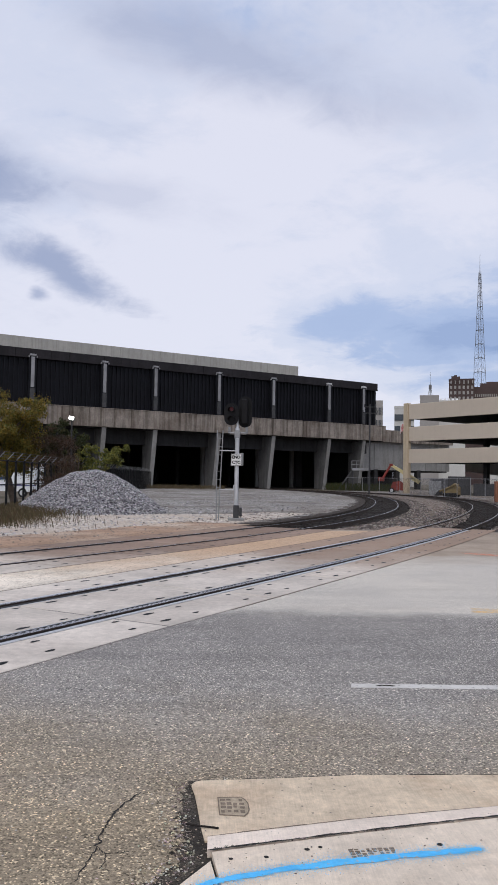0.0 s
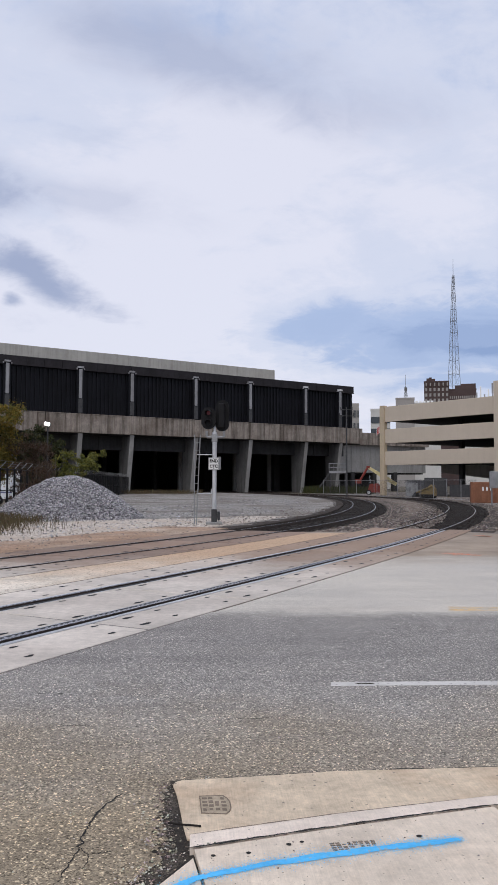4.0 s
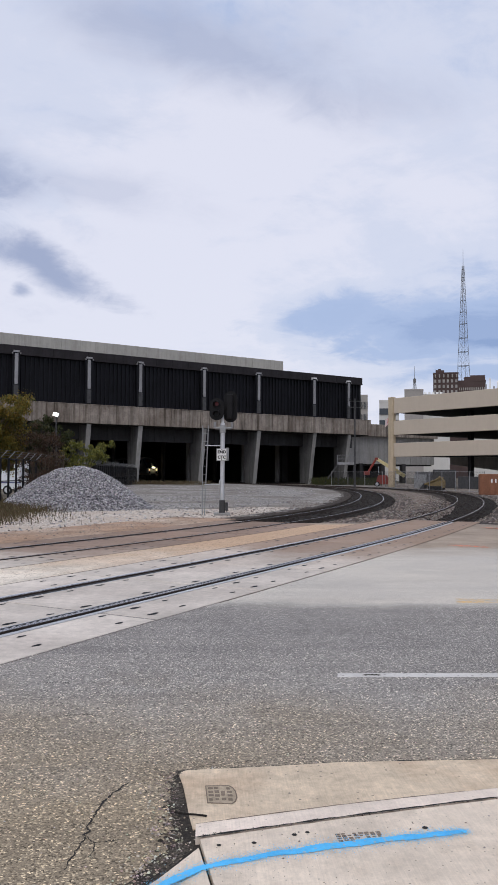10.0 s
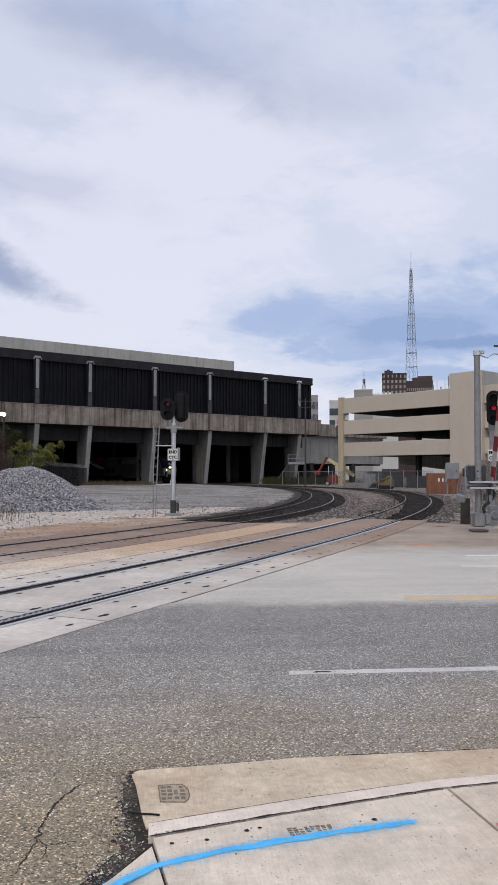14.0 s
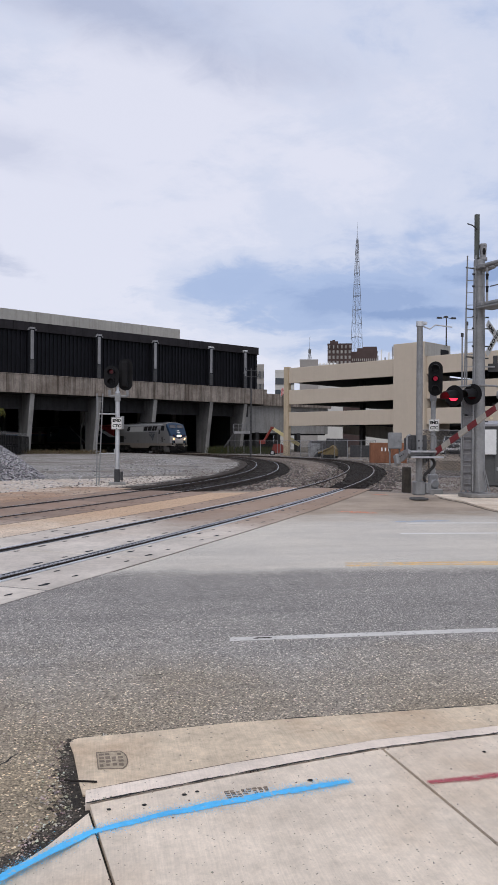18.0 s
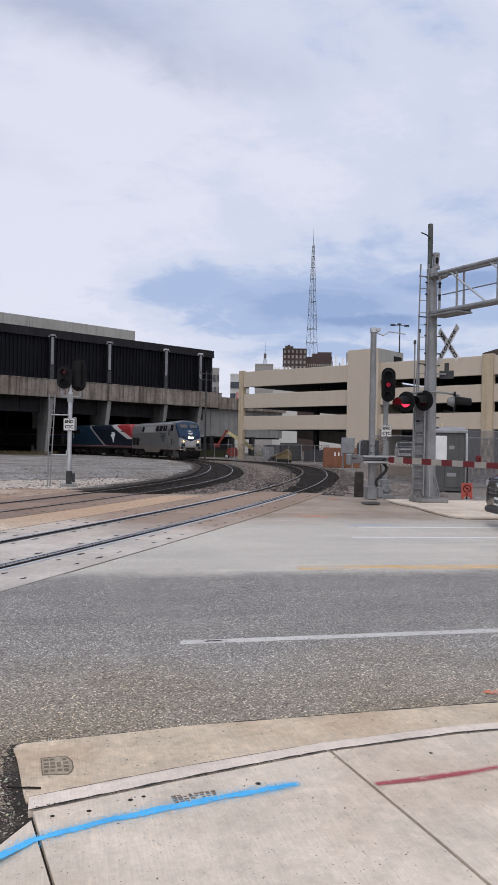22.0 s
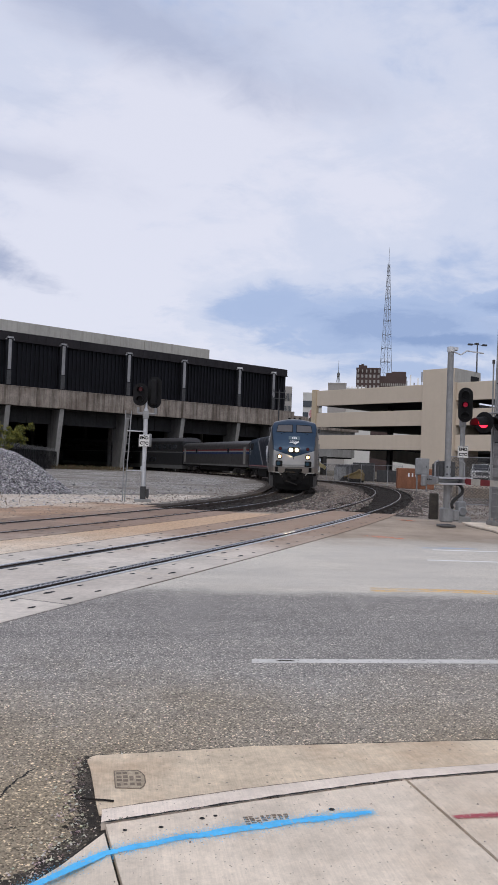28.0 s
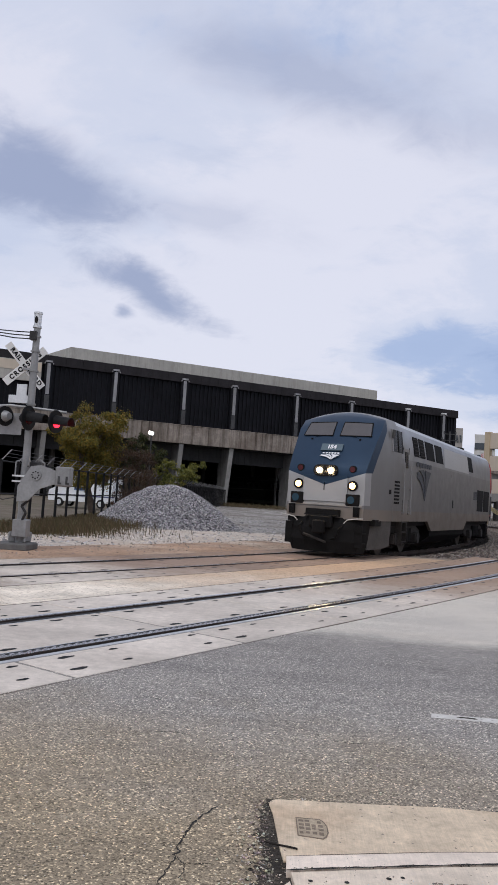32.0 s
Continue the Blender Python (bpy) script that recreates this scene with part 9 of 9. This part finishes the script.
spray("blue_road_mark", "faint blue sprayed mark on the pale road", [(6.0, 14.9), (6.6, 14.95), (7.2, 14.9)], [0.15, 0.35, 0.15], SPRAYB2, -0.0085)
spray("orange_spray_mark", "orange sprayed mark by the track", [(8.5, 22.9), (8.62, 22.7), (8.8, 22.5)], [0.15, 0.5, 0.15], SPRAYO, 0.002)
spray("orange_spray_mark", "orange sprayed mark on the sidewalk", [(11.0, 16.4), (11.6, 16.3), (12.2, 16.2)], [0.1, 0.25, 0.1], SPRAYO, 0.038)


def crack(label, pts, width, z, material, seed, jit=0.7):
    rng = random.Random(seed)
    bm = bmesh.new()
    rows = []
    for p, q in zip(pts, pts[1:]):
        n = 10
        for k in range(n):
            u = k / n
            rows.append((p[0] + (q[0] - p[0]) * u + rng.gauss(0, width * jit), p[1] + (q[1] - p[1]) * u + rng.gauss(0, width * jit)))
    rows.append(pts[-1])
    vs = []
    for i, (x, y) in enumerate(rows):
        a, b = rows[max(0, i - 1)], rows[min(len(rows) - 1, i + 1)]
        d = Vector((b[0] - a[0], b[1] - a[1])).normalized()
        w = width * rng.uniform(0.2, 1.0) * (0.3 if i in (0, len(rows) - 1) else 1)
        vs.append((bm.verts.new((x - d.y * w, y + d.x * w, z)), bm.verts.new((x + d.y * w, y - d.x * w, z))))
    for (a, b), (c, d) in zip(vs, vs[1:]):
        bm.faces.new((a, c, d, b))
    return tagged(part("pavement_crack", bm, material), label, "crack", "", "structure")


BROKEN = stones("broken_asphalt", ((0.030, 0.026, 0.022), (0.075, 0.063, 0.051), (0.15, 0.126, 0.10), (0.042, 0.036, 0.029)), 120, 1.0, 0.01, patch=(0.030, 0.026, 0.023), patch_scale=6)
DENT_DARK = mat("stamp_relief", (0.21, 0.165, 0.125), 0.95, var=0.3, scale=8, fine=80, bump=0.6)
CRACK = mat("crack_dark", (0.022, 0.02, 0.018), 0.95, var=0.3, bump=0)
crack("jagged dark crack in the asphalt", [(-0.385, 4.07), (-0.467, 3.90), (-0.499, 3.767), (-0.516, 3.624), (-0.511, 3.49)], 0.0075, -0.0025, CRACK, 1)
crack("jagged dark crack in the asphalt", [(-0.511, 3.49), (-0.467, 3.426), (-0.418, 3.44), (-0.338, 3.452)], 0.004, -0.0025, CRACK, 2)
crack("jagged dark crack in the asphalt", [(-0.511, 3.49), (-0.525, 3.42), (-0.539, 3.32), (-0.56, 3.2)], 0.005, -0.0025, CRACK, 3)
crack("jagged dark crack in the asphalt", [(-0.467, 3.426), (-0.46, 3.36), (-0.475, 3.30)], 0.003, -0.0025, CRACK, 7)
crack("dirty gap along the gutter edge", [(-0.13, 4.215), (0.3, 4.25), (0.76, 4.298), (1.5, 4.308), (2.5, 4.316), (4, 4.285)], 0.018, -0.0012, CRACK, 4, 0.25)
crack("thin dark line where the kerb meets the gutter", [(-0.03, 3.563), (0.3, 3.648), (0.68, 3.739), (1.08, 3.818), (1.47, 3.889), (1.9, 3.934), (2.31, 3.969), (4, 3.965)], 0.006, 0.0085, DENT_DARK, 8, 0.12)
crack("dirty joint behind the kerb", [(-0.03, 3.38), (0.3, 3.463), (0.65, 3.55), (1.05, 3.643), (1.44, 3.727), (2.22, 3.812), (4, 3.815)], 0.009, 0.0355, CRACK, 5, 0.14)


def dirt_corner():
    """Black dirt where the asphalt has broken away, narrow by the gutter's end and wide by the cut slab."""
    edge = ((-0.128, 4.215), (-0.146, 4.08), (-0.150, 3.94), (-0.158, 3.78), (-0.128, 3.66), (-0.118, 3.52), (-0.125, 3.40), (-0.185, 3.26), (-0.255, 3.13), (-0.39, 2.98), (-0.54, 2.79))
    rng = random.Random(21)
    left = []
    for (ax, ay), (bx, by) in zip(edge, edge[1:]):
        for k in range(8):
            u = k / 8
            left.append((ax + (bx - ax) * u - abs(rng.gauss(0, 0.016)), ay + (by - ay) * u + rng.gauss(0, 0.008)))
    left.append(edge[-1])
    right = [(-0.45, 2.72), (-0.16, 3.11), (0.02, 3.32), (0.0, 3.5), (-0.02, 3.68), (-0.05, 3.95), (-0.08, 4.19)]
    bm = bmesh.new()
    prism(bm, left + right, -0.02, -0.0016)
    tagged(part("broken_edge", bm, BROKEN), "black dirt where the asphalt broke away beside the gutter", "dirt", "", "structure")
    # the ragged islands round it
    bm = bmesh.new()
    for _ in range(30):
        i = rng.randrange(20, len(left))
        x, y = left[i][0] - abs(rng.gauss(0.01, 0.03)), left[i][1] + rng.gauss(0, 0.03)
        r = rng.uniform(0.005, 0.014)
        prism(bm, [(x + r * rng.uniform(0.6, 1.2) * math.cos(t), y + r * rng.uniform(0.6, 1.2) * math.sin(t)) for t in (0, 0.9, 1.8, 2.7, 3.6, 4.5, 5.4)], -0.01, -0.0014)
    tagged(part("dirt_spots", bm, BROKEN), "ragged spots of black dirt on the asphalt", "dirt", "", "structure")


dirt_corner()
for k, (x, y) in enumerate(((-1.2, 6.0), (2.0, 8.4), (0.3, 5.3), (3.4, 7.4), (-0.9, 5.2), (4.6, 8.1))):
    rng = random.Random(70 + k)
    crack("short dark scar in the asphalt", [(x, y), (x + 0.1, y + rng.uniform(-0.02, 0.02)), (x + 0.2, y + rng.uniform(-0.03, 0.03))], 0.006, -0.0025, CRACK, 80 + k)

DENT = mat("worn_stamp", (0.42, 0.345, 0.25), 0.95, var=0.25, scale=8, fine=80, bump=0.6)


def stamp(label, pts, z, rows, columns, framed=True):
    """A worn trade stamp pressed in the concrete: rows of unreadable bars, with or without a sunk field and border."""
    bm = bmesh.new()
    srng = random.Random(17)
    (ax, ay), (bx, by), (cx, cy), (dx, dy) = pts
    P = lambda u, v: (ax + (bx - ax) * u + (dx - ax) * v, ay + (by - ay) * u + (dy - ay) * v)

    def bar(u0, v0, u1, v1):
        prism(bm, [P(u0, v0), P(u1, v0), P(u1, v1), P(u0, v1)], z - 0.002, z)

    if framed:
        outline = [(0.02, 0.04), (0.80, 0.0), (0.93, 0.14), (1.0, 0.34), (1.0, 0.66), (0.93, 0.86), (0.80, 1.0), (0.02, 0.96)]
        prism(bm, [P(u, v) for u, v in outline], z - 0.003, z - 0.0009)
        for f in bm.faces:
            f.material_index = 1
        for (u0, v0), (u1, v1) in zip(outline, outline[1:] + outline[:1]):
            k = 0.93
            i0, j0, i1, j1 = (0.5 + (q - 0.5) * k for q in (u0, v0, u1, v1))
            prism(bm, [P(u0, v0), P(u1, v1), P(i1, j1), P(i0, j0)], z - 0.002, z)
    for r in range(rows):
        v = 0.12 + 0.78 * r / rows
        for c in range(columns):
            u = 0.10 + 0.80 * c / columns
            if srng.random() < 0.12:
                continue
            h, w = 0.60 / rows, 0.60 / columns
            o = srng.uniform(-0.02, 0.02)
            bar(u, v + o, u + w * srng.uniform(0.6, 1.1), v + o + h * srng.uniform(0.5, 1.0))
    tagged(part("concrete_stamp", bm, [DENT_DARK, DENT]), label, "stamp", "", "structure")


stamp("worn square trade stamp in the gutter concrete", [(0.01, 4.0), (0.165, 3.99), (0.17, 3.775), (0.02, 3.775)], 0.0085, 4, 4)
stamp("worn small trade stamp in the sidewalk", [(0.55, 3.40), (0.81, 3.42), (0.80, 3.31), (0.56, 3.30)], 0.0318, 4, 8, False)


def grit(rng):
    k = rng.random()
    if k < 0.5:
        pts = [(-0.13, 4.2), (-0.12, 3.9), (-0.10, 3.6), (-0.08, 3.34), (-0.3, 2.96), (-0.55, 2.65)]
        i = rng.randrange(5)
        u = rng.random()
        return pts[i][0] + (pts[i + 1][0] - pts[i][0]) * u - abs(rng.gauss(0, 0.06)), pts[i][1] + (pts[i + 1][1] - pts[i][1]) * u, 0.0
    if k < 0.68:
        x = rng.uniform(-0.1, 3.5)
        return x, float(np.interp(x, (-0.1, 0.65, 1.44, 2.2, 7), (3.37, 3.55, 3.727, 3.812, 3.815))) + rng.gauss(0, 0.006), 0.034
    if k < 0.93:
        x = rng.uniform(-0.1, 3.5)
        return x, float(np.interp(x, (-0.1, 0.76, 2.5, 7), (4.205, 4.285, 4.30, 4.2))) + rng.gauss(0.0, 0.015), 0.0
    return rng.uniform(-0.2, 3.2), rng.uniform(2.6, 3.7), 0.031


scattered("pavement_grit", "small gravel and grit in joints and gaps", 1350, grit, (0.003, 0.004, 0.005, 0.007), BROWNSTONE, 61)
PALE_GRIT = island_mat("pale_grit", ((0.55, 0.47, 0.36), (0.80, 0.71, 0.58), (0.40, 0.33, 0.25), (0.92, 0.85, 0.74), (0.66, 0.57, 0.45)))


def corner_grit(rng):
    u = rng.random()
    pts = [(-0.17, 4.12), (-0.19, 3.8), (-0.15, 3.6), (-0.12, 3.4), (-0.19, 3.2), (-0.34, 2.98), (-0.53, 2.74)]
    i = min(5, int(6 * u ** 0.6))
    k = rng.random()
    return pts[i][0] + (pts[i + 1][0] - pts[i][0]) * k - rng.gauss(0.02, 0.05), pts[i][1] + (pts[i + 1][1] - pts[i][1]) * k, 0.0


scattered("corner_gravel", "loose pale gravel on dark dirt beside the gutter", 420, corner_grit, (0.003, 0.004, 0.005, 0.007, 0.009), PALE_GRIT, 63)
scattered("road_grit", "pale stones proud of the worn asphalt", 1900, lambda r: (r.uniform(-1.5, 2.0), r.uniform(3.2, 5.4), 0.0), (0.003, 0.004, 0.006), PALE_GRIT, 64)
bm = bmesh.new()
tube_pts = [(-0.13, 3.68, 0.012), (-0.08, 3.65, 0.016), (-0.03, 3.645, 0.014), (0.02, 3.635, 0.012)]
pipe(bm, tube_pts, 0.005, 6)
tagged(part("twig", bm, TIE), "small dark twig lying on the gutter concrete", "twig")
for x, y, r in ((0.99, 3.43, 0.014), (0.22, 3.325, 0.011), (0.40, 3.39, 0.012), (0.46, 3.41, 0.010), (1.95, 3.59, 0.010), (0.07, 3.31, 0.010)):
    bm = bmesh.new()
    bmesh.ops.create_circle(bm, cap_ends=True, segments=12, radius=r, matrix=Matrix.Translation((x, y, 0.0315)))
    tagged(part("spalled_spot", bm, CRACK), "small dark spalled spot in the sidewalk", "spot", "", "structure")
crack("worn dark patch on the lane line", [(1.26, 6.125), (1.34, 6.135), (1.42, 6.12)], 0.02, 0.0012, BROKEN, 91, 0.3)


# ---- what moves ----
RUN = ((0, 195.5), (15, 116.0), (18, 100.1), (20.5, 86.3), (23, 72.2), (25, 59.4), (27, 45.4), (29, 31.0), (30, 24.8), (31, 19.5), (32, 14.58))


def s_nose(t):
    """How far along the track the train's nose is, smooth from knot to knot."""
    k = max(i for i, (a, _) in enumerate(RUN[:-1]) if a <= t)
    slope = lambda i: (RUN[min(i + 1, len(RUN) - 1)][1] - RUN[max(i - 1, 0)][1]) / (RUN[min(i + 1, len(RUN) - 1)][0] - RUN[max(i - 1, 0)][0])
    (t0, a), (t1, b) = RUN[k], RUN[k + 1]
    h = t1 - t0
    u = (t - t0) / h
    return a * (2 * u**3 - 3 * u**2 + 1) + h * slope(k) * (u**3 - 2 * u**2 + u) + b * (3 * u**2 - 2 * u**3) + h * slope(k + 1) * (u**3 - u**2)


def on_rails(front, length, fore, aft):
    """Pose of a vehicle whose front end is at s = front: it rides on two pivots, fore and aft of its origin."""
    a = on(INNER, front + (length / 2 - fore))
    b = on(INNER, front + (length / 2 + aft))
    h = math.atan2(a[1] - b[1], a[0] - b[0])
    return pose(a[0] - math.cos(h) * fore, a[1] - math.sin(h) * fore, 0.02, 0, 0, math.degrees(h))


def motions():
    for ob, back, length, fore, aft in TRAIN:
        rows = [(k * 0.5, on_rails(s_nose(k * 0.5) + back, length, fore, aft)) for k in range(65)]
        walk(ob, rows)
    # the gate comes down
    arm_rows = ((0, 85), (13.5, 85), (14.0, 80), (14.5, 73), (15.0, 66), (15.5, 60), (16.5, 46), (17.5, 32), (18.3, 18), (19.0, 6), (19.7, 0.3), (20.2, -0.6), (32, -0.6))
    walk(GATE_ARM, [(t, pose(-0.10, -0.2, 1.26, 0, -a, ARM_YAW)) for t, a in arm_rows])
    # wheels roll: one turn for each run of their rim
    for w, x, r in WHEELS:
        walk(w, [(k * 0.08, pose(x, 0, r, 0, math.degrees((195.5 - s_nose(k * 0.08)) / r), 0)) for k in range(401)])


crossing_panels(TRACK_IN, INNER, -26, CROSS_IN, PANEL_RUSTY)
crossing_panels(TRACK_OUT, OUTER, -26, CROSS_OUT, PANEL)
ties(TRACK_IN, INNER, CROSS_IN + 0.2, 118)
ties(TRACK_OUT, OUTER, CROSS_OUT + 0.2, 112)
motions()
